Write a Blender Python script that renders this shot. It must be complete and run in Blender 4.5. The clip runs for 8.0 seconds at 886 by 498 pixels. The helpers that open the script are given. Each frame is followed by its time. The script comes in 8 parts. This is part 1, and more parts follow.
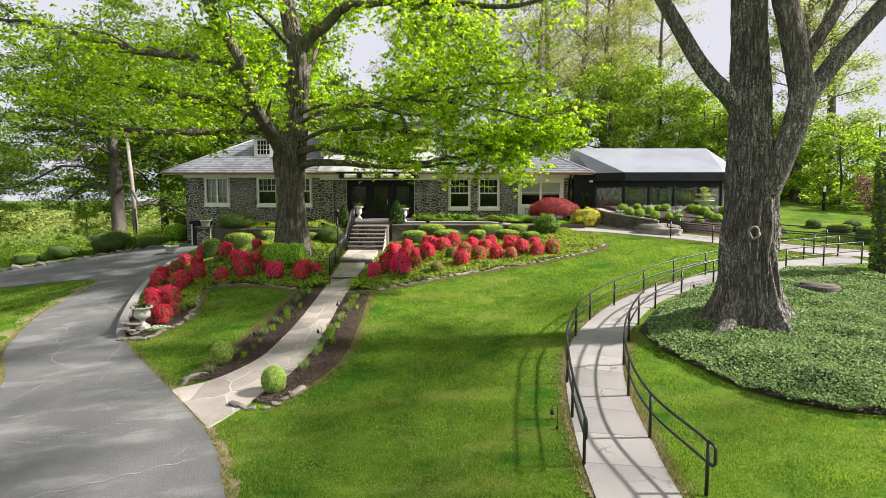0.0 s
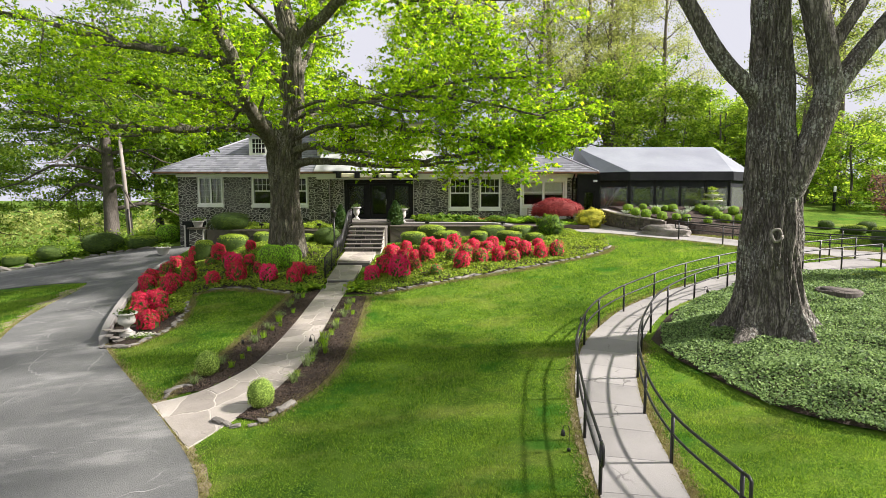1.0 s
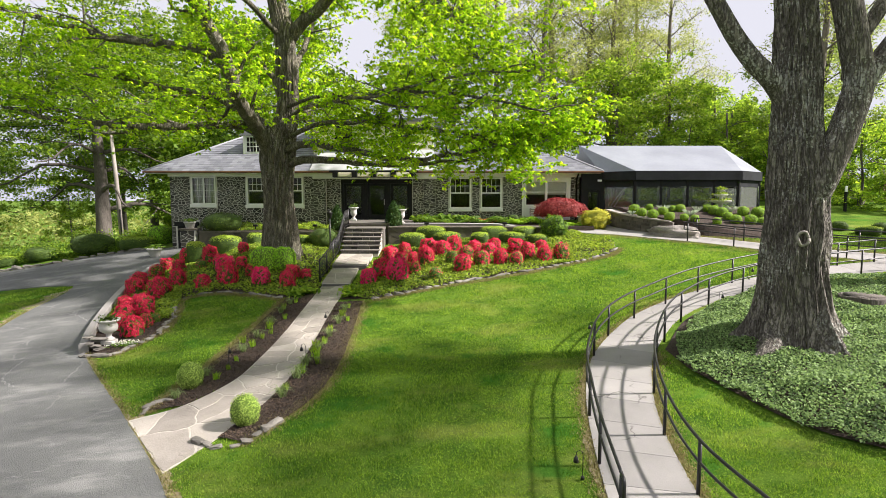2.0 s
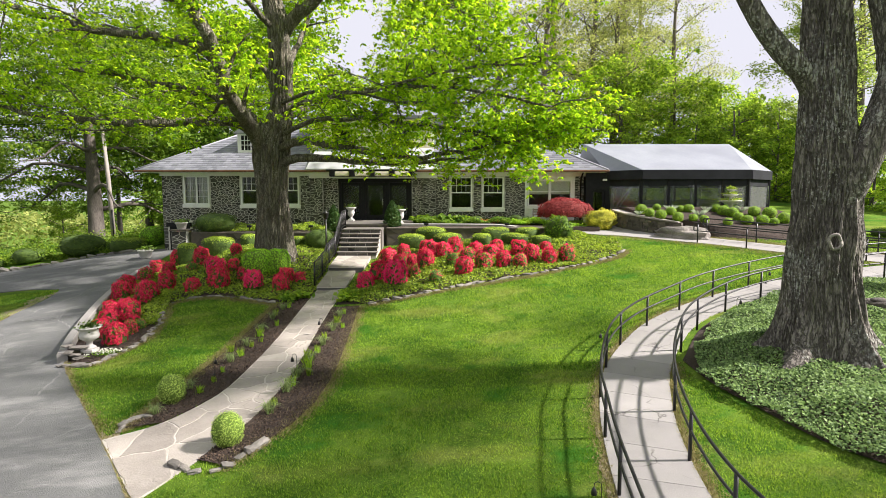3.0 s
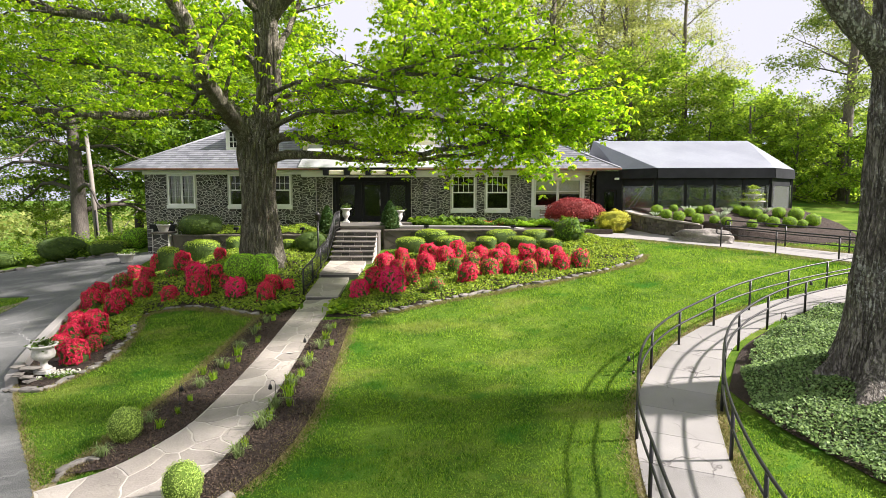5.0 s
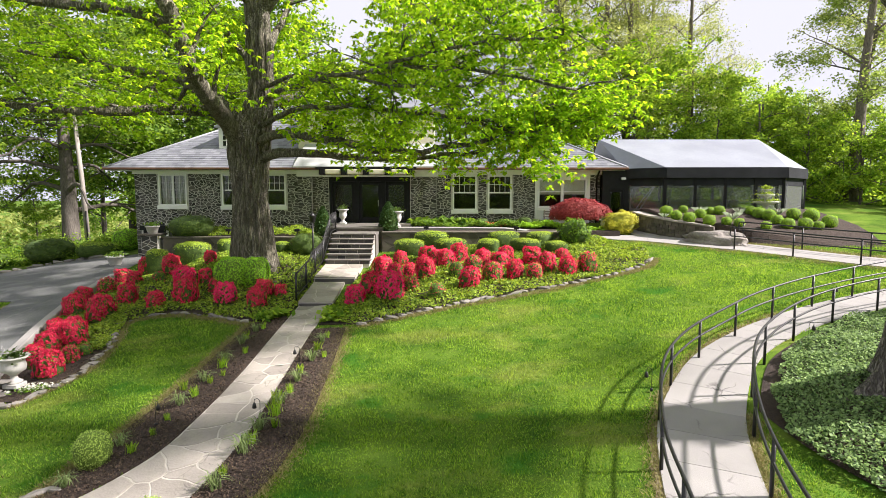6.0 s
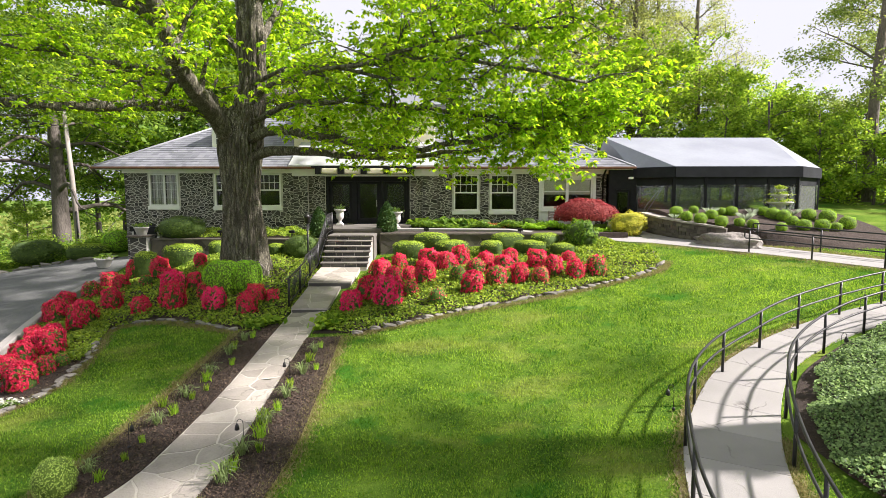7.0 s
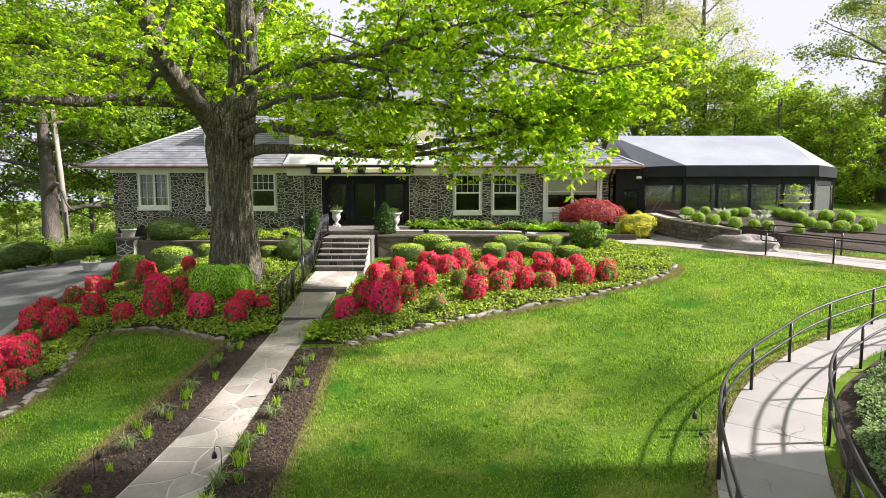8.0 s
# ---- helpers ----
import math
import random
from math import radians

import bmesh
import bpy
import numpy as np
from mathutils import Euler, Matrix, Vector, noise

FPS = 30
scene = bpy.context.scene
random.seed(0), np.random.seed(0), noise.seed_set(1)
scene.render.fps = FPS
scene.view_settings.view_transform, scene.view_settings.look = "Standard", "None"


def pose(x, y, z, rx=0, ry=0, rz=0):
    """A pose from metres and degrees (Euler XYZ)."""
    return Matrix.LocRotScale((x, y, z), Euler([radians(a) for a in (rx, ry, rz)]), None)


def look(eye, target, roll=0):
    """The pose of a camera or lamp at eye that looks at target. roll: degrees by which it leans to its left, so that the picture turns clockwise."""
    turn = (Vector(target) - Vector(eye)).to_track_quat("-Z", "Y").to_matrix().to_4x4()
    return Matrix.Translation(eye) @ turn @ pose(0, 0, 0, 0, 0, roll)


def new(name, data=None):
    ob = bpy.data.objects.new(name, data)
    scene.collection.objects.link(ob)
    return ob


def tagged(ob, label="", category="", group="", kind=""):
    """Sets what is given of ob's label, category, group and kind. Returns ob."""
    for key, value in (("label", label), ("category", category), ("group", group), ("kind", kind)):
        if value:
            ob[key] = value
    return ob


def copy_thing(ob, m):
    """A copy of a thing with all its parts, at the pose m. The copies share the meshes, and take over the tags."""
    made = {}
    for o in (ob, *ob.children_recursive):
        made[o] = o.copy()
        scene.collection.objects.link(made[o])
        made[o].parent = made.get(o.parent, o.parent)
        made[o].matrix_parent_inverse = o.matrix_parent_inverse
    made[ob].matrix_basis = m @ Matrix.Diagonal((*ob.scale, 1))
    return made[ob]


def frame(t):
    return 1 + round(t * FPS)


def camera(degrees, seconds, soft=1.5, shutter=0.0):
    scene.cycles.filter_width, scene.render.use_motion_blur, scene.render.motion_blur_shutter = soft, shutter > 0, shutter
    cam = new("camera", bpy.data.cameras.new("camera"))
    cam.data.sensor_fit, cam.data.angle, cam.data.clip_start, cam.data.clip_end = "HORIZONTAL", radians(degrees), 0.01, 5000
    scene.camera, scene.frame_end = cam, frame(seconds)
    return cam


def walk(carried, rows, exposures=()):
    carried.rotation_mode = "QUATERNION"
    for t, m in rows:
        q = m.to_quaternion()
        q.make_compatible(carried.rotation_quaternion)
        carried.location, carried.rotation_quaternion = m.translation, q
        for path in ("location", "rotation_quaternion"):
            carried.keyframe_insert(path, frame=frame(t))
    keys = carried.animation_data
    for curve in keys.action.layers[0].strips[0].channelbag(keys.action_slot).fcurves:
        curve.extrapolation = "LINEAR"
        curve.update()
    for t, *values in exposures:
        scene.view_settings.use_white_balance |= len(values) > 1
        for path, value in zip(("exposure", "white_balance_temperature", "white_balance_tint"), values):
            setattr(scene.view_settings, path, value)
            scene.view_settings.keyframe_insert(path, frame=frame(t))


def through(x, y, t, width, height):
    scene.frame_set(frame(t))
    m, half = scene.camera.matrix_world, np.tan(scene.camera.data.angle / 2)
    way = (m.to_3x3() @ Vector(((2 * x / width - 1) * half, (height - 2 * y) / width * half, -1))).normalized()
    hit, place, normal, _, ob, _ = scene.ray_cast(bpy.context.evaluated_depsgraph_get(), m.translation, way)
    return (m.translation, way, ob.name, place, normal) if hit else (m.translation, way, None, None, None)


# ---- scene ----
cam = camera(76.2, 8.0, soft=0.65)
METRES, EYE, TILT, LEAN, TURN = 8.5, 4.25, -5.5, 0.0, 0.0
ROWS = [
    (0.0, 0.0, 0.0, 0.0, 0.0, 0.0, 0.0),
    (0.5, -0.0002, 0.0604, 0.0057, -0.0, 0.0, 0.0),
    (1.0, -0.0007, 0.1202, 0.0113, -0.01, -0.0, 0.01),
    (1.5, -0.0001, 0.1817, 0.0174, -0.02, -0.0, 0.0),
    (3.0, -0.0025, 0.3657, 0.0337, -0.02, -0.01, 0.01),
    (3.5, -0.0035, 0.4273, 0.0391, -0.01, -0.0, 0.02),
    (4.0, -0.0048, 0.4872, 0.045, -0.02, -0.02, 0.01),
    (4.5, -0.0082, 0.5483, 0.0511, -0.02, -0.02, 0.01),
    (6.0, -0.0109, 0.7411, 0.0711, 0.01, -0.01, -0.01),
    (6.5, -0.012, 0.804, 0.0779, 0.02, -0.01, -0.01),
    (7.0, -0.0142, 0.8655, 0.0838, 0.03, -0.02, -0.02),
    (7.5, -0.0168, 0.9292, 0.0903, 0.04, -0.03, -0.01),
    (8.0, -0.0165, 0.9949, 0.0971, 0.05, -0.01, -0.0),
]
walk(cam, [(t, pose(0, 0, EYE, TILT, LEAN, TURN) @ pose(METRES * x, METRES * y, METRES * z, 90 + pitch, roll, yaw)) for t, x, y, z, yaw, pitch, roll in ROWS], [(0.0, 1.18, 6220, 18.5), (4.0, 1.34, 6180, 20), (8.0, 1.43, 6150, 21)])

# ---- world, sun, exposure ----
SUN_ELEVATION, SUN_AZIMUTH = 40.0, -6.0  # azimuth: degrees from +x towards +y
world = bpy.data.worlds.new("sky")
scene.world = world
world.use_nodes = True
wn, wl = world.node_tree.nodes, world.node_tree.links
sky = wn.new("ShaderNodeTexSky")
sky.sky_type, sky.sun_disc = "NISHITA", False
sky.sun_elevation, sky.sun_rotation = radians(SUN_ELEVATION), radians(90 - SUN_AZIMUTH)
sky.air_density, sky.dust_density = 1.0, 3.0
coord = wn.new("ShaderNodeTexCoord")
clouds = wn.new("ShaderNodeTexNoise")
clouds.inputs["Scale"].default_value, clouds.inputs["Detail"].default_value = 2.2, 8.0
ramp = wn.new("ShaderNodeValToRGB")
ramp.color_ramp.elements[0].position, ramp.color_ramp.elements[1].position = 0.2, 0.42
mixsky = wn.new("ShaderNodeMix")
mixsky.data_type = "RGBA"
mixsky.inputs["B"].default_value = (7.9, 8.05, 8.2, 1)
wl.new(coord.outputs["Generated"], clouds.inputs["Vector"])
wl.new(clouds.outputs["Fac"], ramp.inputs["Fac"])
wl.new(ramp.outputs["Color"], mixsky.inputs["Factor"])
wl.new(sky.outputs["Color"], mixsky.inputs["A"])
wl.new(mixsky.outputs["Result"], wn["Background"].inputs["Color"])
wn["Background"].inputs["Strength"].default_value = 0.0435

sun = new("sun", bpy.data.lights.new("sun", "SUN"))
sun.data.energy, sun.data.angle, sun.data.color = 5.0, radians(2.4), (1.0, 0.94, 0.83)
az, el = radians(SUN_AZIMUTH), radians(SUN_ELEVATION)
sun.matrix_world = look((60 * math.cos(az) * math.cos(el), 60 * math.sin(az) * math.cos(el) + 20, 60 * math.sin(el)), (0, 20, 0))

# ---- materials ----


def mat(name, a, b, scale=4.0, rough=0.8, bump=0.0, bump_scale=40.0, fine=0.35, metal=0.0, object_random=0.0, island=0.0, spec=0.5, stretch=(1, 1, 1), dist=0.02):
    """A surface whose colour wanders between a and b at two scales, with fine relief."""
    m = bpy.data.materials.new(name)
    m.use_nodes = True
    n, l = m.node_tree.nodes, m.node_tree.links
    p = n["Principled BSDF"]
    p.inputs["Roughness"].default_value, p.inputs["Metallic"].default_value = rough, metal
    p.inputs["Specular IOR Level"].default_value = spec
    tc, mp = n.new("ShaderNodeTexCoord"), n.new("ShaderNodeMapping")
    mp.inputs["Scale"].default_value = stretch
    l.new(tc.outputs["Object"], mp.inputs["Vector"])
    big, small = n.new("ShaderNodeTexNoise"), n.new("ShaderNodeTexNoise")
    big.inputs["Scale"].default_value, big.inputs["Detail"].default_value = scale, 6
    small.inputs["Scale"].default_value, small.inputs["Detail"].default_value = bump_scale, 4
    for t in (big, small):
        l.new(mp.outputs["Vector"], t.inputs["Vector"])
    f = n.new("ShaderNodeMix")
    f.inputs["Factor"].default_value = fine
    l.new(big.outputs["Fac"], f.inputs["A"])
    l.new(small.outputs["Fac"], f.inputs["B"])
    last = f.outputs["Result"]
    for amount, node, out in ((object_random, "ShaderNodeObjectInfo", "Random"), (island, "ShaderNodeNewGeometry", "Random Per Island")):
        if amount:
            r, mx = n.new(node), n.new("ShaderNodeMix")
            mx.inputs["Factor"].default_value = amount
            l.new(last, mx.inputs["A"])
            l.new(r.outputs[out], mx.inputs["B"])
            last = mx.outputs["Result"]
    cr = n.new("ShaderNodeValToRGB")
    lo = 0.33 * (1 - max(object_random, island))
    cr.color_ramp.elements[0].position, cr.color_ramp.elements[1].position = lo, 1 - lo
    cr.color_ramp.elements[0].color, cr.color_ramp.elements[1].color = (*a, 1), (*b, 1)
    l.new(last, cr.inputs["Fac"])
    l.new(cr.outputs["Color"], p.inputs["Base Color"])
    if bump:
        bp = n.new("ShaderNodeBump")
        bp.inputs["Strength"].default_value, bp.inputs["Distance"].default_value = bump, dist
        l.new(small.outputs["Fac"], bp.inputs["Height"])
        l.new(bp.outputs["Normal"], p.inputs["Normal"])
    return m


def leafmat(name, a, b, through=0.45, rough=0.6, patch=0.6, island=0.55, glow=1.5, spec=0.25):
    """Thin leaves: colour by leaf and by patch of the crown, with light coming through."""
    m = mat(name, a, b, patch, rough, island=island, fine=0.1, spec=spec)
    n, l = m.node_tree.nodes, m.node_tree.links
    p, out = n["Principled BSDF"], n["Material Output"]
    tr, mx = n.new("ShaderNodeBsdfTranslucent"), n.new("ShaderNodeMixShader")
    col = p.inputs["Base Color"].links[0].from_socket
    hs = n.new("ShaderNodeHueSaturation")
    hs.inputs["Hue"].default_value, hs.inputs["Saturation"].default_value, hs.inputs["Value"].default_value = 0.487, 1.05, glow
    l.new(col, hs.inputs["Color"])
    l.new(hs.outputs["Color"], tr.inputs["Color"])
    mx.inputs["Fac"].default_value = through
    l.new(p.outputs["BSDF"], mx.inputs[1])
    l.new(tr.outputs["BSDF"], mx.inputs[2])
    l.new(mx.outputs["Shader"], out.inputs["Surface"])
    return m


def glassmat(name, rough=0.02, tint=(1, 1, 1), haze=0.0):
    """Thin clear sheet: sees through, mirrors more at a slant; haze scatters a little."""
    m = bpy.data.materials.new(name)
    m.use_nodes = True
    n, l = m.node_tree.nodes, m.node_tree.links
    out = n["Material Output"]
    t, g, mx, fr = n.new("ShaderNodeBsdfTransparent"), n.new("ShaderNodeBsdfGlossy"), n.new("ShaderNodeMixShader"), n.new("ShaderNodeFresnel")
    t.inputs["Color"].default_value = (*tint, 1)
    g.inputs["Roughness"].default_value = rough
    fr.inputs["IOR"].default_value = 1.45
    l.new(fr.outputs[0], mx.inputs["Fac"])
    l.new(t.outputs[0], mx.inputs[1])
    l.new(g.outputs[0], mx.inputs[2])
    last = mx.outputs[0]
    if haze:
        d, m2 = n.new("ShaderNodeBsdfDiffuse"), n.new("ShaderNodeMixShader")
        d.inputs["Color"].default_value = (0.7, 0.72, 0.7, 1)
        m2.inputs["Fac"].default_value = haze
        l.new(last, m2.inputs[1])
        l.new(d.outputs[0], m2.inputs[2])
        last = m2.outputs[0]
    l.new(last, out.inputs["Surface"])
    return m


def cracked(m, scale, width, colour, amount, stretch=(1, 1, 1)):
    """Fine wandering cracks over a surface, broken off here and there."""
    n, l = m.node_tree.nodes, m.node_tree.links
    p = n["Principled BSDF"]
    tc, mp, warp, add, vor, edge, gate, cut, fac, mx = [n.new("ShaderNode" + k) for k in ("TexCoord", "Mapping", "TexNoise", "Mix", "TexVoronoi", "MapRange", "TexNoise", "MapRange", "Math", "Mix")]
    mp.inputs["Scale"].default_value = stretch
    warp.inputs["Scale"].default_value, warp.inputs["Detail"].default_value = 2.5, 6
    add.data_type, add.blend_type = "RGBA", "ADD"
    add.inputs["Factor"].default_value = 0.45
    vor.feature = "DISTANCE_TO_EDGE"
    vor.inputs["Scale"].default_value = scale
    edge.inputs["From Min"].default_value, edge.inputs["From Max"].default_value = width, 0.0
    gate.inputs["Scale"].default_value = 0.9
    cut.inputs["From Min"].default_value, cut.inputs["From Max"].default_value = 0.5, 0.6
    cut.inputs["To Max"].default_value = amount
    fac.operation, mx.data_type = "MULTIPLY", "RGBA"
    mx.inputs["B"].default_value = (*colour, 1)
    l.new(tc.outputs["Object"], mp.inputs["Vector"])
    for t in (warp, gate):
        l.new(tc.outputs["Object"], t.inputs["Vector"])
    l.new(mp.outputs["Vector"], add.inputs["A"])
    l.new(warp.outputs["Color"], add.inputs["B"])
    l.new(add.outputs["Result"], vor.inputs["Vector"])
    l.new(vor.outputs["Distance"], edge.inputs["Value"])
    l.new(gate.outputs["Fac"], cut.inputs["Value"])
    l.new(edge.outputs["Result"], fac.inputs[0])
    l.new(cut.outputs["Result"], fac.inputs[1])
    l.new(fac.outputs[0], mx.inputs["Factor"])
    l.new(p.inputs["Base Color"].links[0].from_socket, mx.inputs["A"])
    l.new(mx.outputs["Result"], p.inputs["Base Color"])
    return m


def mottled(m, colour, scale, lo, hi, amount, stretch=(1, 1, 1)):
    """Patches of a second colour over the first, with soft ragged edges."""
    n, l = m.node_tree.nodes, m.node_tree.links
    cr = [k for k in n if k.type == "VALTORGB"][0]
    used = [k.to_socket for k in cr.outputs["Color"].links]
    before = [k.from_socket for k in n["Principled BSDF"].inputs["Base Color"].links][0]
    if before.node != cr and before.node.type == "MIX":
        used = [k.to_socket for k in before.links]
    tc, mp, nz, mr, mx = [n.new("ShaderNode" + k) for k in ("TexCoord", "Mapping", "TexNoise", "MapRange", "Mix")]
    mp.inputs["Scale"].default_value = stretch
    nz.inputs["Scale"].default_value, nz.inputs["Detail"].default_value, nz.inputs["Roughness"].default_value = scale, 6, 0.6
    mr.interpolation_type = "SMOOTHSTEP"
    mr.inputs["From Min"].default_value, mr.inputs["From Max"].default_value, mr.inputs["To Max"].default_value = lo, hi, amount
    mx.data_type = "RGBA"
    mx.inputs["B"].default_value = (*colour, 1)
    l.new(tc.outputs["Object"], mp.inputs["Vector"])
    l.new(mp.outputs["Vector"], nz.inputs["Vector"])
    l.new(nz.outputs["Fac"], mr.inputs["Value"])
    l.new(mr.outputs["Result"], mx.inputs["Factor"])
    l.new(before, mx.inputs["A"])
    for k in used:
        l.new(mx.outputs["Result"], k)
    return m


GRASS = mat("lawn_soil_grass", (0.016, 0.058, 0.007), (0.14, 0.218, 0.025), 0.9, 0.95, 0.8, 38, 0.5, spec=0.03)
# pale stretched patches stand for sun dapple, put into the asphalt colour
ASPHALT = mottled(cracked(mat("asphalt", (0.064, 0.068, 0.066), (0.168, 0.171, 0.161), 0.8, 0.9, 0.9, 45, 0.75), 0.35, 0.012, (0.26, 0.26, 0.25), 0.7), (0.27, 0.27, 0.255), 0.75, 0.5, 0.7, 0.5, (0.55, 1.7, 1))
MULCH = mat("bark_mulch", (0.02, 0.013, 0.009), (0.065, 0.043, 0.03), 9, 0.95, 1.0, 45, 0.6, dist=0.05)
FLAG = cracked(mat("flagstone", (0.19, 0.17, 0.146), (0.42, 0.382, 0.33), 2.6, 0.8, 0.5, 26, 0.45, object_random=0.35), 1.3, 0.02, (0.1, 0.085, 0.07), 0.6)
MORTAR = mat("mortar", (0.36, 0.33, 0.285), (0.52, 0.485, 0.42), 3, 0.9, 0.4, 60)
CONCRETE = cracked(mat("concrete_walk", (0.198, 0.19, 0.178), (0.322, 0.309, 0.29), 1.1, 0.85, 0.3, 60, 0.4, object_random=0.25), 0.75, 0.016, (0.085, 0.078, 0.07), 0.85)
STONE = mat("dark_field_stone", (0.01, 0.01, 0.012), (0.135, 0.127, 0.112), 3, 0.75, 0.7, 25, 0.3, object_random=0.8, dist=0.03)
STONE_JOINED = mat("dark_field_stone_joined", (0.01, 0.01, 0.012), (0.135, 0.127, 0.112), 3, 0.75, 0.7, 25, 0.3, island=0.8, dist=0.03)
WALLMORTAR = mat("wall_mortar", (0.44, 0.425, 0.385), (0.64, 0.62, 0.57), 5, 0.9, 0.5, 50)
WARMSTONE = mat("warm_ledge_stone", (0.022, 0.019, 0.016), (0.16, 0.138, 0.112), 3, 0.8, 0.7, 25, 0.3, object_random=0.5, dist=0.03)
ROCK = mat("edging_rock", (0.1, 0.093, 0.08), (0.28, 0.258, 0.225), 3, 0.85, 0.6, 20, 0.35, object_random=0.5)
BOULDER = mat("boulder_granite", (0.1, 0.09, 0.078), (0.3, 0.272, 0.24), 1.3, 0.85, 0.8, 14, 0.4, dist=0.05)
SLATE = mat("roof_slate", (0.11, 0.115, 0.13), (0.27, 0.28, 0.3), 1.2, 0.55, 0.4, 30, 0.3, object_random=0.5, island=0.35)
WHITE = mat("white_paint", (0.78, 0.775, 0.74), (0.87, 0.865, 0.84), 2.5, 0.5, 0.1, 60)
CREAM = mat("cream_stucco", (0.64, 0.57, 0.44), (0.76, 0.7, 0.57), 1.6, 0.8, 0.4, 50)
BLACK = mat("black_paint", (0.006, 0.006, 0.007), (0.016, 0.016, 0.018), 4, 0.5, 0.1, 60, spec=0.2)
IRON = mat("black_iron", (0.012, 0.012, 0.013), (0.035, 0.034, 0.033), 6, 0.4, 0.2, 80, metal=0.3)
COPPER = mat("copper_gutter", (0.13, 0.06, 0.035), (0.24, 0.13, 0.08), 3, 0.45, 0.1, 60, metal=0.6)
URNSTONE = mat("weathered_cast_stone", (0.4, 0.385, 0.355), (0.6, 0.585, 0.55), 4, 0.85, 0.4, 40)
CONELEAF = leafmat("dark_conifer_leaves", (0.02, 0.06, 0.015), (0.07, 0.14, 0.03), 0.2)
PALEROOF = mat("pale_membrane_roof", (0.3, 0.31, 0.31), (0.43, 0.44, 0.43), 1.2, 0.7, 0.15, 40)
STEPSTONE = mat("step_bluestone", (0.075, 0.069, 0.06), (0.22, 0.2, 0.175), 2.2, 0.8, 0.5, 25, 0.4, object_random=0.3)
DARKWALL = mat("terrace_wall_stone", (0.07, 0.06, 0.048), (0.17, 0.148, 0.12), 2.5, 0.85, 0.8, 14, 0.4, dist=0.04)


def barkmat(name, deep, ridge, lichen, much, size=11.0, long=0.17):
    """Furrowed bark: long interlaced ridges with cracks between them, whose shade is put into the colour, and patches
    of lichen.
    """
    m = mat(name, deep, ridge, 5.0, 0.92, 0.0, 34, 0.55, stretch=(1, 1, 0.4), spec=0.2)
    n, l = m.node_tree.nodes, m.node_tree.links
    p = n["Principled BSDF"]
    tc, mp, warp, wmix = n.new("ShaderNodeTexCoord"), n.new("ShaderNodeMapping"), n.new("ShaderNodeTexNoise"), n.new("ShaderNodeMix")
    mp.inputs["Scale"].default_value = (1, 1, long)
    warp.inputs["Scale"].default_value, warp.inputs["Detail"].default_value = 4.0, 5
    wmix.data_type, wmix.blend_type = "RGBA", "ADD"
    wmix.inputs["Factor"].default_value = 0.16
    l.new(tc.outputs["Object"], mp.inputs["Vector"])
    l.new(mp.outputs["Vector"], warp.inputs["Vector"])
    l.new(mp.outputs["Vector"], wmix.inputs["A"])
    l.new(warp.outputs["Color"], wmix.inputs["B"])
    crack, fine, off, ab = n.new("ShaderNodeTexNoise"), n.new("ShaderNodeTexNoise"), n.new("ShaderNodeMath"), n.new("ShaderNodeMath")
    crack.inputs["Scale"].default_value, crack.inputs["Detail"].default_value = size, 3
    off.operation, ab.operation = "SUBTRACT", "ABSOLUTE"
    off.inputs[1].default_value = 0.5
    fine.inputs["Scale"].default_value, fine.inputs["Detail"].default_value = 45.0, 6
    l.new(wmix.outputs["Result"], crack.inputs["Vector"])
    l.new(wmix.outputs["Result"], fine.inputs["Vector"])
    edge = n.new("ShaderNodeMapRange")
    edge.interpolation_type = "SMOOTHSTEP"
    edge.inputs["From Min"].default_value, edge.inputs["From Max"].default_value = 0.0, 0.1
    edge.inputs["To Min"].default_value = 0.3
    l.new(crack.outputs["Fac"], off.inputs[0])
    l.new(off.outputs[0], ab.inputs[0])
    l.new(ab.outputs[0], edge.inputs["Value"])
    spots, blot, cr, mx = n.new("ShaderNodeTexNoise"), n.new("ShaderNodeTexNoise"), n.new("ShaderNodeValToRGB"), n.new("ShaderNodeMix")
    spots.inputs["Scale"].default_value, spots.inputs["Detail"].default_value = 16.0, 8
    blot.inputs["Scale"].default_value = 0.9
    mul = n.new("ShaderNodeMath")
    mul.operation = "MULTIPLY"
    for t in (spots, blot):
        l.new(tc.outputs["Object"], t.inputs["Vector"])
    l.new(spots.outputs["Fac"], mul.inputs[0])
    l.new(blot.outputs["Fac"], mul.inputs[1])
    cr.color_ramp.elements[0].position, cr.color_ramp.elements[1].position = 0.3 - much, 0.34 - much
    l.new(mul.outputs[0], cr.inputs["Fac"])
    mx.data_type = "RGBA"
    l.new(cr.outputs["Color"], mx.inputs["Factor"])
    l.new(p.inputs["Base Color"].links[0].from_socket, mx.inputs["A"])
    mx.inputs["B"].default_value = (*lichen, 1)
    # crack shade: colour falls to the deep tone where the bump is low
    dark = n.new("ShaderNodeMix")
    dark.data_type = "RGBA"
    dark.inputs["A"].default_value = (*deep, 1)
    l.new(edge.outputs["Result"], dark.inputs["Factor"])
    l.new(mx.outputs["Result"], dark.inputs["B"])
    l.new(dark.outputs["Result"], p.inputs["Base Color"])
    high = n.new("ShaderNodeMix")
    high.inputs["Factor"].default_value = 0.3
    l.new(edge.outputs["Result"], high.inputs["A"])
    l.new(fine.outputs["Fac"], high.inputs["B"])
    bp = n.new("ShaderNodeBump")
    bp.inputs["Strength"].default_value, bp.inputs["Distance"].default_value = 1.0, 0.09
    l.new(high.outputs["Result"], bp.inputs["Height"])
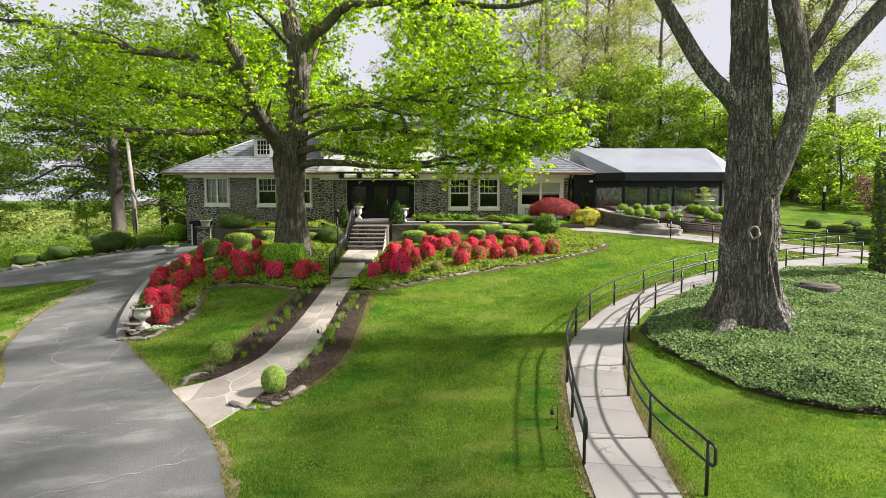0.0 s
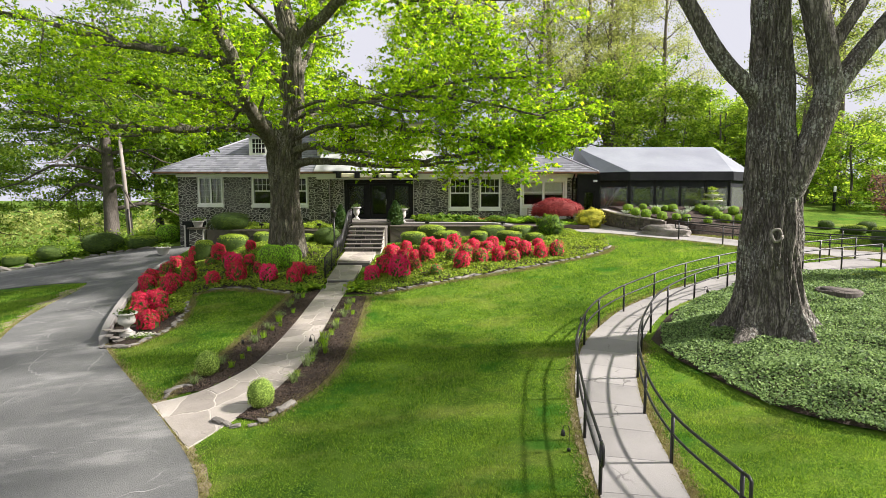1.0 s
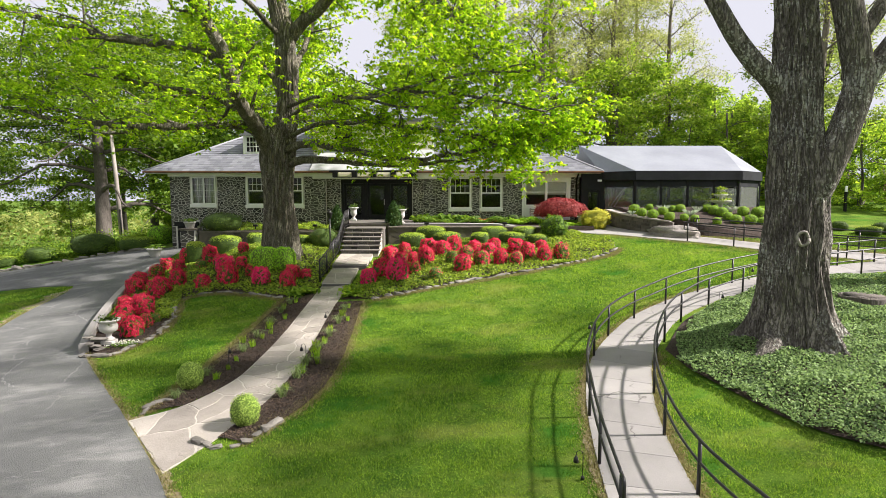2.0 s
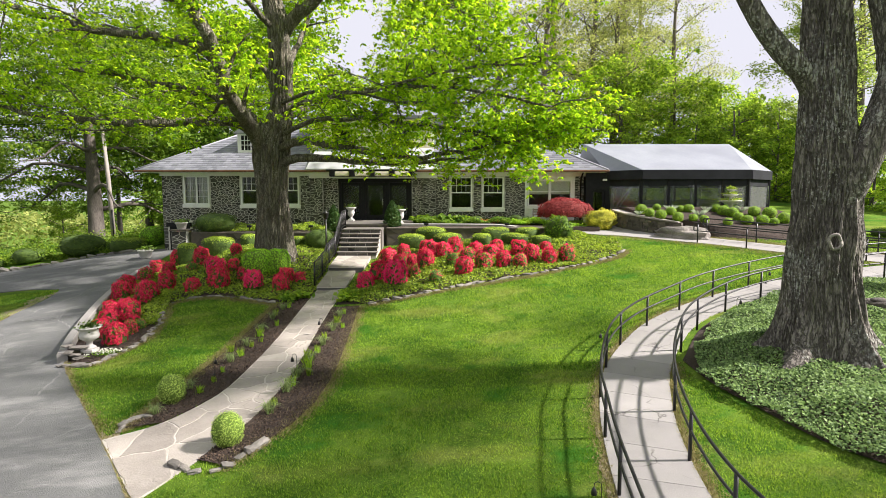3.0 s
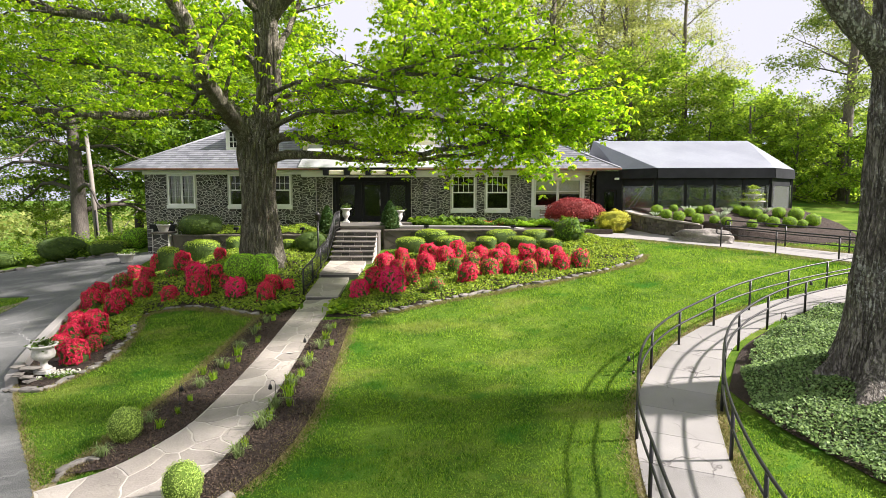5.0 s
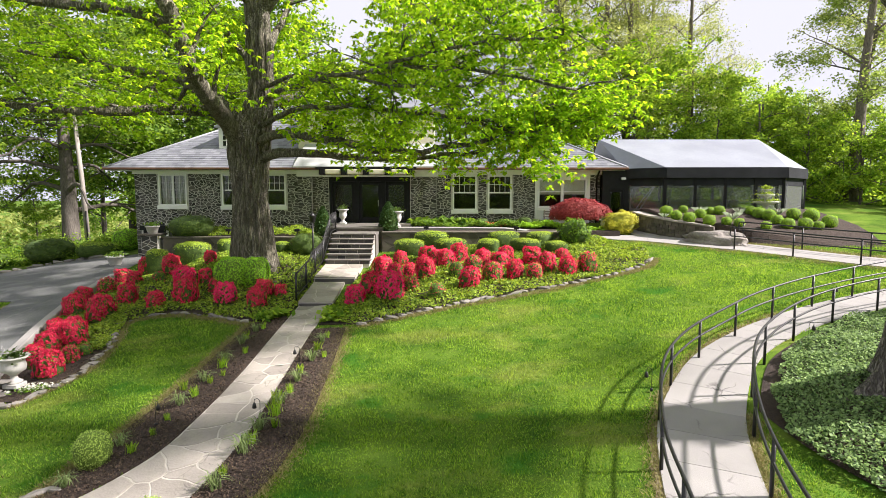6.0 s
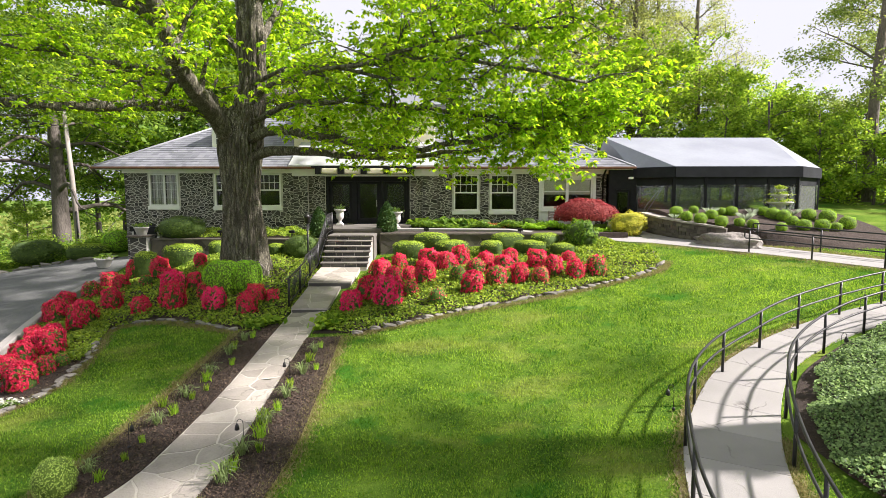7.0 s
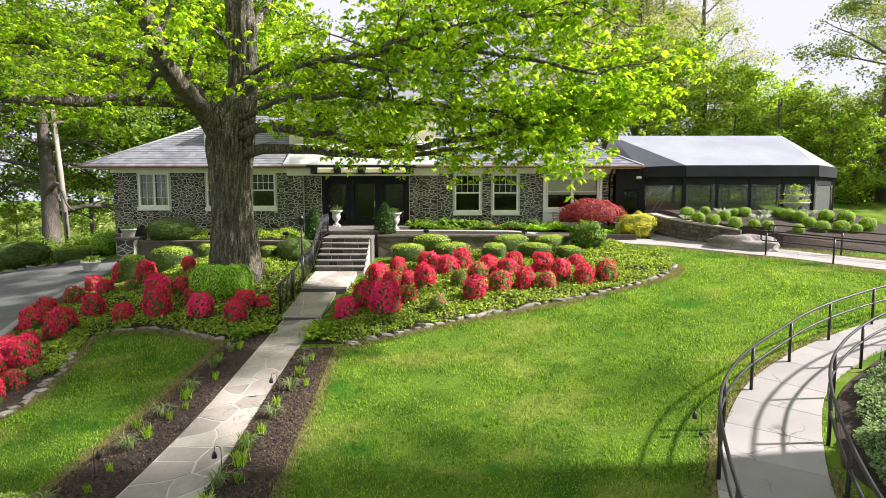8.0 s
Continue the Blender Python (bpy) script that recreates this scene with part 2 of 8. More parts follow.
    l.new(bp.outputs["Normal"], p.inputs["Normal"])
    return m


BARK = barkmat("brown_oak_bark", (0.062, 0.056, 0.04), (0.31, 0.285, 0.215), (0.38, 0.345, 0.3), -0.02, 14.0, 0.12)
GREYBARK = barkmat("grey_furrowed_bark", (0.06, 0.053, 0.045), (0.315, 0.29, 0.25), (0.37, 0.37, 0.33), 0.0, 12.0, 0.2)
PALEWOOD = mat("healed_pale_wood", (0.16, 0.145, 0.125), (0.36, 0.33, 0.29), 9, 0.85, 0.5, 40)
DARKBARK = mat("dark_bark", (0.05, 0.042, 0.035), (0.15, 0.13, 0.11), 2.5, 0.9, 0.9, 18, 0.5, stretch=(1, 1, 0.3), dist=0.05)
FABRIC = mat("grey_tent_fabric", (0.19, 0.205, 0.235), (0.26, 0.28, 0.31), 0.5, 0.5, 0.05, 8, 0.2)
VALANCE = mat("charcoal_valance", (0.012, 0.013, 0.015), (0.03, 0.032, 0.037), 1.2, 0.7, 0.1, 40, spec=0.15)
VINYL = glassmat("clear_vinyl", 0.06, (0.96, 0.98, 0.96), 0.06)
GLASS = glassmat("window_glass", 0.01, (0.93, 0.95, 0.94))
ETCHED = glassmat("etched_glass", 0.08, (0.5, 0.55, 0.53), 0.035)
SOFTVINYL = glassmat("rolled_vinyl", 0.2, (0.6, 0.64, 0.63), 0.12)
CURTAIN = mat("cream_curtain", (0.64, 0.61, 0.53), (0.8, 0.77, 0.69), 3, 0.9)
# the room's dimness is put into this dark colour of floor and wall
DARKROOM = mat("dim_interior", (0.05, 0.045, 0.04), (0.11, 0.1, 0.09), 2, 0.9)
POLEWOOD = mat("pole_wood", (0.2, 0.175, 0.15), (0.36, 0.33, 0.29), 4, 0.85, 0.4, 30, stretch=(1, 1, 0.15))

OAKLEAF = leafmat("young_oak_leaves", (0.05, 0.165, 0.007), (0.385, 0.52, 0.036), 0.7, glow=2.0, island=0.65)
MAPLELEAF = leafmat("spring_leaves", (0.05, 0.145, 0.012), (0.36, 0.5, 0.055), 0.58, glow=1.65, island=0.65)
BEECHLEAF = leafmat("layered_beech_leaves", (0.024, 0.09, 0.008), (0.25, 0.37, 0.038), 0.48, glow=1.55, island=0.65)
SPARSELEAF = leafmat("thin_spring_leaves", (0.13, 0.2, 0.04), (0.33, 0.42, 0.1), 0.55, glow=1.5)
BRIGHTLEAF = leafmat("bright_privet_leaves", (0.16, 0.42, 0.015), (0.42, 0.7, 0.05), 0.4)
DARKLEAF = leafmat("deep_green_leaves", (0.035, 0.105, 0.012), (0.23, 0.36, 0.04), 0.45, island=0.65)
PALELEAF = leafmat("budding_leaves", (0.15, 0.2, 0.05), (0.4, 0.44, 0.13), 0.52, glow=1.5)
PALEBALL = leafmat("pale_boxwood_leaves", (0.2, 0.34, 0.05), (0.5, 0.62, 0.16), 0.35)
BOXLEAF = leafmat("boxwood_leaves", (0.07, 0.18, 0.012), (0.2, 0.36, 0.025), 0.3)
YEWLEAF = leafmat("yew_leaves", (0.025, 0.06, 0.01), (0.11, 0.18, 0.022), 0.3)
LIMELEAF = leafmat("lime_leaves", (0.15, 0.33, 0.015), (0.4, 0.6, 0.05), 0.38)
GOLDLEAF = leafmat("golden_leaves", (0.3, 0.34, 0.03), (0.68, 0.64, 0.09), 0.35)
REDLEAF = leafmat("crimson_maple_leaves", (0.16, 0.022, 0.022), (0.42, 0.085, 0.07), 0.3)
TOPLEAF = leafmat("sunlit_shoot_leaves", (0.2, 0.33, 0.025), (0.46, 0.57, 0.075), 0.35)
COVERLEAF = leafmat("ground_cover_leaves", (0.04, 0.11, 0.009), (0.4, 0.52, 0.06), 0.4, island=0.7)
IVYLEAF = leafmat("ivy_leaves", (0.016, 0.05, 0.014), (0.33, 0.48, 0.175), 0.35, 0.6, island=0.75)
PETAL = leafmat("red_azalea_petals", (0.4, 0.005, 0.025), (0.9, 0.075, 0.15), 0.28)
PINKPETAL = leafmat("magenta_azalea_petals", (0.68, 0.01, 0.08), (0.92, 0.07, 0.24), 0.3)
BLADE = leafmat("grass_blades", (0.025, 0.112, 0.012), (0.305, 0.46, 0.052), 0.45, patch=0.8, island=0.45, spec=0.06)
for node in BLADE.node_tree.nodes:
    if node.type == "VALTORGB":
        node.color_ramp.elements[0].position, node.color_ramp.elements[1].position = 0.27, 0.73
for turf, straw in ((BLADE, (0.36, 0.37, 0.1)), (GRASS, (0.25, 0.26, 0.066))):
    mottled(turf, straw, 0.55, 0.5, 0.7, 0.42, (0.6, 1.3, 1))
    mottled(turf, (0.03, 0.13, 0.012), 0.75, 0.54, 0.7, 0.75, (0.7, 1.2, 1))
# solid shrub cores, coloured darker than the leaves for the shade within
LIMECORE = mat("core_shade_lime", (0.06, 0.11, 0.01), (0.13, 0.2, 0.02), 9, 0.95, 0.6, 30)
GOLDCORE = mat("core_shade_gold", (0.17, 0.18, 0.015), (0.3, 0.3, 0.03), 9, 0.95)
COREGREEN = mat("core_shade_green", (0.03, 0.06, 0.01), (0.08, 0.13, 0.02), 6, 0.95)

# ---- mesh helpers ----


def ground_z(x, y):
    """Height of the lawn: it climbs away from the camera and to the east, with a mound round the left oak."""
    xs, ys = np.clip(x, -26, 22), np.clip(y, 2, 44)
    z = -1.70172 + 0.08601 * xs + 0.08477 * ys - 0.00116 * xs * xs - 0.00058 * xs * ys + 0.00055 * ys * ys
    z = z - 0.25 * np.exp(-((xs - 2.5) / 6) ** 2 - ((ys - 19.5) / 4) ** 2)
    z = z + 0.85 * np.exp(-((xs + 9.0) / 3.2) ** 2 - ((ys - 30.5) / 3.2) ** 2)
    z = z - 0.12 * np.exp(-((xs + 4.5) / 1.2) ** 2 - ((ys - 26.5) / 2.5) ** 2)
    far = np.clip(-26 - x, 0, 90)
    return z - 0.13 * far - 0.02 * np.clip(x - 24, 0, 150) - 0.03 * np.clip(y - 50, 0, 200)


def gz(x, y):
    return float(ground_z(x, y))


def curve_pts(pts, n):
    """n points, evenly spaced, on a smooth curve through pts (any dimension)."""
    p = np.array(pts, float)
    q = np.vstack([2 * p[0] - p[1], p, 2 * p[-1] - p[-2]])
    out = []
    for i in range(len(p) - 1):
        a, b, c, d = q[i:i + 4]
        for t in np.linspace(0, 1, 24, endpoint=False):
            out.append(0.5 * (2 * b + (c - a) * t + (2 * a - 5 * b + 4 * c - d) * t * t + (3 * b - a - 3 * c + d) * t ** 3))
    out.append(p[-1])
    out = np.array(out)
    s = np.r_[0, np.cumsum(np.linalg.norm(np.diff(out, axis=0), axis=1))]
    u = np.linspace(0, s[-1], n)
    return np.stack([np.interp(u, s, out[:, k]) for k in range(p.shape[1])], 1)


def mesh_of(name, verts, faces, smooth=False):
    me = bpy.data.meshes.new(name)
    me.from_pydata([tuple(map(float, v)) for v in verts], [], [tuple(map(int, f)) for f in faces])
    if smooth:
        me.polygons.foreach_set("use_smooth", np.ones(len(me.polygons), bool))
    me.update()
    return me


def array_mesh(name, verts, k):
    """A mesh of separate k-cornered faces from an array of corners."""
    verts = np.asarray(verts, np.float32).reshape(-1, 3)
    n = len(verts) // k
    me = bpy.data.meshes.new(name)
    me.vertices.add(n * k)
    me.vertices.foreach_set("co", verts.ravel())
    me.loops.add(n * k)
    me.loops.foreach_set("vertex_index", np.arange(n * k, dtype=np.int32))
    me.polygons.add(n)
    me.polygons.foreach_set("loop_start", np.arange(0, n * k, k, dtype=np.int32))
    me.update(calc_edges=True)
    return me


def part(name, data, material, parent=None, label="", smooth=False):
    """Links a bmesh or mesh as one object under a thing or a part."""
    if isinstance(data, bmesh.types.BMesh):
        me = bpy.data.meshes.new(name)
        data.to_mesh(me)
        data.free()
        data = me
    if smooth:
        data.polygons.foreach_set("use_smooth", np.ones(len(data.polygons), bool))
    if material and not data.materials:
        data.materials.append(material)
    ob = new(name, data)
    ob.parent = parent
    return tagged(ob, label)


def thing(name, at=(0, 0, 0), rz=0.0, label="", category="", group="", kind=""):
    ob = new(name)
    ob.matrix_basis = pose(*at, 0, 0, rz)
    ob.empty_display_size = 0.2
    return tagged(ob, label, category, group, kind)


def add_box(bm, x0, x1, y0, y1, z0, z1, bevel=0.0):
    r = bmesh.ops.create_cube(bm, size=1, matrix=Matrix.LocRotScale(((x0 + x1) / 2, (y0 + y1) / 2, (z0 + z1) / 2), None, (x1 - x0, y1 - y0, z1 - z0)))
    if bevel:
        edges = list({e for v in r["verts"] for e in v.link_edges})
        bmesh.ops.bevel(bm, geom=edges, offset=bevel, segments=2, affect="EDGES", profile=0.5)
    return bm


def box(x0, x1, y0, y1, z0, z1, bevel=0.0):
    return add_box(bmesh.new(), x0, x1, y0, y1, z0, z1, bevel)


def boxes(*rows, bevel=0.0):
    bm = bmesh.new()
    for r in rows:
        add_box(bm, *r, bevel=bevel)
    return bm


def tube_arrays(pts, radii, sides=6, wobble=0.0, seed=0):
    pts = np.array(pts, float)
    n = len(pts)
    radii = np.broadcast_to(np.asarray(radii, float), (n,))
    tan = np.gradient(pts, axis=0)
    tan /= np.linalg.norm(tan, axis=1)[:, None] + 1e-9
    u = np.cross(tan[0], (0.3, 1, 0.1) if abs(tan[0][1]) < 0.9 else (1, 0, 0))
    u /= np.linalg.norm(u)
    verts = []
    for i in range(n):
        u = u - tan[i] * (u @ tan[i])
        u /= np.linalg.norm(u) + 1e-9
        w = np.cross(tan[i], u)
        for k in range(sides):
            a = 2 * math.pi * k / sides
            r = radii[i]
            if wobble:
                r *= 1 + wobble * noise.noise(Vector((math.cos(a) * 2.2 + seed, math.sin(a) * 2.2, i * 0.35)))
            verts.append(pts[i] + r * (u * math.cos(a) + w * math.sin(a)))
    faces = [(i * sides + k, i * sides + (k + 1) % sides, (i + 1) * sides + (k + 1) % sides, (i + 1) * sides + k) for i in range(n - 1) for k in range(sides)]
    verts += [pts[0], pts[-1]]
    a, b = n * sides, n * sides + 1
    faces += [(a, (k + 1) % sides, k) for k in range(sides)]
    faces += [(b, (n - 1) * sides + k, (n - 1) * sides + (k + 1) % sides) for k in range(sides)]
    return verts, faces


def tubes(name, rows):
    """One mesh of several tubes; rows of (points, radii, sides)."""
    V, F = [], []
    for pts, radii, sides in rows:
        v, f = tube_arrays(pts, radii, sides)
        o = len(V)
        V += list(v)
        F += [tuple(i + o for i in q) for q in f]
    return mesh_of(name, V, F, True)


def turned(name, profile, sides=20):
    """A body of revolution from rows of (radius, height)."""
    return mesh_of(name, *tube_profile(profile, sides), True)


def tube_profile(profile, sides):
    V = [(r * math.cos(2 * math.pi * k / sides), r * math.sin(2 * math.pi * k / sides), z) for r, z in profile for k in range(sides)]
    F = [(i * sides + k, i * sides + (k + 1) % sides, (i + 1) * sides + (k + 1) % sides, (i + 1) * sides + k) for i in range(len(profile) - 1) for k in range(sides)]
    return V, F + [tuple(range(sides))[::-1], tuple(range((len(profile) - 1) * sides, len(profile) * sides))]


def strip_mesh(name, left, right, n, m, lift=0.03, skirt=0.12, height=None):
    """A sheet between two edge curves, laid on the ground, with sides that go into it."""
    L, R = curve_pts(left, n), curve_pts(right, n)
    V, F = [], []
    for i in range(n):
        for j in range(m + 1):
            p = L[i] + (R[i] - L[i]) * j / m
            z = gz(*p) if height is None else height(*p)
            V.append((p[0], p[1], z + lift - (skirt if j in (0, m) else 0)))
            if j in (0, m):
                q = p
                V.append((q[0], q[1], z + lift)) if j == 0 else V.insert(len(V) - 1, (q[0], q[1], z + lift))
    w = m + 3
    F = [(i * w + j, i * w + j + 1, (i + 1) * w + j + 1, (i + 1) * w + j) for i in range(n - 1) for j in range(w - 1)]
    return mesh_of(name, V, F, False)


def inside(poly, x, y):
    """Which of the points x, y lie within a closed outline."""
    p = np.asarray(poly, float)
    hit = np.zeros(np.shape(x), bool)
    for (x0, y0), (x1, y1) in zip(p, np.roll(p, -1, 0)):
        c = ((y0 > y) != (y1 > y)) & (x < (x1 - x0) * (y - y0) / (y1 - y0 + 1e-12) + x0)
        hit ^= c
    return hit


def cells(seeds, outline, gap):
    """Stone outlines: the region nearest to each seed, cut to a convex or gently curved outline, shrunk by gap."""
    out = []
    S = np.asarray(seeds, float)
    for i, s in enumerate(S):
        d = np.linalg.norm(S - s, axis=1)
        near = np.argsort(d)[1:16]
        poly = [s + (a, b) for a, b in ((-2, -2), (2, -2), (2, 2), (-2, 2))]
        planes = [((S[j] - s) / d[j], d[j] / 2 - gap) for j in near] + [(np.array(nv), off) for nv, off in outline(s)]
        for nv, off in planes:
            res = []
            for a, b in zip(poly, poly[1:] + poly[:1]):
                da, db = (a - s) @ nv - off, (b - s) @ nv - off
                if da <= 0:
                    res.append(a)
                if (da < 0) != (db < 0) and abs(da - db) > 1e-9:
                    res.append(a + (b - a) * da / (da - db))
            poly = res
            if len(poly) < 3:
                break
        if len(poly) >= 3:
            out.append((s, np.array(poly)))
    return out


def stone_prism(poly, lift, place, shrink=0.9):
    """A stone with a chamfered edge: poly in the plane, place(u, v, out) gives the point in space."""
    c = poly.mean(0)
    n = len(poly)
    V = [place(*p, -0.02) for p in poly] + [place(*p, lift * 0.6) for p in poly] + [place(*(c + (p - c) * shrink), lift) for p in poly]
    F = [(k, (k + 1) % n, n + (k + 1) % n, n + k) for k in range(n)] + [(n + k, n + (k + 1) % n, 2 * n + (k + 1) % n, 2 * n + k) for k in range(n)] + [tuple(range(2 * n, 3 * n))]
    return V, F


def scatter_leaves(centres, size, seed, upright=0.3, slim=0.55, spread=0.35, facing=None):
    """Leaf quads round the given centres."""
    rng = np.random.default_rng(seed)
    n = len(centres)
    a = rng.normal(size=(n, 3))
    a[:, 2] *= 0.6
    a /= np.linalg.norm(a, axis=1)[:, None]
    nrm = rng.normal(size=(n, 3)) + (0, 0, upright * 3)
    if facing is not None:
        nrm = facing * 1.3 + rng.normal(size=(n, 3)) * 0.45
        a = np.cross(nrm, rng.normal(size=(n, 3)))
        a /= np.linalg.norm(a, axis=1)[:, None] + 1e-9
    b = np.cross(nrm, a)
    b /= np.linalg.norm(b, axis=1)[:, None] + 1e-9
    s = size * rng.uniform(1 - spread, 1 + spread, (n, 1)) * 0.5
    c = np.asarray(centres)
    droop = np.array((0, 0, -0.18))
    return np.stack([c - a * s, c + b * s * slim - a * s * 0.1 + droop * s * 0, c + a * s + droop * s, c - b * s * slim - a * s * 0.1], 1)


def leaf_sprays(tips, per, leaves, length, seed, spread=0.3):
    """Drooping star-shaped sprays of long leaves round twig ends."""
    rng = np.random.default_rng(seed)
    c = np.repeat(np.asarray(tips), per, 0)
    c = np.repeat(c + rng.normal(size=c.shape) * spread * (1, 1, 0.75), leaves, 0)
    n = len(c)
    a = rng.uniform(0, 2 * math.pi, n)
    d = np.c_[np.cos(a), np.sin(a), -rng.uniform(-0.15, 1.0, n)]
    d /= np.linalg.norm(d, axis=1)[:, None]
    w = np.cross(d, np.c_[rng.normal(size=(n, 2)) * 0.5, np.ones(n)])
    w /= np.linalg.norm(w, axis=1)[:, None]
    s = length * rng.uniform(0.6, 1.2, (n, 1))
    return np.stack([c + d * 0.02, c + d * s * 0.6 + w * s * 0.25, c + d * s + np.c_[np.zeros((n, 2)), -0.15 * s], c + d * s * 0.55 - w * s * 0.25], 1)


def blob_points(n, rx, ry, rz, seed, power=2.0, low=-0.35, lump=0.12):
    """Points near the skin of a clipped shrub, base at z = 0: and the core's shape."""
    rng = np.random.default_rng(seed)
    d = rng.normal(size=(n * 2, 3))
    d /= np.linalg.norm(d, axis=1)[:, None]
    d = d[d[:, 2] > low][:n]
    r = 1 / (np.abs(d) ** power).sum(1) ** (1 / power)
    lumps = np.array([noise.noise(Vector(q * 2.3) + Vector((seed, 0, 0))) for q in d])
    p = d * (r * (1 + lump * lumps) * rng.uniform(0.86, 1.03, len(d)))[:, None]
    d = d / (rx, ry, rz)
    return (p * (rx, ry, rz)) + (0, 0, -low * rz * 0.98), d / np.linalg.norm(d, axis=1)[:, None]


def core_mesh(name, rx, ry, rz, low, power=2.0, f=0.93):
    bm = bmesh.new()
    bmesh.ops.create_icosphere(bm, subdivisions=3, radius=1)
    for v in bm.verts:
        d = v.co.normalized()
        r = f / (abs(d.x) ** power + abs(d.y) ** power + abs(d.z) ** power) ** (1 / power)
        v.co = Vector((d.x * r * rx, d.y * r * ry, max(d.z * r, low) * rz - low * rz * 0.98))
    return bm


# ---- ground ----
def ground_lines(lo, hi, step, far):
    mid = list(np.arange(lo, hi, step))
    grow = [1.6 ** k for k in range(1, 40)]
    down = [lo - g for g in grow if g < far][::-1]
    up = [hi + g for g in grow if g < far]
    return np.array(down + mid + [hi] + up)


gx, gy = ground_lines(-32, 26, 0.4, 2500), ground_lines(-4, 52, 0.4, 2500)
GX, GY = np.meshgrid(gx, gy)
GZ = ground_z(GX, GY) + 0.015 * np.sin(GX * 1.7 + GY) * np.sin(GY * 1.3)
w = len(gx)
ground = part("ground", mesh_of("ground", np.stack([GX, GY, GZ], -1).reshape(-1, 3), [(j * w + i, j * w + i + 1, (j + 1) * w + i + 1, (j + 1) * w + i) for j in range(len(gy) - 1) for i in range(w - 1)], True), GRASS)
tagged(ground, "mown green lawn climbing gently towards the house", "lawn", kind="structure")

# ---- drive, walks and beds ----
DRIVE_R = [(0.5, 2), (-2.2, 7), (-3.9, 9.66), (-4.9, 11.6), (-7.35, 14.75), (-10.25, 18.2), (-11.6, 20.0), (-12.7, 22.2), (-14.0, 25.2), (-15.0, 28.9), (-15.7, 33), (-16.2, 38)]
DRIVE_L = [(-12.0, 2), (-12.0, 7), (-12.1, 9.6), (-12.3, 11.6), (-12.9, 15.9), (-15.3, 19.2), (-16.3, 21.2), (-17.3, 23.6), (-17.8, 26.0), (-18.2, 29.5), (-20.5, 33), (-21, 38.2)]
tagged(part("driveway", strip_mesh("driveway", DRIVE_L, DRIVE_R, 90, 14, 0.03), ASPHALT), "grey asphalt driveway curving up to the house", "driveway", kind="structure")
tagged(part("driveway", strip_mesh("driveway_arm", [(-17.2, 37.6), (-21, 38), (-25, 36.6), (-29, 36.2), (-44, 36)], [(-16.9, 29.3), (-19.4, 30.4), (-23, 30.9), (-28, 31), (-44, 31)], 60, 8, 0.034), ASPHALT), "grey asphalt arm of the driveway turning away", "driveway", kind="structure")

tagged(part("driveway", strip_mesh("driveway_near", [(-4, -34), (-7, -20), (-10.5, -8), (-12.0, 2.3)], [(12, -34), (9.5, -20), (5.2, -8), (0.35, 2.3)], 60, 10, 0.026), ASPHALT), "grey asphalt driveway running down to the street", "driveway", kind="structure")

PATH_L = [(-7.25, 14.65), (-6.24, 15.2), (-5.52, 16.4), (-5.3, 17.7), (-5.16, 19.8), (-5.12, 22), (-5.1, 25.6)]
PATH_R = [(-5.3, 12.3), (-4.72, 13.5), (-4.18, 15), (-3.95, 16.8), (-3.94, 18.6), (-3.98, 21.2), (-3.97, 25.6)]
WORN = mat("worn_verge_soil", (0.16, 0.13, 0.07), (0.34, 0.28, 0.18), 2.2, 0.95, 0.8, 40, 0.5)
TAR = mat("sealed_crack", (0.2, 0.2, 0.195), (0.3, 0.3, 0.29), 5, 0.9)


def verge(edge, width, seed, label, side=1):
    """A ragged strip of bare soil along an edge."""
    P = curve_pts(edge, 160)
    V = []
    for i, p in enumerate(P):
        t = P[min(i + 1, 159)] - P[max(i - 1, 0)]
        nv = np.array((t[1], -t[0])) / np.linalg.norm(t) * side
        wd = width * max(0.15, 0.55 + 0.9 * noise.noise(Vector((i * 0.13, seed, 0))) + 0.5 * noise.noise(Vector((i * 0.6, seed, 3))))
        a, b = p - nv * 0.06, p + nv * wd
        V += [(a[0], a[1], gz(*a) + 0.022), (b[0], b[1], gz(*b) + 0.018)]
    return tagged(part("soil_verge", mesh_of("soil_verge", V, [(2 * i, 2 * i + 1, 2 * i + 3, 2 * i + 2) for i in range(159)]), WORN), label, "soil", kind="structure")


verge(DRIVE_R[:5], 0.35, 1, "bare tan soil where lawn meets the drive")
verge(DRIVE_R[4:7], 0.14, 5, "bare tan soil where lawn meets the drive")
verge(DRIVE_L[3:10], 1.0, 2, "bare tan soil where lawn meets the drive", -1)
for pts, wd in (([(-10.2, 9.6), (-7.4, 10.3), (-5.2, 11.0)], 0.016), ([(-9.6, 12.4), (-8.2, 12.7), (-6.9, 13.4)], 0.01), ([(-12.0, 17.4), (-12.9, 18.2), (-13.3, 19.6)], 0.02), ([(-13.4, 23.2), (-15.0, 24.6), (-16.6, 25.0)], 0.025)):
    P = curve_pts(pts, 40)
    V = [(x, y + d, gz(x, y) + 0.036) for i, (x, y) in enumerate(P + 0.05 * np.c_[np.zeros(40), np.sin(np.arange(40) * 1.3)]) for d in (-wd, wd)]
    tagged(part("drive_crack", mesh_of("drive_crack", V, [(2 * i, 2 * i + 2, 2 * i + 3, 2 * i + 1) for i in range(39)]), TAR), "pale sealed crack in the asphalt", "crack", kind="structure")
path_base = tagged(part("flagstone_path", strip_mesh("flagstone_path", PATH_L, PATH_R, 60, 8, 0.03), MORTAR), "irregular tan flagstone path with pale mortar joints", "path", kind="structure")

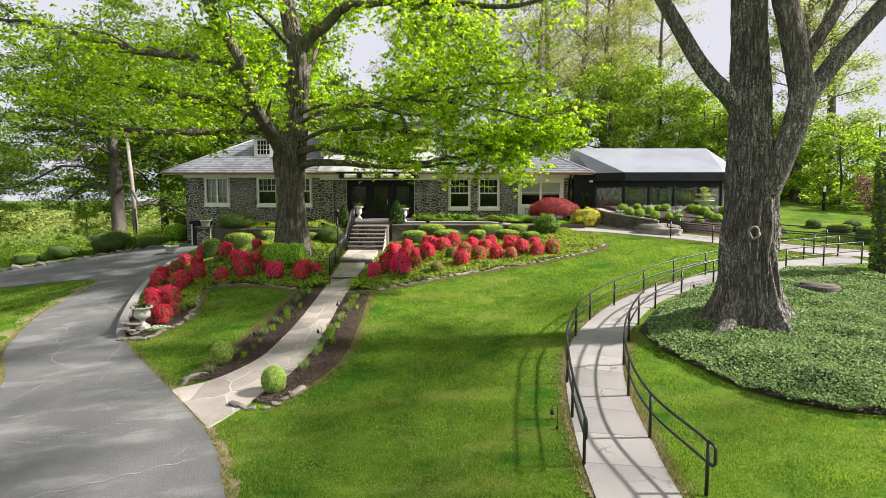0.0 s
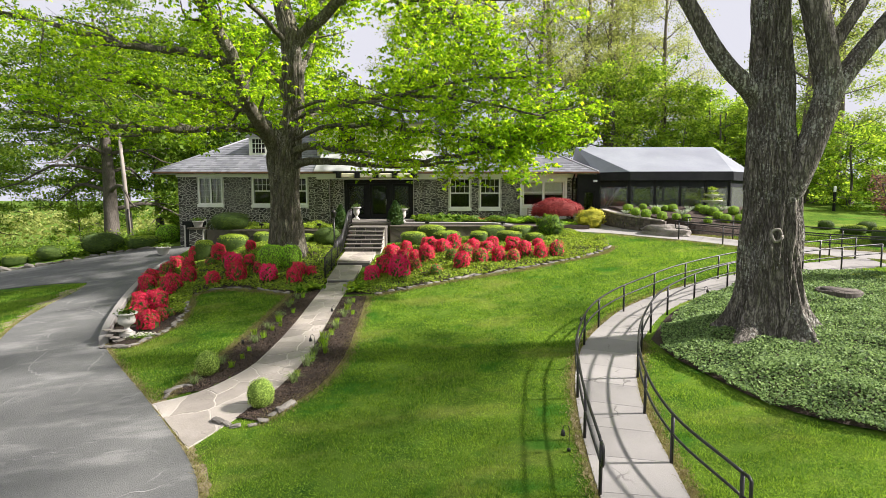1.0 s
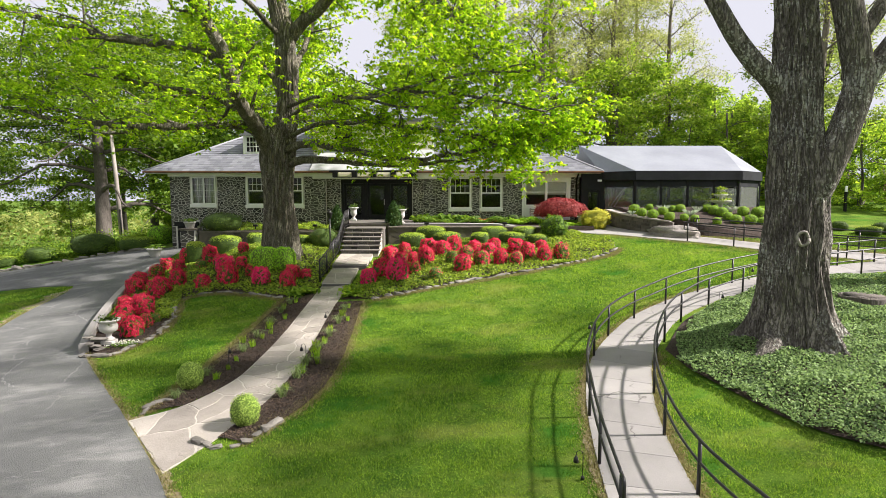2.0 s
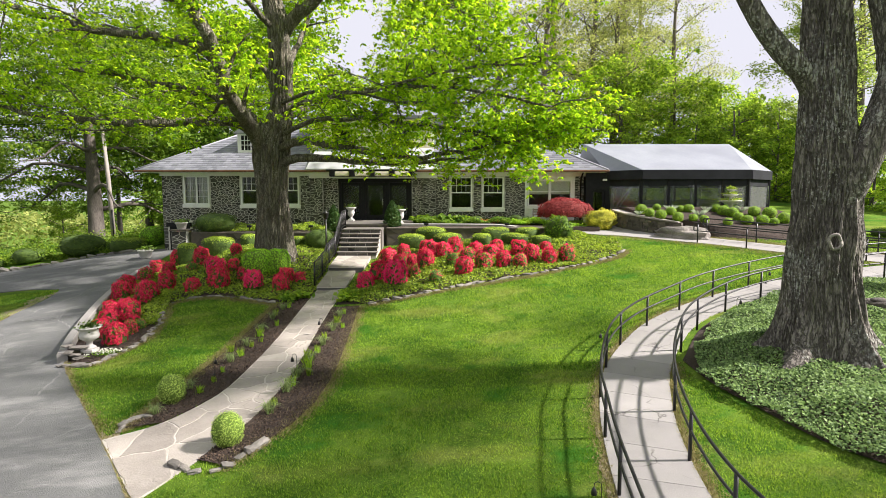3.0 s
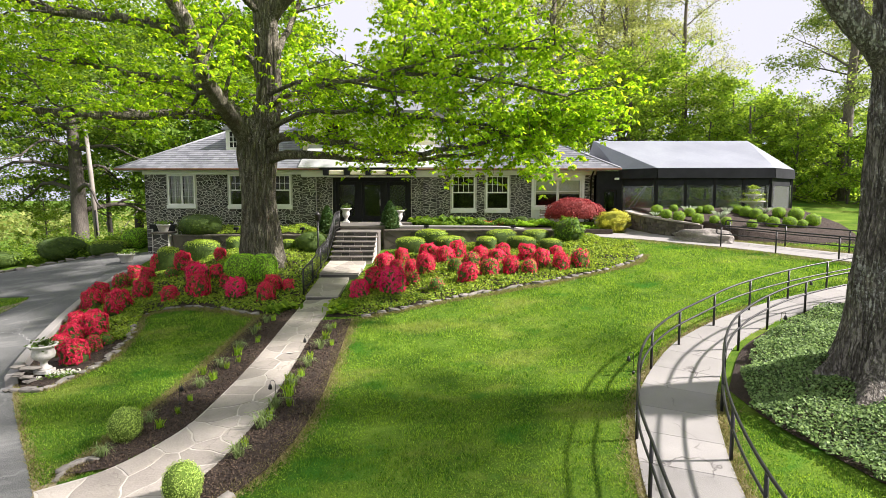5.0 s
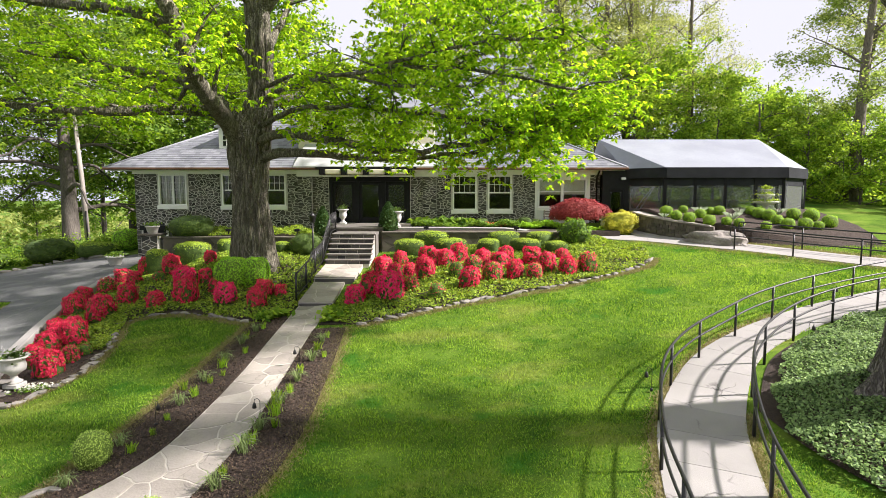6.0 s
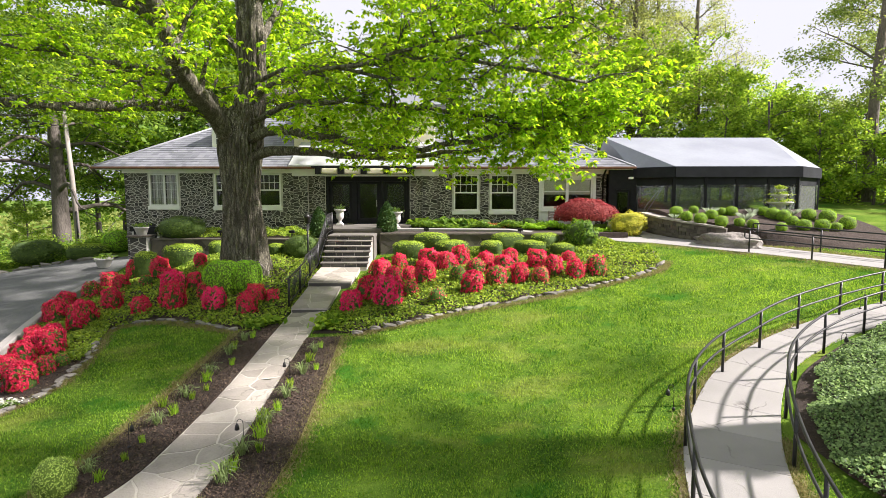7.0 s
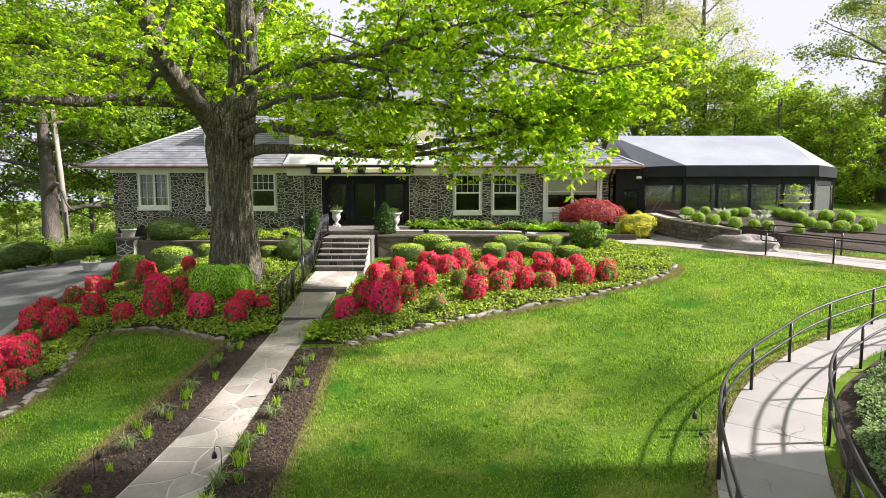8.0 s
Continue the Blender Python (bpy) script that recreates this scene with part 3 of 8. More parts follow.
WALK_L = [(2.5, 6.5), (2.5, 8.85), (2.6, 10.6), (2.9, 12.9), (3.35, 14.9), (4.15, 17.0), (5.7, 19.3), (7.4, 20.7), (9.2, 21.7), (11, 22.5), (14, 23.6), (17.5, 24.4)]
WALK_R = [(3.85, 6.4), (3.85, 8.7), (3.95, 10.1), (4.2, 12.4), (4.7, 14.4), (5.55, 16.5), (7.1, 18.9), (8.7, 20.2), (10, 20.9), (12, 21.7), (14.5, 22.4), (17.5, 22.9)]
walk_base = tagged(part("ramp_walk", strip_mesh("ramp_walk", WALK_L, WALK_R, 90, 4, 0.035), CONCRETE), "pale concrete walkway curving up the lawn between handrails", "walkway", kind="structure")
tagged(part("ramp_walk", strip_mesh("ramp_walk_near", [(2.3, -9), (2.5, 0), (2.5, 6.6)], [(3.65, -9), (3.85, 0), (3.85, 6.5)], 20, 3, 0.03), CONCRETE), "pale concrete walkway leading down the lawn", "walkway", kind="structure")
verge(WALK_L[1:9], 0.2, 3, "bare tan soil beside the curving walk", -1)
verge(WALK_R[1:5], 0.2, 4, "bare tan soil beside the curving walk")
UPPER_N = [(-3.2, 34.4), (0, 34.3), (4, 33.7), (6.8, 33.0), (8.6, 32.3), (9.7, 31.5), (11.1, 30.2), (12.5, 29.0), (14.3, 27.0), (16.4, 25.0), (18.5, 23.6)]
UPPER_F = [(-3.2, 35.3), (0, 35.2), (4, 34.7), (7.0, 34.1), (8.8, 33.5), (10.3, 33.0), (11.8, 31.5), (13.3, 30.2), (15.2, 28.2), (17.4, 26.2), (19.5, 24.8)]


def upper_z(x, y):
    k = min(max((8.0 - x) / 5.0, 0), 1)
    return gz(x, y) * (1 - k) + 2.55 * k


tagged(part("upper_walk", strip_mesh("upper_walk", UPPER_F, UPPER_N, 80, 4, 0.05, 0.3, upper_z), CONCRETE), "pale concrete walk along the house front and terrace", "walkway", kind="structure")

tagged(part("upper_walk", strip_mesh("link_walk", [(8.75, 37.0), (8.9, 35.5), (9.1, 33.3)], [(9.9, 37.0), (9.7, 35), (10.2, 32.9)], 20, 3, 0.058), CONCRETE), "pale concrete walk to the link door", "walkway", kind="structure")

BED_L1 = ([(-11.3, 19.6), (-12.2, 21.6), (-13.5, 25.0), (-14.5, 28.5)], [(-10.2, 19.4), (-9.8, 21.2), (-10.3, 23.4), (-10.9, 25.4)])
BED_L2 = ([(-13.7, 25.3), (-10.8, 25.3), (-9.4, 25.6), (-8, 25.1), (-6.4, 24.2), (-5.15, 24.3)], [(-15.2, 33.2), (-12, 33.2), (-10, 33.2), (-8, 33.2), (-6.4, 33.2), (-5.15, 33.0)])
BED_R = ([(-3.9, 23.4), (-2.6, 23.2), (-1.4, 23.6), (0.1, 24.3), (1.8, 24.9), (3.6, 25.5), (5.5, 26.3), (7.2, 27.4), (8.15, 28.7), (8.4, 30.6), (7.4, 32.3)],
         [(-3.75, 25), (-3.45, 28), (-3.0, 30.5), (-2.2, 32.4), (0, 33.0), (2, 33.0), (4, 33.0), (5.5, 33.0), (6.4, 32.9), (6.9, 32.7), (7.2, 32.5)])
BED_PL = ([(-7.0, 15.05), (-6.65, 17.3), (-6.4, 19.6), (-6.28, 21.7), (-6.15, 23.9)], [(-6.24, 15.2), (-5.52, 16.4), (-5.3, 17.7), (-5.16, 19.8), (-5.12, 22), (-5.1, 24.3)])
BED_PR = ([(-4.72, 13.5), (-4.18, 15), (-3.95, 16.8), (-3.94, 18.6), (-3.98, 21.2), (-3.98, 23.0)], [(-4.05, 13.2), (-3.15, 14.9), (-2.85, 16.8), (-2.88, 19.5), (-3.0, 22.9)])
for name, (a, b), lab in (("mulch_bed", BED_L1, "mulched azalea bed beside the driveway kerb"), ("mulch_bed", BED_L2, "mulched azalea bed rising to the terrace wall"), ("mulch_bed", BED_R, "mulched azalea bed beside the steps"), ("mulch_bed", BED_PL, "dark mulch border along the flagstone path"), ("mulch_bed", BED_PR, "dark mulch border along the flagstone path")):
    tagged(part(name, strip_mesh(name, a, b, 50, 10, 0.05), MULCH), lab, "flower bed", kind="structure")
IVY_EDGE = curve_pts([(5.7, 16.7), (5.75, 15.2), (6.1, 13.8), (6.6, 12.3), (7.6, 11.2), (9, 10.6), (12, 10.6), (15, 11.6), (17, 15), (17.2, 19), (15.5, 21.7), (12.2, 21.75), (10.05, 20.95), (8.7, 20.15), (7.15, 18.9), (5.7, 16.7)], 80)
IVY_C = np.array((10.2, 15.6))
IV = [(*IVY_C, gz(*IVY_C) + 0.25)]
for k in range(1, 9):
    for p in IVY_EDGE[:-1]:
        q = IVY_C + (p - IVY_C) * k / 8.3
        IV.append((q[0], q[1], gz(*q) + (0.03 if k == 8 else 0.05) + 0.32 * (1 - (k / 8) ** 4)))
IF = [(0, 1 + i, 1 + (i + 1) % 79) for i in range(79)] + [(1 + (k - 1) * 79 + i, 1 + k * 79 + i, 1 + k * 79 + (i + 1) % 79, 1 + (k - 1) * 79 + (i + 1) % 79) for k in range(1, 8) for i in range(79)]
tagged(part("mulch_bed", mesh_of("ivy_soil", IV, IF, True), MULCH), "dark soil under the ivy round the great trunk", "flower bed", kind="structure")

# ---- steps and terrace ----
RISE = 0.198


def slab(name, x0, x1, y0, y1, za, zb, thick=0.5):
    """A stone slab whose top slopes from za at y0 to zb at y1."""
    bm = box(x0, x1, y0, y1, 0, 1, 0.02)
    for v in bm.verts:
        t = (v.co.y - y0) / (y1 - y0)
        top = za + (zb - za) * t
        v.co.z = top - (1 - v.co.z) * 0.06 if v.co.z > 0.5 else top - thick + v.co.z * 0.06
    return bm


steps = thing("entrance_steps", (-4.15, 30.2, 1.2), 0, "weathered bluestone steps climbing to the front door", "steps")
steps.matrix_basis = pose(0, 0, 0)
LANDINGS = [(-5.1, -3.9, 25.6, 28.0, 0.55, 0.87), (-5.1, -3.5, 28.0, 30.22, 1.05, 1.30)]
landing_slabs = [part("landing", slab("landing", *r), MORTAR, steps) for r in LANDINGS]
for x0, x1, y0, y1, za, zb in LANDINGS:
    part("riser", boxes((x0 + 0.03, x1 - 0.03, y0 - 0.012, y0 + 0.1, za - 0.4, za - 0.055), bevel=0.01), STONE, steps)
    part("cheek", boxes((x1 - 0.02, x1 + 0.03, y0 + 0.02, y1 - 0.02, za - 0.5, za - 0.05), bevel=0.01), DARKWALL, steps)
rst = random.Random(12)
for k in range(6):
    y0, zt = 30.2 + 0.33 * k, 1.30 + RISE * (k + 1)
    part("mortar_bed", box(-5.06, -3.24, y0 + 0.03, y0 + 0.35, 0.6, zt - 0.03), MORTAR, steps)
    cuts = [-5.08, -4.7 + rst.uniform(-0.15, 0.15), -4.2 + rst.uniform(-0.15, 0.15), -3.7 + rst.uniform(-0.15, 0.15), -3.22]
    for a, b in zip(cuts, cuts[1:]):
        part("riser", boxes((a + 0.008, b - 0.008, y0 + rst.uniform(0, 0.03), y0 + 0.2, zt - 0.2, zt - rst.uniform(0.062, 0.075)), bevel=0.014), STONE, steps)
    cuts = [-5.14, -4.62 + 0.35 * ((k * 5) % 3 - 1), -3.75 + 0.25 * ((k * 7) % 3 - 1), -3.16]
    for a, b in zip(cuts, cuts[1:]):
        bm = boxes((a + 0.008, b - 0.008, y0 - 0.035, y0 + 0.36, zt - 0.058, zt), bevel=0.014)
        for v in bm.verts:
            v.co += Vector((0, 0.028 * noise.noise(v.co * 4.5), 0.012 * noise.noise(v.co * 3.3 + Vector((5, 0, 0)))))
        part("tread", bm, STEPSTONE, steps)
part("landing", slab("landing", -5.14, -3.16, 32.2, 33.42, 2.49, 2.49, 1.2), STEPSTONE, steps)
porch = tagged(part("porch", boxes((-5.62, -2.95, 33.36, 36.3, 2.58, 2.69), bevel=0.02), STEPSTONE), "worn stone porch slab before the front doors", "porch", kind="structure")
part("porch_apron", boxes((-6.45, -1.8, 36.302, 37.6, 2.3, 2.69), bevel=0.02), STEPSTONE, porch)
part("porch_base", boxes((-5.6, -2.97, 33.4, 37.5, 1.0, 2.578)), DARKWALL, porch)

tagged(part("terrace", boxes((-13.4, -5.62, 33.55, 37.5, 0.3, 2.2)), MULCH), "planted soil terrace under the front windows", "terrace", kind="structure")
tagged(part("terrace", boxes((-2.94, 8.4, 33.4, 37.5, 0.6, 2.5)), MULCH), "planted soil terrace under the front windows", "terrace", kind="structure")
terrace_walls = [tagged(part("retaining_wall", boxes((-13.5, -5.2, 33.25, 33.55, 0.2, 2.16), (-13.55, -5.2, 33.2, 33.6, 2.16, 2.24), bevel=0.01), DARKWALL), "grey-brown terrace wall with a stone coping", "garden wall", kind="structure")]
terrace_walls += [tagged(part("retaining_wall", boxes((-3.0, 5.5, 33.05, 33.4, 0.6, 2.42), (-3.0, 5.55, 33.0, 33.45, 2.42, 2.5), bevel=0.01), DARKWALL), "grey-brown terrace wall with a stone coping", "garden wall", kind="structure")]
pier = thing("garden_pier", (0, 0, 0), 0, "squat dark stone gate pier with a flat cap", "pier")
pier_shaft = part("shaft", boxes((-14.4, -13.62, 33.0, 33.75, 0.2, 2.3), bevel=0.02), WALLMORTAR, pier)
part("cap", boxes((-14.48, -13.56, 32.9, 33.85, 2.3, 2.39), bevel=0.02), DARKWALL, pier)

# ---- house ----
FACE = 37.5
OPENINGS = [(-15.66, -14.18, 3.65, 5.35), (-12.2, -11.0, 3.62, 5.35), (-9.95, -8.75, 3.62, 5.35), (0.46, 1.72, 3.4, 5.3), (2.4, 3.64, 3.4, 5.3), (5.15, 7.75, 2.85, 5.1), (-6.35, -1.9, 2.69, 5.2)]


def pierced_wall(x0, x1, y0, y1, z0, z1, openings):
    """A wall with openings right through it, as blocks round them."""
    bm = bmesh.new()
    xs = sorted({x0, x1, *[a for o in openings for a in o[:2]]})
    for a, b in zip(xs, xs[1:]):
        cuts = sorted([(o[2], o[3]) for o in openings if o[0] < (a + b) / 2 < o[1]])
        z = z0
        for c, d in cuts + [(z1, z1)]:
            if c > z:
                add_box(bm, a, b, y0, y1, z, c)
            z = max(z, d)
    bmesh.ops.remove_doubles(bm, verts=bm.verts[:], dist=0.0005)
    return bm


house = thing("house", (0, 0, 0), 0, "long dark fieldstone house with white trim and grey slate hip roofs", "house")
front = part("wall", pierced_wall(-17, 8.5, FACE, FACE + 0.4, 0.3, 5.6, OPENINGS), WALLMORTAR, house, "dark fieldstone front wall with pale mortar joints")
part("wall", box(-17, -16.6, FACE + 0.4, 48, 0.3, 5.6), STONE, house)
part("wall", box(8.1, 8.5, FACE + 0.4, 48, 1.5, 5.6), STONE, house)
part("wall", box(-17, 8.5, 47.6, 48, 1.0, 5.6), STONE, house)
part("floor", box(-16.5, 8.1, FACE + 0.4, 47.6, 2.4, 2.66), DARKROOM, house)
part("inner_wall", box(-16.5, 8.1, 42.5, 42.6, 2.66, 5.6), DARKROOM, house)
for r in ((-17.1, -8.06, FACE - 0.06, FACE - 0.003, 5.36, 5.66), (-0.34, 8.6, FACE - 0.06, FACE - 0.003, 5.32, 5.66)):
    part("frieze", boxes(r, bevel=0.01), WHITE, house, "white painted frieze board")
for a, b in ((-8.05, -6.6), (-1.65, -0.35)):
    part("cornice", boxes((a, b, FACE - 0.32, FACE - 0.003, 5.22, 5.62), (a - 0.06, b + 0.06, FACE - 0.4, FACE - 0.002, 5.62, 5.72), bevel=0.015), WHITE, house, "white cornice block")
for a, b in ((-8.0, -7.25), (-1.2, -0.45)):
    part("pilaster", boxes((a, b, FACE - 0.26, FACE - 0.002, 2.2, 5.22)), WALLMORTAR, house)

# hip roof
EAVE, RIDGE = 5.66, 8.9
RX0, RX1, RY0, RY1 = -18.2, 9.75, 36.75, 48.6
RC = (RY0 + RY1) / 2
RUN = RC - RY0
V = [(RX0, RY0, EAVE), (RX1, RY0, EAVE), (RX1, RY1, EAVE), (RX0, RY1, EAVE), (RX0 + RUN, RC, RIDGE), (RX1 - RUN, RC, RIDGE)]
V += [(x, y, EAVE - 0.1) for x, y, _ in V[:4]]
roof = part("roof", mesh_of("roof", V, [(0, 1, 5, 4), (1, 2, 5), (2, 3, 4, 5), (3, 0, 4), (6, 9, 8, 7), (0, 6, 7, 1), (1, 7, 8, 2), (2, 8, 9, 3), (3, 9, 6, 0)]), SLATE, house, "grey slate hip roof")
rng = random.Random(4)
SV, SF = [], []
ROWS_N = 24
for r in range(ROWS_N):
    f0, f1 = r / ROWS_N, (r + 1.25) / ROWS_N
    f1 = min(f1, 1)
    xa, xb = RX0 + RUN * f0, RX1 - RUN * f0
    x = xa - rng.random() * 0.2
    while x < xb:
        wd = rng.uniform(0.24, 0.4)
        a, b = max(x, xa), min(x + wd - 0.008, xb)
        if b - a > 0.05:
            up = 0.022 + rng.random() * 0.012
            o = len(SV)
            y0, y1 = RY0 + RUN * f0 - 0.02, RY0 + RUN * f1
            z0, z1 = EAVE + (RIDGE - EAVE) * f0, EAVE + (RIDGE - EAVE) * f1
            lo_x, hi_x = RX0 + RUN * f1, RX1 - RUN * f1
            SV += [(a, y0, z0 + up), (b, y0, z0 + up), (min(max(b, lo_x), hi_x), y1, z1 + 0.008), (min(max(a, lo_x), hi_x), y1, z1 + 0.008), (a, y0, z0), (b, y0, z0)]
            SF += [(o, o + 1, o + 2, o + 3), (o, o + 4, o + 5, o + 1)]
        x += wd
tagged(part("slate", mesh_of("slates", SV, SF), SLATE, roof, "overlapping grey roof slates"), kind="stuff")
for hx, ex in ((RX0, RX0 + RUN), (RX1, RX1 - RUN)):
    part("hip_cap", tubes("hip_cap", [([(hx, RY0, EAVE + 0.03), ((hx + ex) / 2, (RY0 + RC) / 2, (EAVE + RIDGE) / 2 + 0.03), (ex, RC, RIDGE + 0.03)], 0.06, 8)]), SLATE, roof)
part("gutter", boxes((RX0 - 0.05, RX1 + 0.05, RY0 - 0.12, RY0 - 0.003, EAVE - 0.1, EAVE + 0.015), bevel=0.03), COPPER, house, "brown copper gutter")
part("soffit", boxes((RX0 + 0.1, RX1 - 0.1, RY0 + 0.05, FACE - 0.07, EAVE - 0.13, EAVE - 0.102)), WHITE, house)

# upper storey and porch roof
part("upper_wall", pierced_wall(-8.3, -0.6, 38.8, 39.1, 6.0, 9.05, [(-6.9, -5.8, 7.2, 8.6), (-3.2, -2.1, 7.2, 8.6)]), CREAM, house, "cream stucco upper wall")
part("upper_wall", boxes((-8.3, -8.0, 39.1, 46, 6.0, 9.05), (-0.9, -0.6, 39.1, 46, 6.0, 9.05), (-8.0, -0.9, 45.7, 46, 6.0, 9.05)), CREAM, house)
for a, b in ((-6.9, -5.8), (-3.2, -2.1)):
    part("upper_window", boxes((a, b, 38.76, 38.84, 7.2, 7.28), (a, b, 38.76, 38.84, 8.52, 8.6), (a, a + 0.08, 38.76, 38.84, 7.28, 8.52), (b - 0.08, b, 38.76, 38.84, 7.28, 8.52), (a, b, 38.78, 38.83, 7.87, 7.93)), BLACK, house)
    part("pane", box(a + 0.08, b - 0.08, 38.86, 38.87, 7.28, 8.52), GLASS, house)
x0, x1, y0, y1 = -8.9, 0.0, 38.2, 46.6
V = [(x0, y0, 9.05), (x1, y0, 9.05), (x1, y1, 9.05), (x0, y1, 9.05), (x0 + 3.4, 42.4, 10.7), (x1 - 3.4, 42.4, 10.7)] + [(x, y, 8.9) for x, y in ((x0, y0), (x1, y0), (x1, y1), (x0, y1))]
part("upper_roof", mesh_of("upper_roof", V, [(0, 1, 5, 4), (1, 2, 5), (2, 3, 4, 5), (3, 0, 4), (6, 9, 8, 7), (0, 6, 7, 1), (1, 7, 8, 2), (2, 8, 9, 3), (3, 9, 6, 0)]), SLATE, house, "grey slate upper roof")
V = [(-8.1, 36.7, 5.74), (-0.3, 36.7, 5.74), (-0.6, 38.85, 7.15), (-7.9, 38.85, 7.15), (-8.1, 36.7, 5.66), (-0.3, 36.7, 5.66), (-0.6, 38.85, 5.7), (-7.9, 38.85, 5.7)]
part("porch_roof", mesh_of("porch_roof", V, [(0, 1, 2, 3), (4, 5, 1, 0), (5, 6, 2, 1), (7, 4, 0, 3), (7, 6, 5, 4)]), PALEROOF, house, "pale sloping porch roof")
dormer = part("dormer", boxes((-12.85, -11.55, 38.9, 42, 6.6, 8.05)), WHITE, house, "small white dormer")
part("dormer_roof", mesh_of("dormer_roof", [(-13.05, 38.7, 8.02), (-11.35, 38.7, 8.02), (-11.35, 42, 8.02), (-13.05, 42, 8.02), (-12.2, 38.7, 8.65), (-12.2, 42, 8.65)], [(0, 4, 5, 3), (1, 2, 5, 4), (0, 1, 4), (2, 3, 5), (0, 3, 2, 1)]), SLATE, dormer)
part("pane", boxes((-12.6, -12.22, 38.87, 38.895, 7.0, 7.9), (-12.18, -11.8, 38.87, 38.895, 7.0, 7.9)), BLACK, dormer)
part("muntin", boxes((-12.6, -11.8, 38.85, 38.868, 7.29, 7.33), (-12.6, -11.8, 38.85, 38.868, 7.58, 7.62), (-12.42, -12.38, 38.85, 38.868, 7.0, 7.9), (-12.02, -11.98, 38.85, 38.868, 7.0, 7.9)), WHITE, dormer)


def window(name, x0, x1, z0, z1, style, label):
    win = thing(name, (0, 0, 0), 0, label, "window", kind="structure")
    y = FACE
    part("window_frame", boxes((x0 - 0.03, x0 + 0.05, y - 0.05, y + 0.12, z0, z1), (x1 - 0.05, x1 + 0.03, y - 0.05, y + 0.12, z0, z1), (x0 + 0.05, x1 - 0.05, y - 0.05, y + 0.12, z1 - 0.08, z1), (x0 + 0.05, x1 - 0.05, y - 0.05, y + 0.12, z0, z0 + 0.07), bevel=0.008), WHITE, win)
    part("window_sill", boxes((x0 - 0.1, x1 + 0.1, y - 0.14, y + 0.1, z0 - 0.2, z0 - 0.002), bevel=0.012), WHITE, win)
    a, b, c, d = x0 + 0.05, x1 - 0.05, z0 + 0.07, z1 - 0.08
    bars = []
    mid = (c + d) / 2
    if style == "hung":
        bars += [(a, b, y, y + 0.06, mid - 0.035, mid + 0.035), (a, b, y + 0.01, y + 0.04, (mid + d) / 2 - 0.014, (mid + d) / 2 + 0.014)]
        bars += [(a + (b - a) * k / 4 - 0.012, a + (b - a) * k / 4 + 0.012, y + 0.012, y + 0.038, mid + 0.035, d) for k in (1, 2, 3)]
        panes = [(a, b, c, mid - 0.035), (a, b, mid + 0.035, d)]
    elif style == "casement":
        m = (a + b) / 2
        bars += [(m - 0.05, m + 0.05, y, y + 0.06, c, d)]
        for s0, s1 in ((a, m - 0.05), (m + 0.05, b)):
            bars += [((s0 + s1) / 2 - 0.012, (s0 + s1) / 2 + 0.012, y + 0.012, y + 0.038, c, d)]
            bars += [(s0, s1, y + 0.014, y + 0.036, c + (d - c) * k / 4 - 0.012, c + (d - c) * k / 4 + 0.012) for k in (1, 2, 3)]
        panes = [(a, m - 0.05, c, d), (m + 0.05, b, c, d)]
    else:
        m, h = (a + b) / 2, c + (d - c) * 0.56
        bars += [(m - 0.07, m + 0.07, y - 0.02, y + 0.1, c, d), (a, b, y, y + 0.06, h - 0.03, h + 0.03)]
        panes = [(a, m - 0.07, c, d), (m + 0.07, b, c, d)]
    for r in bars:
        part("muntin", box(*r), WHITE, win)
    for p in panes:
        part("pane", box(p[0], p[1], y + 0.07, y + 0.076, p[2], p[3]), GLASS, win).visible_shadow = False
    return win


for i, (o, s, lab) in enumerate(zip(OPENINGS[:6], ("casement", "hung", "hung", "hung", "hung", "wide"), ("white casement window with small panes and a cream curtain", "white double-hung window in dark stone", "white double-hung window in dark stone", "white double-hung window with six small upper panes", "white double-hung window with six small upper panes", "wide white window with half-lowered pale blinds"))):
    x0, x1, z0, z1 = o
    if s == "wide":
        z0 = 3.55
    window("window_%d" % (i + 1), x0, x1, z0, z1, s, lab)
part("panel", boxes((5.1, 7.8, FACE - 0.04, FACE + 0.2, 2.5, 3.4), bevel=0.01), WHITE, house, "white panelled apron under the wide window")
part("surround", boxes((4.95, 5.098, FACE - 0.05, FACE - 0.003, 2.5, 5.32), (7.81, 7.95, FACE - 0.05, FACE - 0.003, 2.5, 5.32), (4.95, 7.95, FACE - 0.052, FACE - 0.003, 5.1, 5.318)), WHITE, house)
for a, b in ((5.22, 6.38), (6.52, 7.68)):
    tagged(part("blind", box(a, b, FACE + 0.12, FACE + 0.14, 4.25, 5.05), CURTAIN), "pale half-lowered roller blind", "blind")
for a, b in ((-15.58, -14.98), (-14.86, -14.26)):
    bm = bmesh.new()
    n = 16
    for k in range(n + 1):
        x = a + (b - a) * k / n
        for z in (3.7, 5.3):
            bm.verts.new((x, FACE + 0.17 + 0.03 * math.sin(k * 2.4), z))
    bm.verts.ensure_lookup_table()
    for k in range(n):
        bm.faces.new([bm.verts[i] for i in (2 * k, 2 * k + 2, 2 * k + 3, 2 * k + 1)])
    bmesh.ops.solidify(bm, geom=bm.faces[:], thickness=0.01)
    tagged(part("curtain", bm, CURTAIN), "cream gathered curtain behind the casement", "curtain")

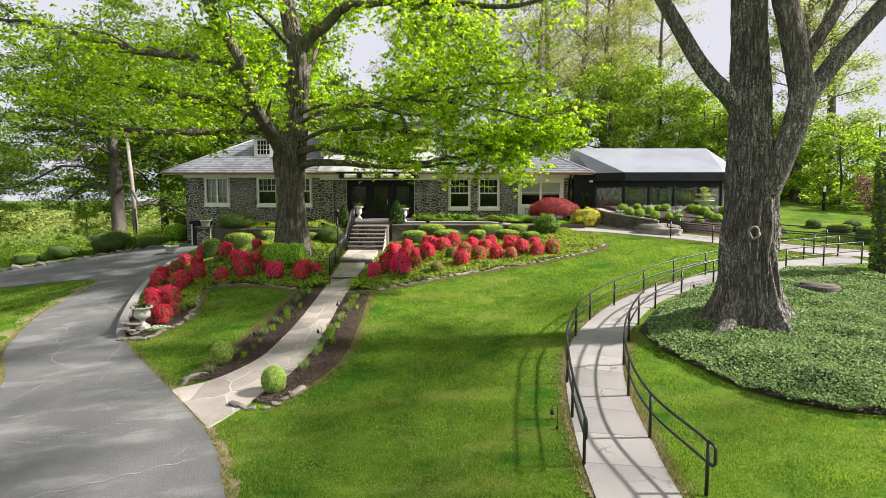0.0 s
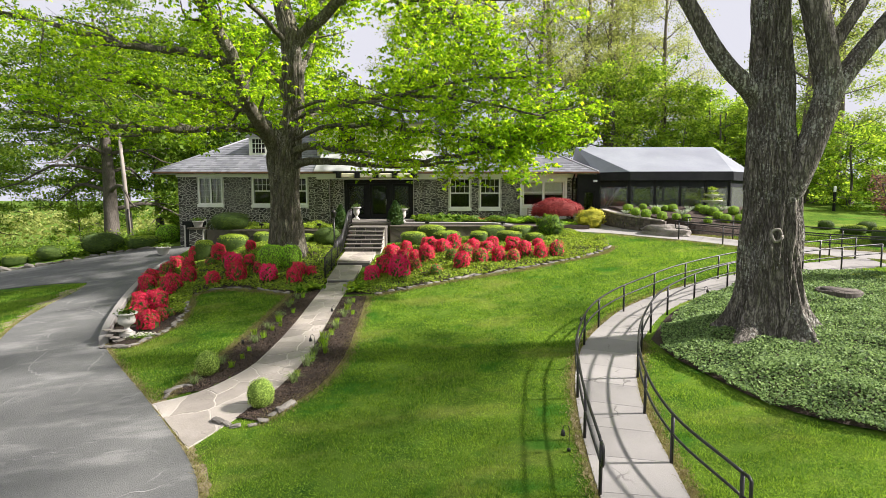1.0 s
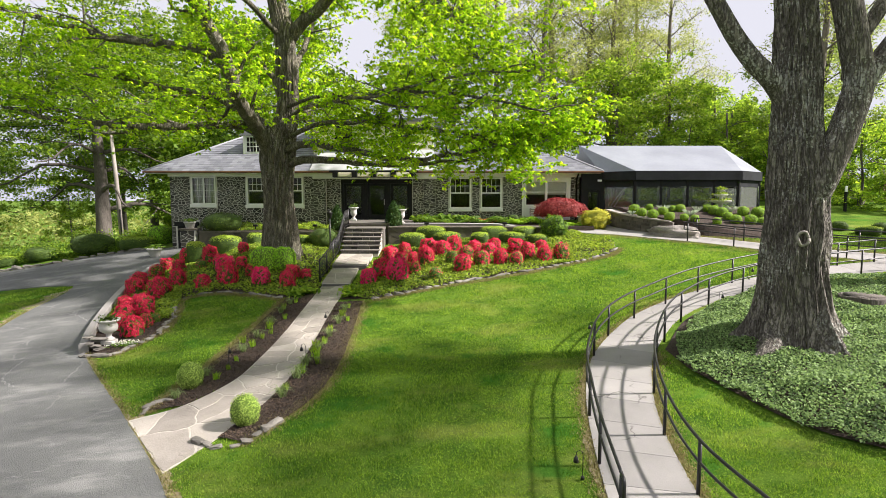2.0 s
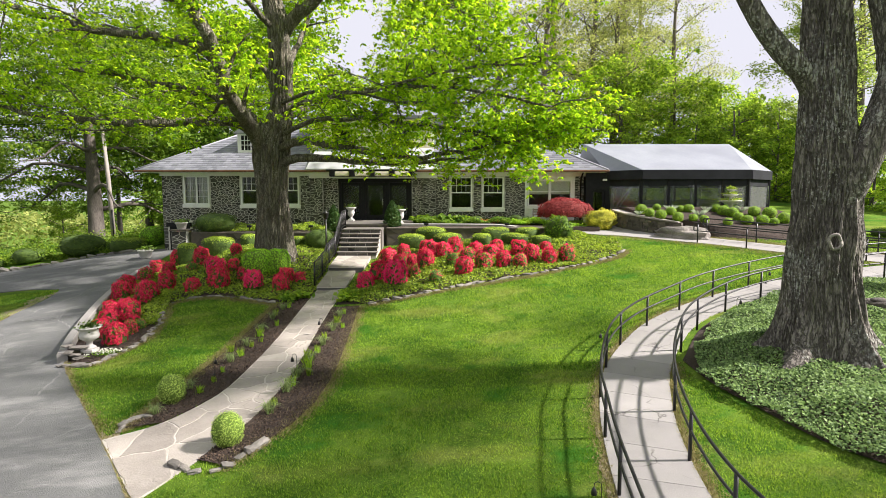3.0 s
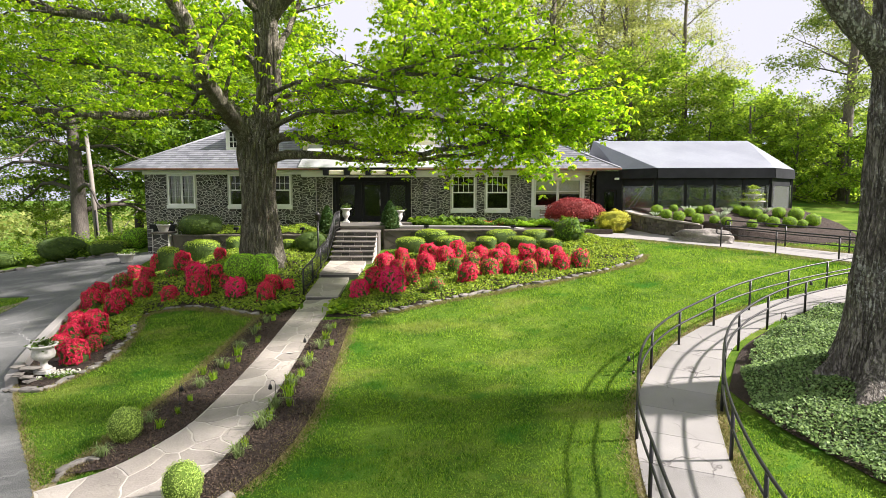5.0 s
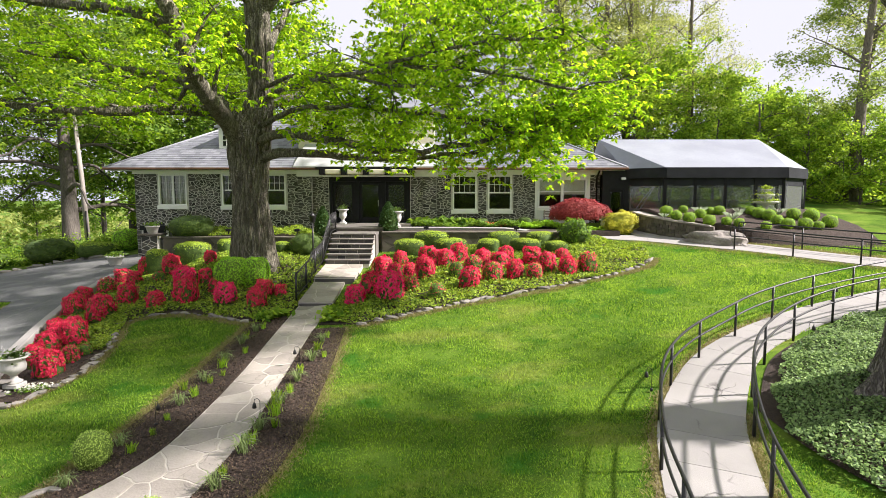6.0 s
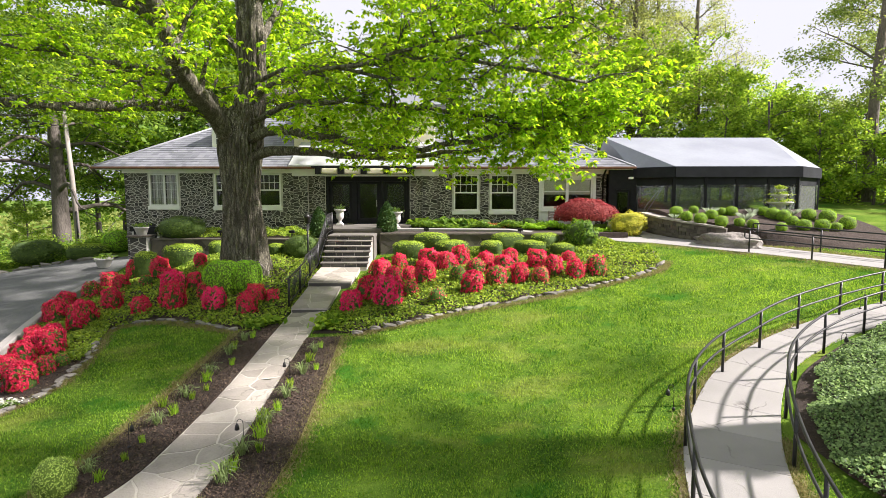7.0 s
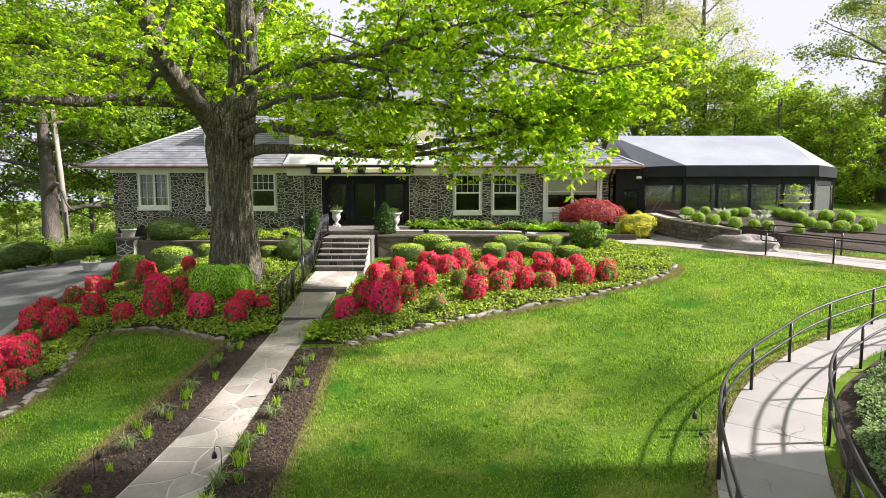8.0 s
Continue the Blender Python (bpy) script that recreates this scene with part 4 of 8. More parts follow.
# entrance
door = thing("door_1", (0, 0, 0), 0, "black glazed double entrance with wide sidelights", "door", kind="structure")
part("door_frame", boxes((-6.35, -6.18, FACE + 0.0, FACE + 0.3, 2.69, 5.2), (-2.07, -1.9, FACE + 0.0, FACE + 0.3, 2.69, 5.2), (-6.18, -2.07, FACE + 0.0, FACE + 0.3, 4.95, 5.2), (-4.95, -4.7, FACE + 0.01, FACE + 0.29, 2.69, 4.95), (-3.5, -3.25, FACE + 0.01, FACE + 0.29, 2.69, 4.95), bevel=0.01), BLACK, door)
for a, b in ((-6.18, -4.95), (-4.7, -3.5), (-3.25, -2.07)):
    leaf = part("door_leaf", boxes((a + 0.005, a + 0.16, FACE + 0.08, FACE + 0.14, 2.7, 4.94), (b - 0.16, b - 0.005, FACE + 0.08, FACE + 0.14, 2.7, 4.94), (a + 0.16, b - 0.16, FACE + 0.08, FACE + 0.14, 4.78, 4.94), (a + 0.16, b - 0.16, FACE + 0.08, FACE + 0.14, 2.7, 3.0), bevel=0.008), BLACK, door)
    part("pane", box(a + 0.16, b - 0.16, FACE + 0.105, FACE + 0.111, 3.0, 4.78), GLASS if a == -4.7 else ETCHED, leaf)
part("door_handle", boxes((-3.68, -3.65, FACE + 0.02, FACE + 0.05, 3.6, 3.95), (-3.68, -3.65, FACE + 0.04, FACE + 0.08, 3.62, 3.65), (-3.68, -3.65, FACE + 0.04, FACE + 0.08, 3.9, 3.93)), URNSTONE, door, "pale metal pull handle")
pergola = thing("pergola", (0, 0, 0), 0, "dark pergola canopy with cream soffit panels over the entrance", "pergola")
part("beam", boxes((-6.6, -1.66, 36.75, 37.3, 5.2, 5.28), bevel=0.01), WHITE, pergola, "white front beam")
part("beam", boxes((-6.85, -1.5, 36.35, 36.68, 5.6, 5.69), bevel=0.01), BLACK, pergola)
for k in range(5):
    x = -6.5 + k * 1.165
    part("rafter", boxes((x - 0.14, x + 0.14, 36.3, 37.48, 5.285, 5.598), bevel=0.01), BLACK, pergola)
for k in range(4):
    x = -6.5 + (k + 0.5) * 1.165
    part("panel", boxes((x - 0.42, x + 0.42, 36.33, 36.6, 5.3, 5.58), bevel=0.06), CREAM, pergola, "warm cream soffit panel")
part("backing", box(-6.7, -1.66, 37.05, 37.09, 5.285, 5.6), BLACK, pergola)
basement = thing("door_2", (0, 0, 0), 0, "low dark basement doorway with a black lintel", "door", kind="structure")
part("door_frame", boxes((-16.7, -15.3, FACE - 0.3, FACE - 0.003, 2.3, 2.55), (-16.6, -16.2, FACE - 0.1, FACE - 0.003, 0.5, 2.3)), BLACK, basement)
part("door_leaf", boxes((-16.2, -15.4, FACE - 0.05, FACE - 0.003, 0.5, 2.3), bevel=0.01), BLACK, basement)
part("downpipe", boxes((-15.36, -15.26, FACE - 0.15, FACE - 0.06, 0.5, 2.0), bevel=0.02), WHITE, basement)
part("downpipe", tubes("downpipe", [([(8.3, 36.85, 5.55), (8.3, 37.2, 5.3), (8.3, 37.4, 5.1), (8.3, 37.4, 2.4)], 0.05, 8)]), BLACK, house)

# ---- pavilion ----
pav = thing("pavilion", (0, 0, 0), 0, "grey fabric marquee with charcoal valance and clear vinyl sides", "marquee")
FP = [(9.7, 37.1), (11.3, 35.4), (17.4, 35.2), (19.9, 37.6), (19.9, 42.5), (17.0, 45), (9.7, 45)]
ZE, ZR, ZF = 5.62, 7.45, 2.35
RA, RB = (9.0, 39.8, ZR), (18.3, 39.8, ZR)
V = [(x, y, ZE) for x, y in FP] + [RA, RB]
part("canopy", mesh_of("canopy", V, [(0, 1, 7), (1, 2, 8, 7), (2, 3, 8), (3, 4, 8), (4, 5, 8), (5, 6, 7, 8), (6, 0, 7)]), FABRIC, pav, "smooth grey fabric roof")
bm = bmesh.new()
c = Vector((14, 39.5, 0))
for (xa, ya), (xb, yb) in zip(FP, FP[1:] + FP[:1]):
    a, b = Vector((xa, ya, 0)), Vector((xb, yb, 0))
    nrm = Vector(((b - a).y, -(b - a).x, 0)).normalized() * 0.03
    q = [bm.verts.new(p + Vector((0, 0, z)) + o) for p, z, o in ((a, ZE + 0.01, nrm), (b, ZE + 0.01, nrm), (b, 5.1, nrm * 1.6), (a, 5.1, nrm * 1.6), (a, ZE + 0.01, -nrm), (b, ZE + 0.01, -nrm), (b, 5.1, -nrm), (a, 5.1, -nrm))]
    for f in ((0, 1, 2, 3), (5, 4, 7, 6), (0, 4, 5, 1), (3, 2, 6, 7)):
        bm.faces.new([q[i] for i in f])
part("valance", bm, VALANCE, pav, "charcoal fabric valance")
for (xa, ya), (xb, yb), n in zip(FP, FP[1:] + FP[:1], (1, 4, 1, 2, 1, 3, 3)):
    a, b = Vector((xa, ya, 0)), Vector((xb, yb, 0))
    u = (b - a).normalized()
    ang = math.degrees(math.atan2(u.y, u.x))
    for k in range(n):
        p0, p1 = a.lerp(b, k / n), a.lerp(b, (k + 1) / n)
        L = (p1 - p0).length
        for nm, bmx, m in (("post", boxes((-0.08, 0.08, 0.08, 0.24, ZF, 5.45), bevel=0.015), BLACK), ("side_panel", boxes((0.08, L - 0.08, 0.14, 0.152, ZF + 0.35, 4.72)), VINYL), ("top_band", boxes((0.08, L - 0.08, 0.12, 0.138, 4.7, 5.3)), VALANCE), ("sill_band", boxes((0.08, L - 0.08, 0.12, 0.16, ZF, ZF + 0.35)), VALANCE)):
            if (xa, ya) in ((9.7, 37.1), (11.3, 35.4), (17.4, 35.2)) or nm != "sill_band":
                ob = part(nm, bmx, SOFTVINYL if m is VINYL and xa == 17.4 else m, pav)
                ob.matrix_basis = pose(p0.x, p0.y, 0, 0, 0, ang)
for (xa, ya), (xb, yb), n in zip(FP[:3], FP[1:4], (1, 4, 1)):
    a, b = Vector((xa, ya, 0)), Vector((xb, yb, 0))
    u = (b - a).normalized()
    for k in range(n + 1):
        for sgn in ((1,) if k == 0 else (-1,) if k == n else (-1, 1)):
            p0 = a.lerp(b, k / n)
            V = []
            for i in range(15):
                for h in range(9):
                    z = ZF + 0.1 + (4.75 - ZF - 0.1) * h / 8
                    spread = 0.16 + 0.22 * abs(h / 8 - 0.45) ** 1.3 * (1.7 if (k + sgn) % 2 else 0.7)
                    w = 0.06 + spread * i / 14
                    o = 0.1 + 0.035 * math.sin(i * 1.9 + h * 0.25 + k)
                    V.append((p0.x + u.x * sgn * w - u.y * o * 1.0, p0.y + u.y * sgn * w + u.x * o * 1.0, z))
            part("gathered_curtain", mesh_of("gathered_curtain", V, [(i * 9 + h, (i + 1) * 9 + h, (i + 1) * 9 + h + 1, i * 9 + h + 1) for i in range(14) for h in range(8)], True), SOFTVINYL, pav, "gathered translucent side curtain")
part("floor", mesh_of("pav_floor", [(x, y, ZF) for x, y in FP] + [(x, y, 1.0) for x, y in FP], [tuple(range(7))] + [(i, (i + 1) % 7, 7 + (i + 1) % 7, 7 + i) for i in range(7)]), CONCRETE, pav)
for d in (0.0, 0.17):
    part("tie_strap", tubes("tie_strap", [([(9.92 + d * 1.4, 36.7 - d * 1.4, 2.95 + d), (10.32 + d * 1.2, 36.24 - d * 1.2, 3.85 + d * 0.6), (10.8 + d * 0.3, 35.76 - d * 0.3, 4.68)], (0.022, 0.014, 0.012), 6)]), PALEROOF, pav, "pale slack strap hanging across the side")
link = thing("link_wall", (0, 0, 0), 0, "black timber link between house and marquee with a glazed door", "wall", kind="structure")
part("wall", pierced_wall(8.52, 10.0, 37.0, 37.2, 2.2, 5.55, [(8.85, 9.65, 2.35, 4.5)]), BLACK, link)
dl = part("door_leaf", boxes((8.86, 8.97, 37.06, 37.12, 2.36, 4.49), (9.53, 9.64, 37.06, 37.12, 2.36, 4.49), (8.97, 9.53, 37.06, 37.12, 4.37, 4.49), (8.97, 9.53, 37.06, 37.12, 2.36, 2.7)), BLACK, link)
part("pane", box(8.97, 9.53, 37.085, 37.09, 2.7, 4.37), GLASS, dl)
wl1 = thing("wall_lamp", (9.6, 36.98, 5.1), 0, "small white floodlight on the black link wall", "lamp")
part("head", boxes((-0.12, 0.12, -0.16, -0.02, -0.06, 0.06), bevel=0.02), WHITE, wl1)
part("bracket", box(-0.03, 0.03, -0.02, 0.02, -0.1, 0.0), BLACK, wl1)

# ---- raised bed by the pavilion ----
WALLC = curve_pts([(9.75, 35.0), (10.0, 34.0), (10.5, 33.1), (11.2, 32.3), (12.1, 31.7)], 30)
V, F = [], []
for i, p in enumerate(WALLC):
    t = WALLC[min(i + 1, 29)] - WALLC[max(i - 1, 0)]
    nv = np.array((t[1], -t[0])) / np.linalg.norm(t) * 0.2
    top = 3.35 - 0.55 * i / 29
    for o, z in ((-1, 1.2), (-1, top - 0.08), (-1.25, top - 0.08), (-1.25, top), (1.25, top), (1.25, top - 0.08), (1, top - 0.08), (1, 1.2)):
        V.append((p[0] - nv[0] * o, p[1] - nv[1] * o, z))
F = [(i * 8 + k, i * 8 + k + 1, (i + 1) * 8 + k + 1, (i + 1) * 8 + k) for i in range(29) for k in range(7)] + [tuple(range(8)), tuple(range(29 * 8, 30 * 8))[::-1]]
curved_wall = tagged(part("curved_wall", mesh_of("curved_wall", V, F), WARMSTONE), "curved tan stone retaining wall with flat coping", "garden wall", kind="structure")


def bed_top(x, y):
    """Surface of the raised bed before the pavilion."""
    return float(np.interp(y, (29.6, 31.0, 34.5), (gz(x, y), 2.65, 3.5)))


V, F = [], []
A, B = curve_pts([(9.95, 35.2), (10.2, 34.1), (10.7, 33.2), (11.4, 32.4), (12.2, 31.7), (13.7, 30.4), (15.8, 29.5), (18.0, 29.0)], 50), curve_pts([(9.9, 36), (10.9, 35.25), (12.4, 35.2), (14.4, 35.2), (16.8, 35.1), (17.9, 34.6), (18.4, 33.4), (18.6, 31.8)], 50)
for i in range(50):
    for j in range(15):
        p = A[i] + (B[i] - A[i]) * j / 14
        h = bed_top(*p) if j else (bed_top(*p) - 0.1 if i < 15 else gz(*p) - 0.08)
        V.append((p[0], p[1], h + 0.03))
F = [(i * 15 + j, (i + 1) * 15 + j, (i + 1) * 15 + j + 1, i * 15 + j + 1) for i in range(49) for j in range(14)]
tagged(part("mulch_bed", mesh_of("raised_bed", V, F), MULCH), "dark mulched raised bed before the marquee", "flower bed", kind="structure")
bm = bmesh.new()
bmesh.ops.create_icosphere(bm, subdivisions=4, radius=1)
for v in bm.verts:
    d = v.co.copy()
    n1 = noise.noise(d * 1.7 + Vector((3, 0, 0))) * 0.42 + noise.noise(d * 3.5) * 0.1 + noise.noise(d * 9) * 0.03
    v.co = Vector((d.x * 1.5, d.y * 0.6, d.z * 0.42)) * (1 + n1)
ob = tagged(part("boulder", bm, BOULDER, smooth=True), "long rounded grey-tan boulder beside the walk", "boulder")
ob.matrix_basis = pose(11.75, 31.15, gz(11.75, 31.15) + 0.1, 0, 0, -40)

# ---- handrails ----


def handrail(name, edge, spacing, height, label, loop=True, height_at=gz):
    """Two pipes on posts along an edge curve; the near end closes in a loop."""
    rail = thing(name, (0, 0, 0), 0, label, "handrail", "handrails along the walks")
    L = np.linalg.norm(np.diff(curve_pts(edge, 200), axis=0), axis=1).sum()
    n = max(int(round(L / spacing)), 1) + 1
    P = curve_pts(edge, n)
    fine = curve_pts(edge, n * 8)
    top = [(x, y, height_at(x, y) + height) for x, y in fine]
    mid = [(x, y, height_at(x, y) + height * 0.62) for x, y in fine]
    if loop:
        d = fine[0] - fine[1]
        d = d / np.linalg.norm(d) * 0.18
        x, y = fine[0] + d
        z = height_at(*fine[0])
        end = [(x - d[0] * 0.3, y - d[1] * 0.3, z + height * 0.62), (x, y, z + height * 0.68), (x, y, z + height * 0.95), (x - d[0] * 0.3, y - d[1] * 0.3, z + height)]
        part("end_loop", tubes("end_loop", [([mid[0], *end, top[0]], 0.027, 8)]), IRON, rail)
    part("top_rail", tubes("top_rail", [(top, 0.027, 8)]), IRON, rail)
    part("mid_rail", tubes("mid_rail", [(mid, 0.024, 8)]), IRON, rail)
    for x, y in P:
        z = height_at(x, y)
        part("post", tubes("post", [([(x, y, z - 0.05), (x, y, z + height)], 0.031, 8)]), IRON, rail)
    return rail


handrail("handrail", [(2.54, 9.76), (2.72, 11.5), (2.95, 13.0), (3.3, 14.7), (4.25, 17.2), (5.4, 18.85), (6.9, 20.1), (8.5, 21.2), (11, 22.4), (14, 23.5), (17, 24.2)], 1.8, 0.92, "black iron pipe handrail curving along the walkway")
handrail("handrail", [(4.25, 8.7), (3.98, 10.45), (4.15, 12.3), (4.72, 14.4), (5.6, 16.4), (6.6, 18.1), (7.65, 19.25), (8.9, 20.2), (10.2, 20.9), (12, 21.6), (14.5, 22.3), (17, 22.8)], 1.8, 0.92, "black iron pipe handrail curving along the walkway")
handrail("handrail", [(11.95, 29.6), (12.7, 28.85), (14.3, 27.0), (16.4, 25.0), (18.2, 23.7)], 2.2, 0.95, "black iron pipe handrail beside the upper walk")
handrail("handrail", [(12.9, 30.75), (13.6, 30.05), (15.3, 28.2), (17.5, 26.2), (19.6, 24.8)], 2.2, 0.95, "black iron pipe handrail beside the upper walk")


def stair_z(y):
    return float(np.interp(y, (25.6, 28, 28.01, 30.2, 32.2, 33.4, 36), (0.55, 0.87, 1.05, 1.3, 2.45, 2.49, 2.69)))


srail = thing("stair_railing", (0, 0, 0), 0, "black wrought-iron railing with thin balusters beside the steps", "railing")
X = -5.22
ys = list(np.linspace(25.8, 33.3, 26))
for h, r, nm in ((0.92, 0.028, "top_rail"), (0.12, 0.018, "bottom_rail")):
    part(nm, tubes(nm, [([(X, y, stair_z(y) + h) for y in ys], r, 8)]), IRON, srail)
for i, y in enumerate(np.linspace(25.8, 33.3, 51)):
    big = i % 10 == 0
    part("post" if big else "baluster", tubes("baluster", [([(X, y, stair_z(y) - 0.02), (X, y, stair_z(y) + (0.95 if big else 0.91))], 0.034 if big else 0.011, 6)]), IRON, srail)

# ---- trees ----


def grow(limbs, seed, subs=7, twigs=5, sub_len=2.6, twig_len=1.1, leaf_n=55, leaf_r=0.55, leaf_size=0.16, start=0.35, lift=0.15, twist=1.0, sprays=0, gaps=None, sides=(10, 6, 4), flat=0.6):
    """Side branches and leaf places on a set of limbs (rows of points, radius at start, radius at end)."""
    rng = np.random.default_rng(seed)
    rows, tips = [], []
    for pts, r0, r1 in limbs:
        P = curve_pts(pts, 22)
        P = P + np.array([min(1, i / 4) * 0.45 * r0 ** 0.7 * np.array(noise.noise_vector(Vector(q * 1.1) + Vector((seed, 0, 0)))) for i, q in enumerate(P)])
        R = r0 + (r1 - r0) * np.linspace(0, 1, 22) ** 0.8
        own = [(P, R, sides[0]) if sides[2] else (P[::3], R[::3], sides[0])]
        rows.append(own)
        for s in np.linspace(start, 1.0, subs):
            i = min(int(s * 21), 21)
            fwd = P[min(i + 1, 21)] - P[max(i - 1, 0)]
            fwd /= np.linalg.norm(fwd)
            d = fwd * 0.8 + rng.normal(size=3) * twist
            d[2] = d[2] * 0.6 + lift
            d /= np.linalg.norm(d)
            ln = sub_len * rng.uniform(0.6, 1.25) * (1.15 - 0.4 * s)
            q = [P[i] + d * ln * t + np.array((0, 0, 0.12 * ln * (t - t * t) * 2)) + rng.normal(size=3) * 0.09 * ln * t for t in (0, 0.33, 0.66, 1)]
            Q = curve_pts(q, 7)
            rs = max(R[i] * 0.45, 0.025)
            bare = gaps and gaps(Q[4], 0.89)
            if not bare:
                own.append((Q, np.linspace(rs, 0.012, 7), sides[1]) if sides[2] else (Q[::3], np.linspace(rs, 0.012, 7)[::3], sides[1]))
            for t in np.linspace(0.35, 1.0, twigs):
                o = Q[min(int(t * 6), 6)]
                e = d * 0.6 + rng.normal(size=3) * 0.8
                e[2] = e[2] * 0.6
                e /= np.linalg.norm(e)
                tl = twig_len * rng.uniform(0.5, 1.2)
                end = o + e * tl
                if sides[2] and not bare:
                    own.append((np.array([o, o + e * tl * 0.5 + (0, 0, 0.04), end]), (0.014, 0.01, 0.006), sides[2]))
                tips += [] if bare else [end, o + e * tl * 0.55]
    tips = np.array(tips)
    if gaps:
        tips = tips[[not gaps(q, rng.random()) for q in tips]]
    if sprays:
        return rows, array_mesh("leaves", leaf_sprays(tips, sprays, leaf_n, leaf_size, seed + 1, leaf_r), 4)
    c = np.repeat(tips, leaf_n, 0)
    c = c + rng.normal(size=c.shape) * leaf_r * (1, 1, flat)
    return rows, array_mesh("leaves", scatter_leaves(c, leaf_size, seed + 1), 4)


def ridged_trunk(pts, radii, sides, seed, flare=0.5, ridge=0.07, rows_n=60):
    """A big trunk: flared buttresses at the foot and long bark ridges."""
    C = curve_pts([(*p, r) for p, r in zip(pts, radii)], rows_n)
    V, F = [], []
    z0 = C[0][2]
    for i, (x, y, z, r) in enumerate(C):
        h = z - z0
        for k in range(sides):
            a = 2 * math.pi * k / sides
            d = Vector((math.cos(a), math.sin(a), 0))
            butt = flare * math.exp(-max(h - 0.3, 0) / 0.6) * (0.55 + 0.45 * math.cos(a * 6 + seed + 0.8 * math.sin(a * 2)))
            rid = ridge * (abs(noise.noise(Vector((d.x * 8 + seed, d.y * 8, h * 0.5)))) * 2.4 - 0.4) + 0.04 * noise.noise(Vector((d.x * 14, d.y * 14 + seed, h * 1.6)))
            lump = 0.11 * noise.noise(Vector((d.x * 1.3, d.y * 1.3 + seed, h * 0.7)))
            rr = r * (1 + butt + rid + lump)
            V.append((x + d.x * rr, y + d.y * rr, z))
    F = [(i * sides + k, i * sides + (k + 1) % sides, (i + 1) * sides + (k + 1) % sides, (i + 1) * sides + k) for i in range(rows_n - 1) for k in range(sides)]
    F.append(tuple(range((rows_n - 1) * sides, rows_n * sides)))
    return mesh_of("trunk", V, F, True)


# the oak in the left bed
SUNWAY = np.array((math.cos(az) * math.cos(el), math.sin(az) * math.cos(el), math.sin(el)))
LX, LY, LZ = -7.75, 29.0, 1.25
oak = thing("oak_tree", (LX, LY, LZ), 0, "great old oak with spreading limbs and fresh yellow-green leaves", "tree")
T = lambda *p: list(p)
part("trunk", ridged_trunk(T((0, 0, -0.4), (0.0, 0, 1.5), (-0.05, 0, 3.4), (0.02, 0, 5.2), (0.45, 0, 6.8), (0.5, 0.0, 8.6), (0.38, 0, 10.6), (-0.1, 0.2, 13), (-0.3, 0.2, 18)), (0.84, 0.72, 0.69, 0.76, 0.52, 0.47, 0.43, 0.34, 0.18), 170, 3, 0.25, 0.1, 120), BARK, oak)
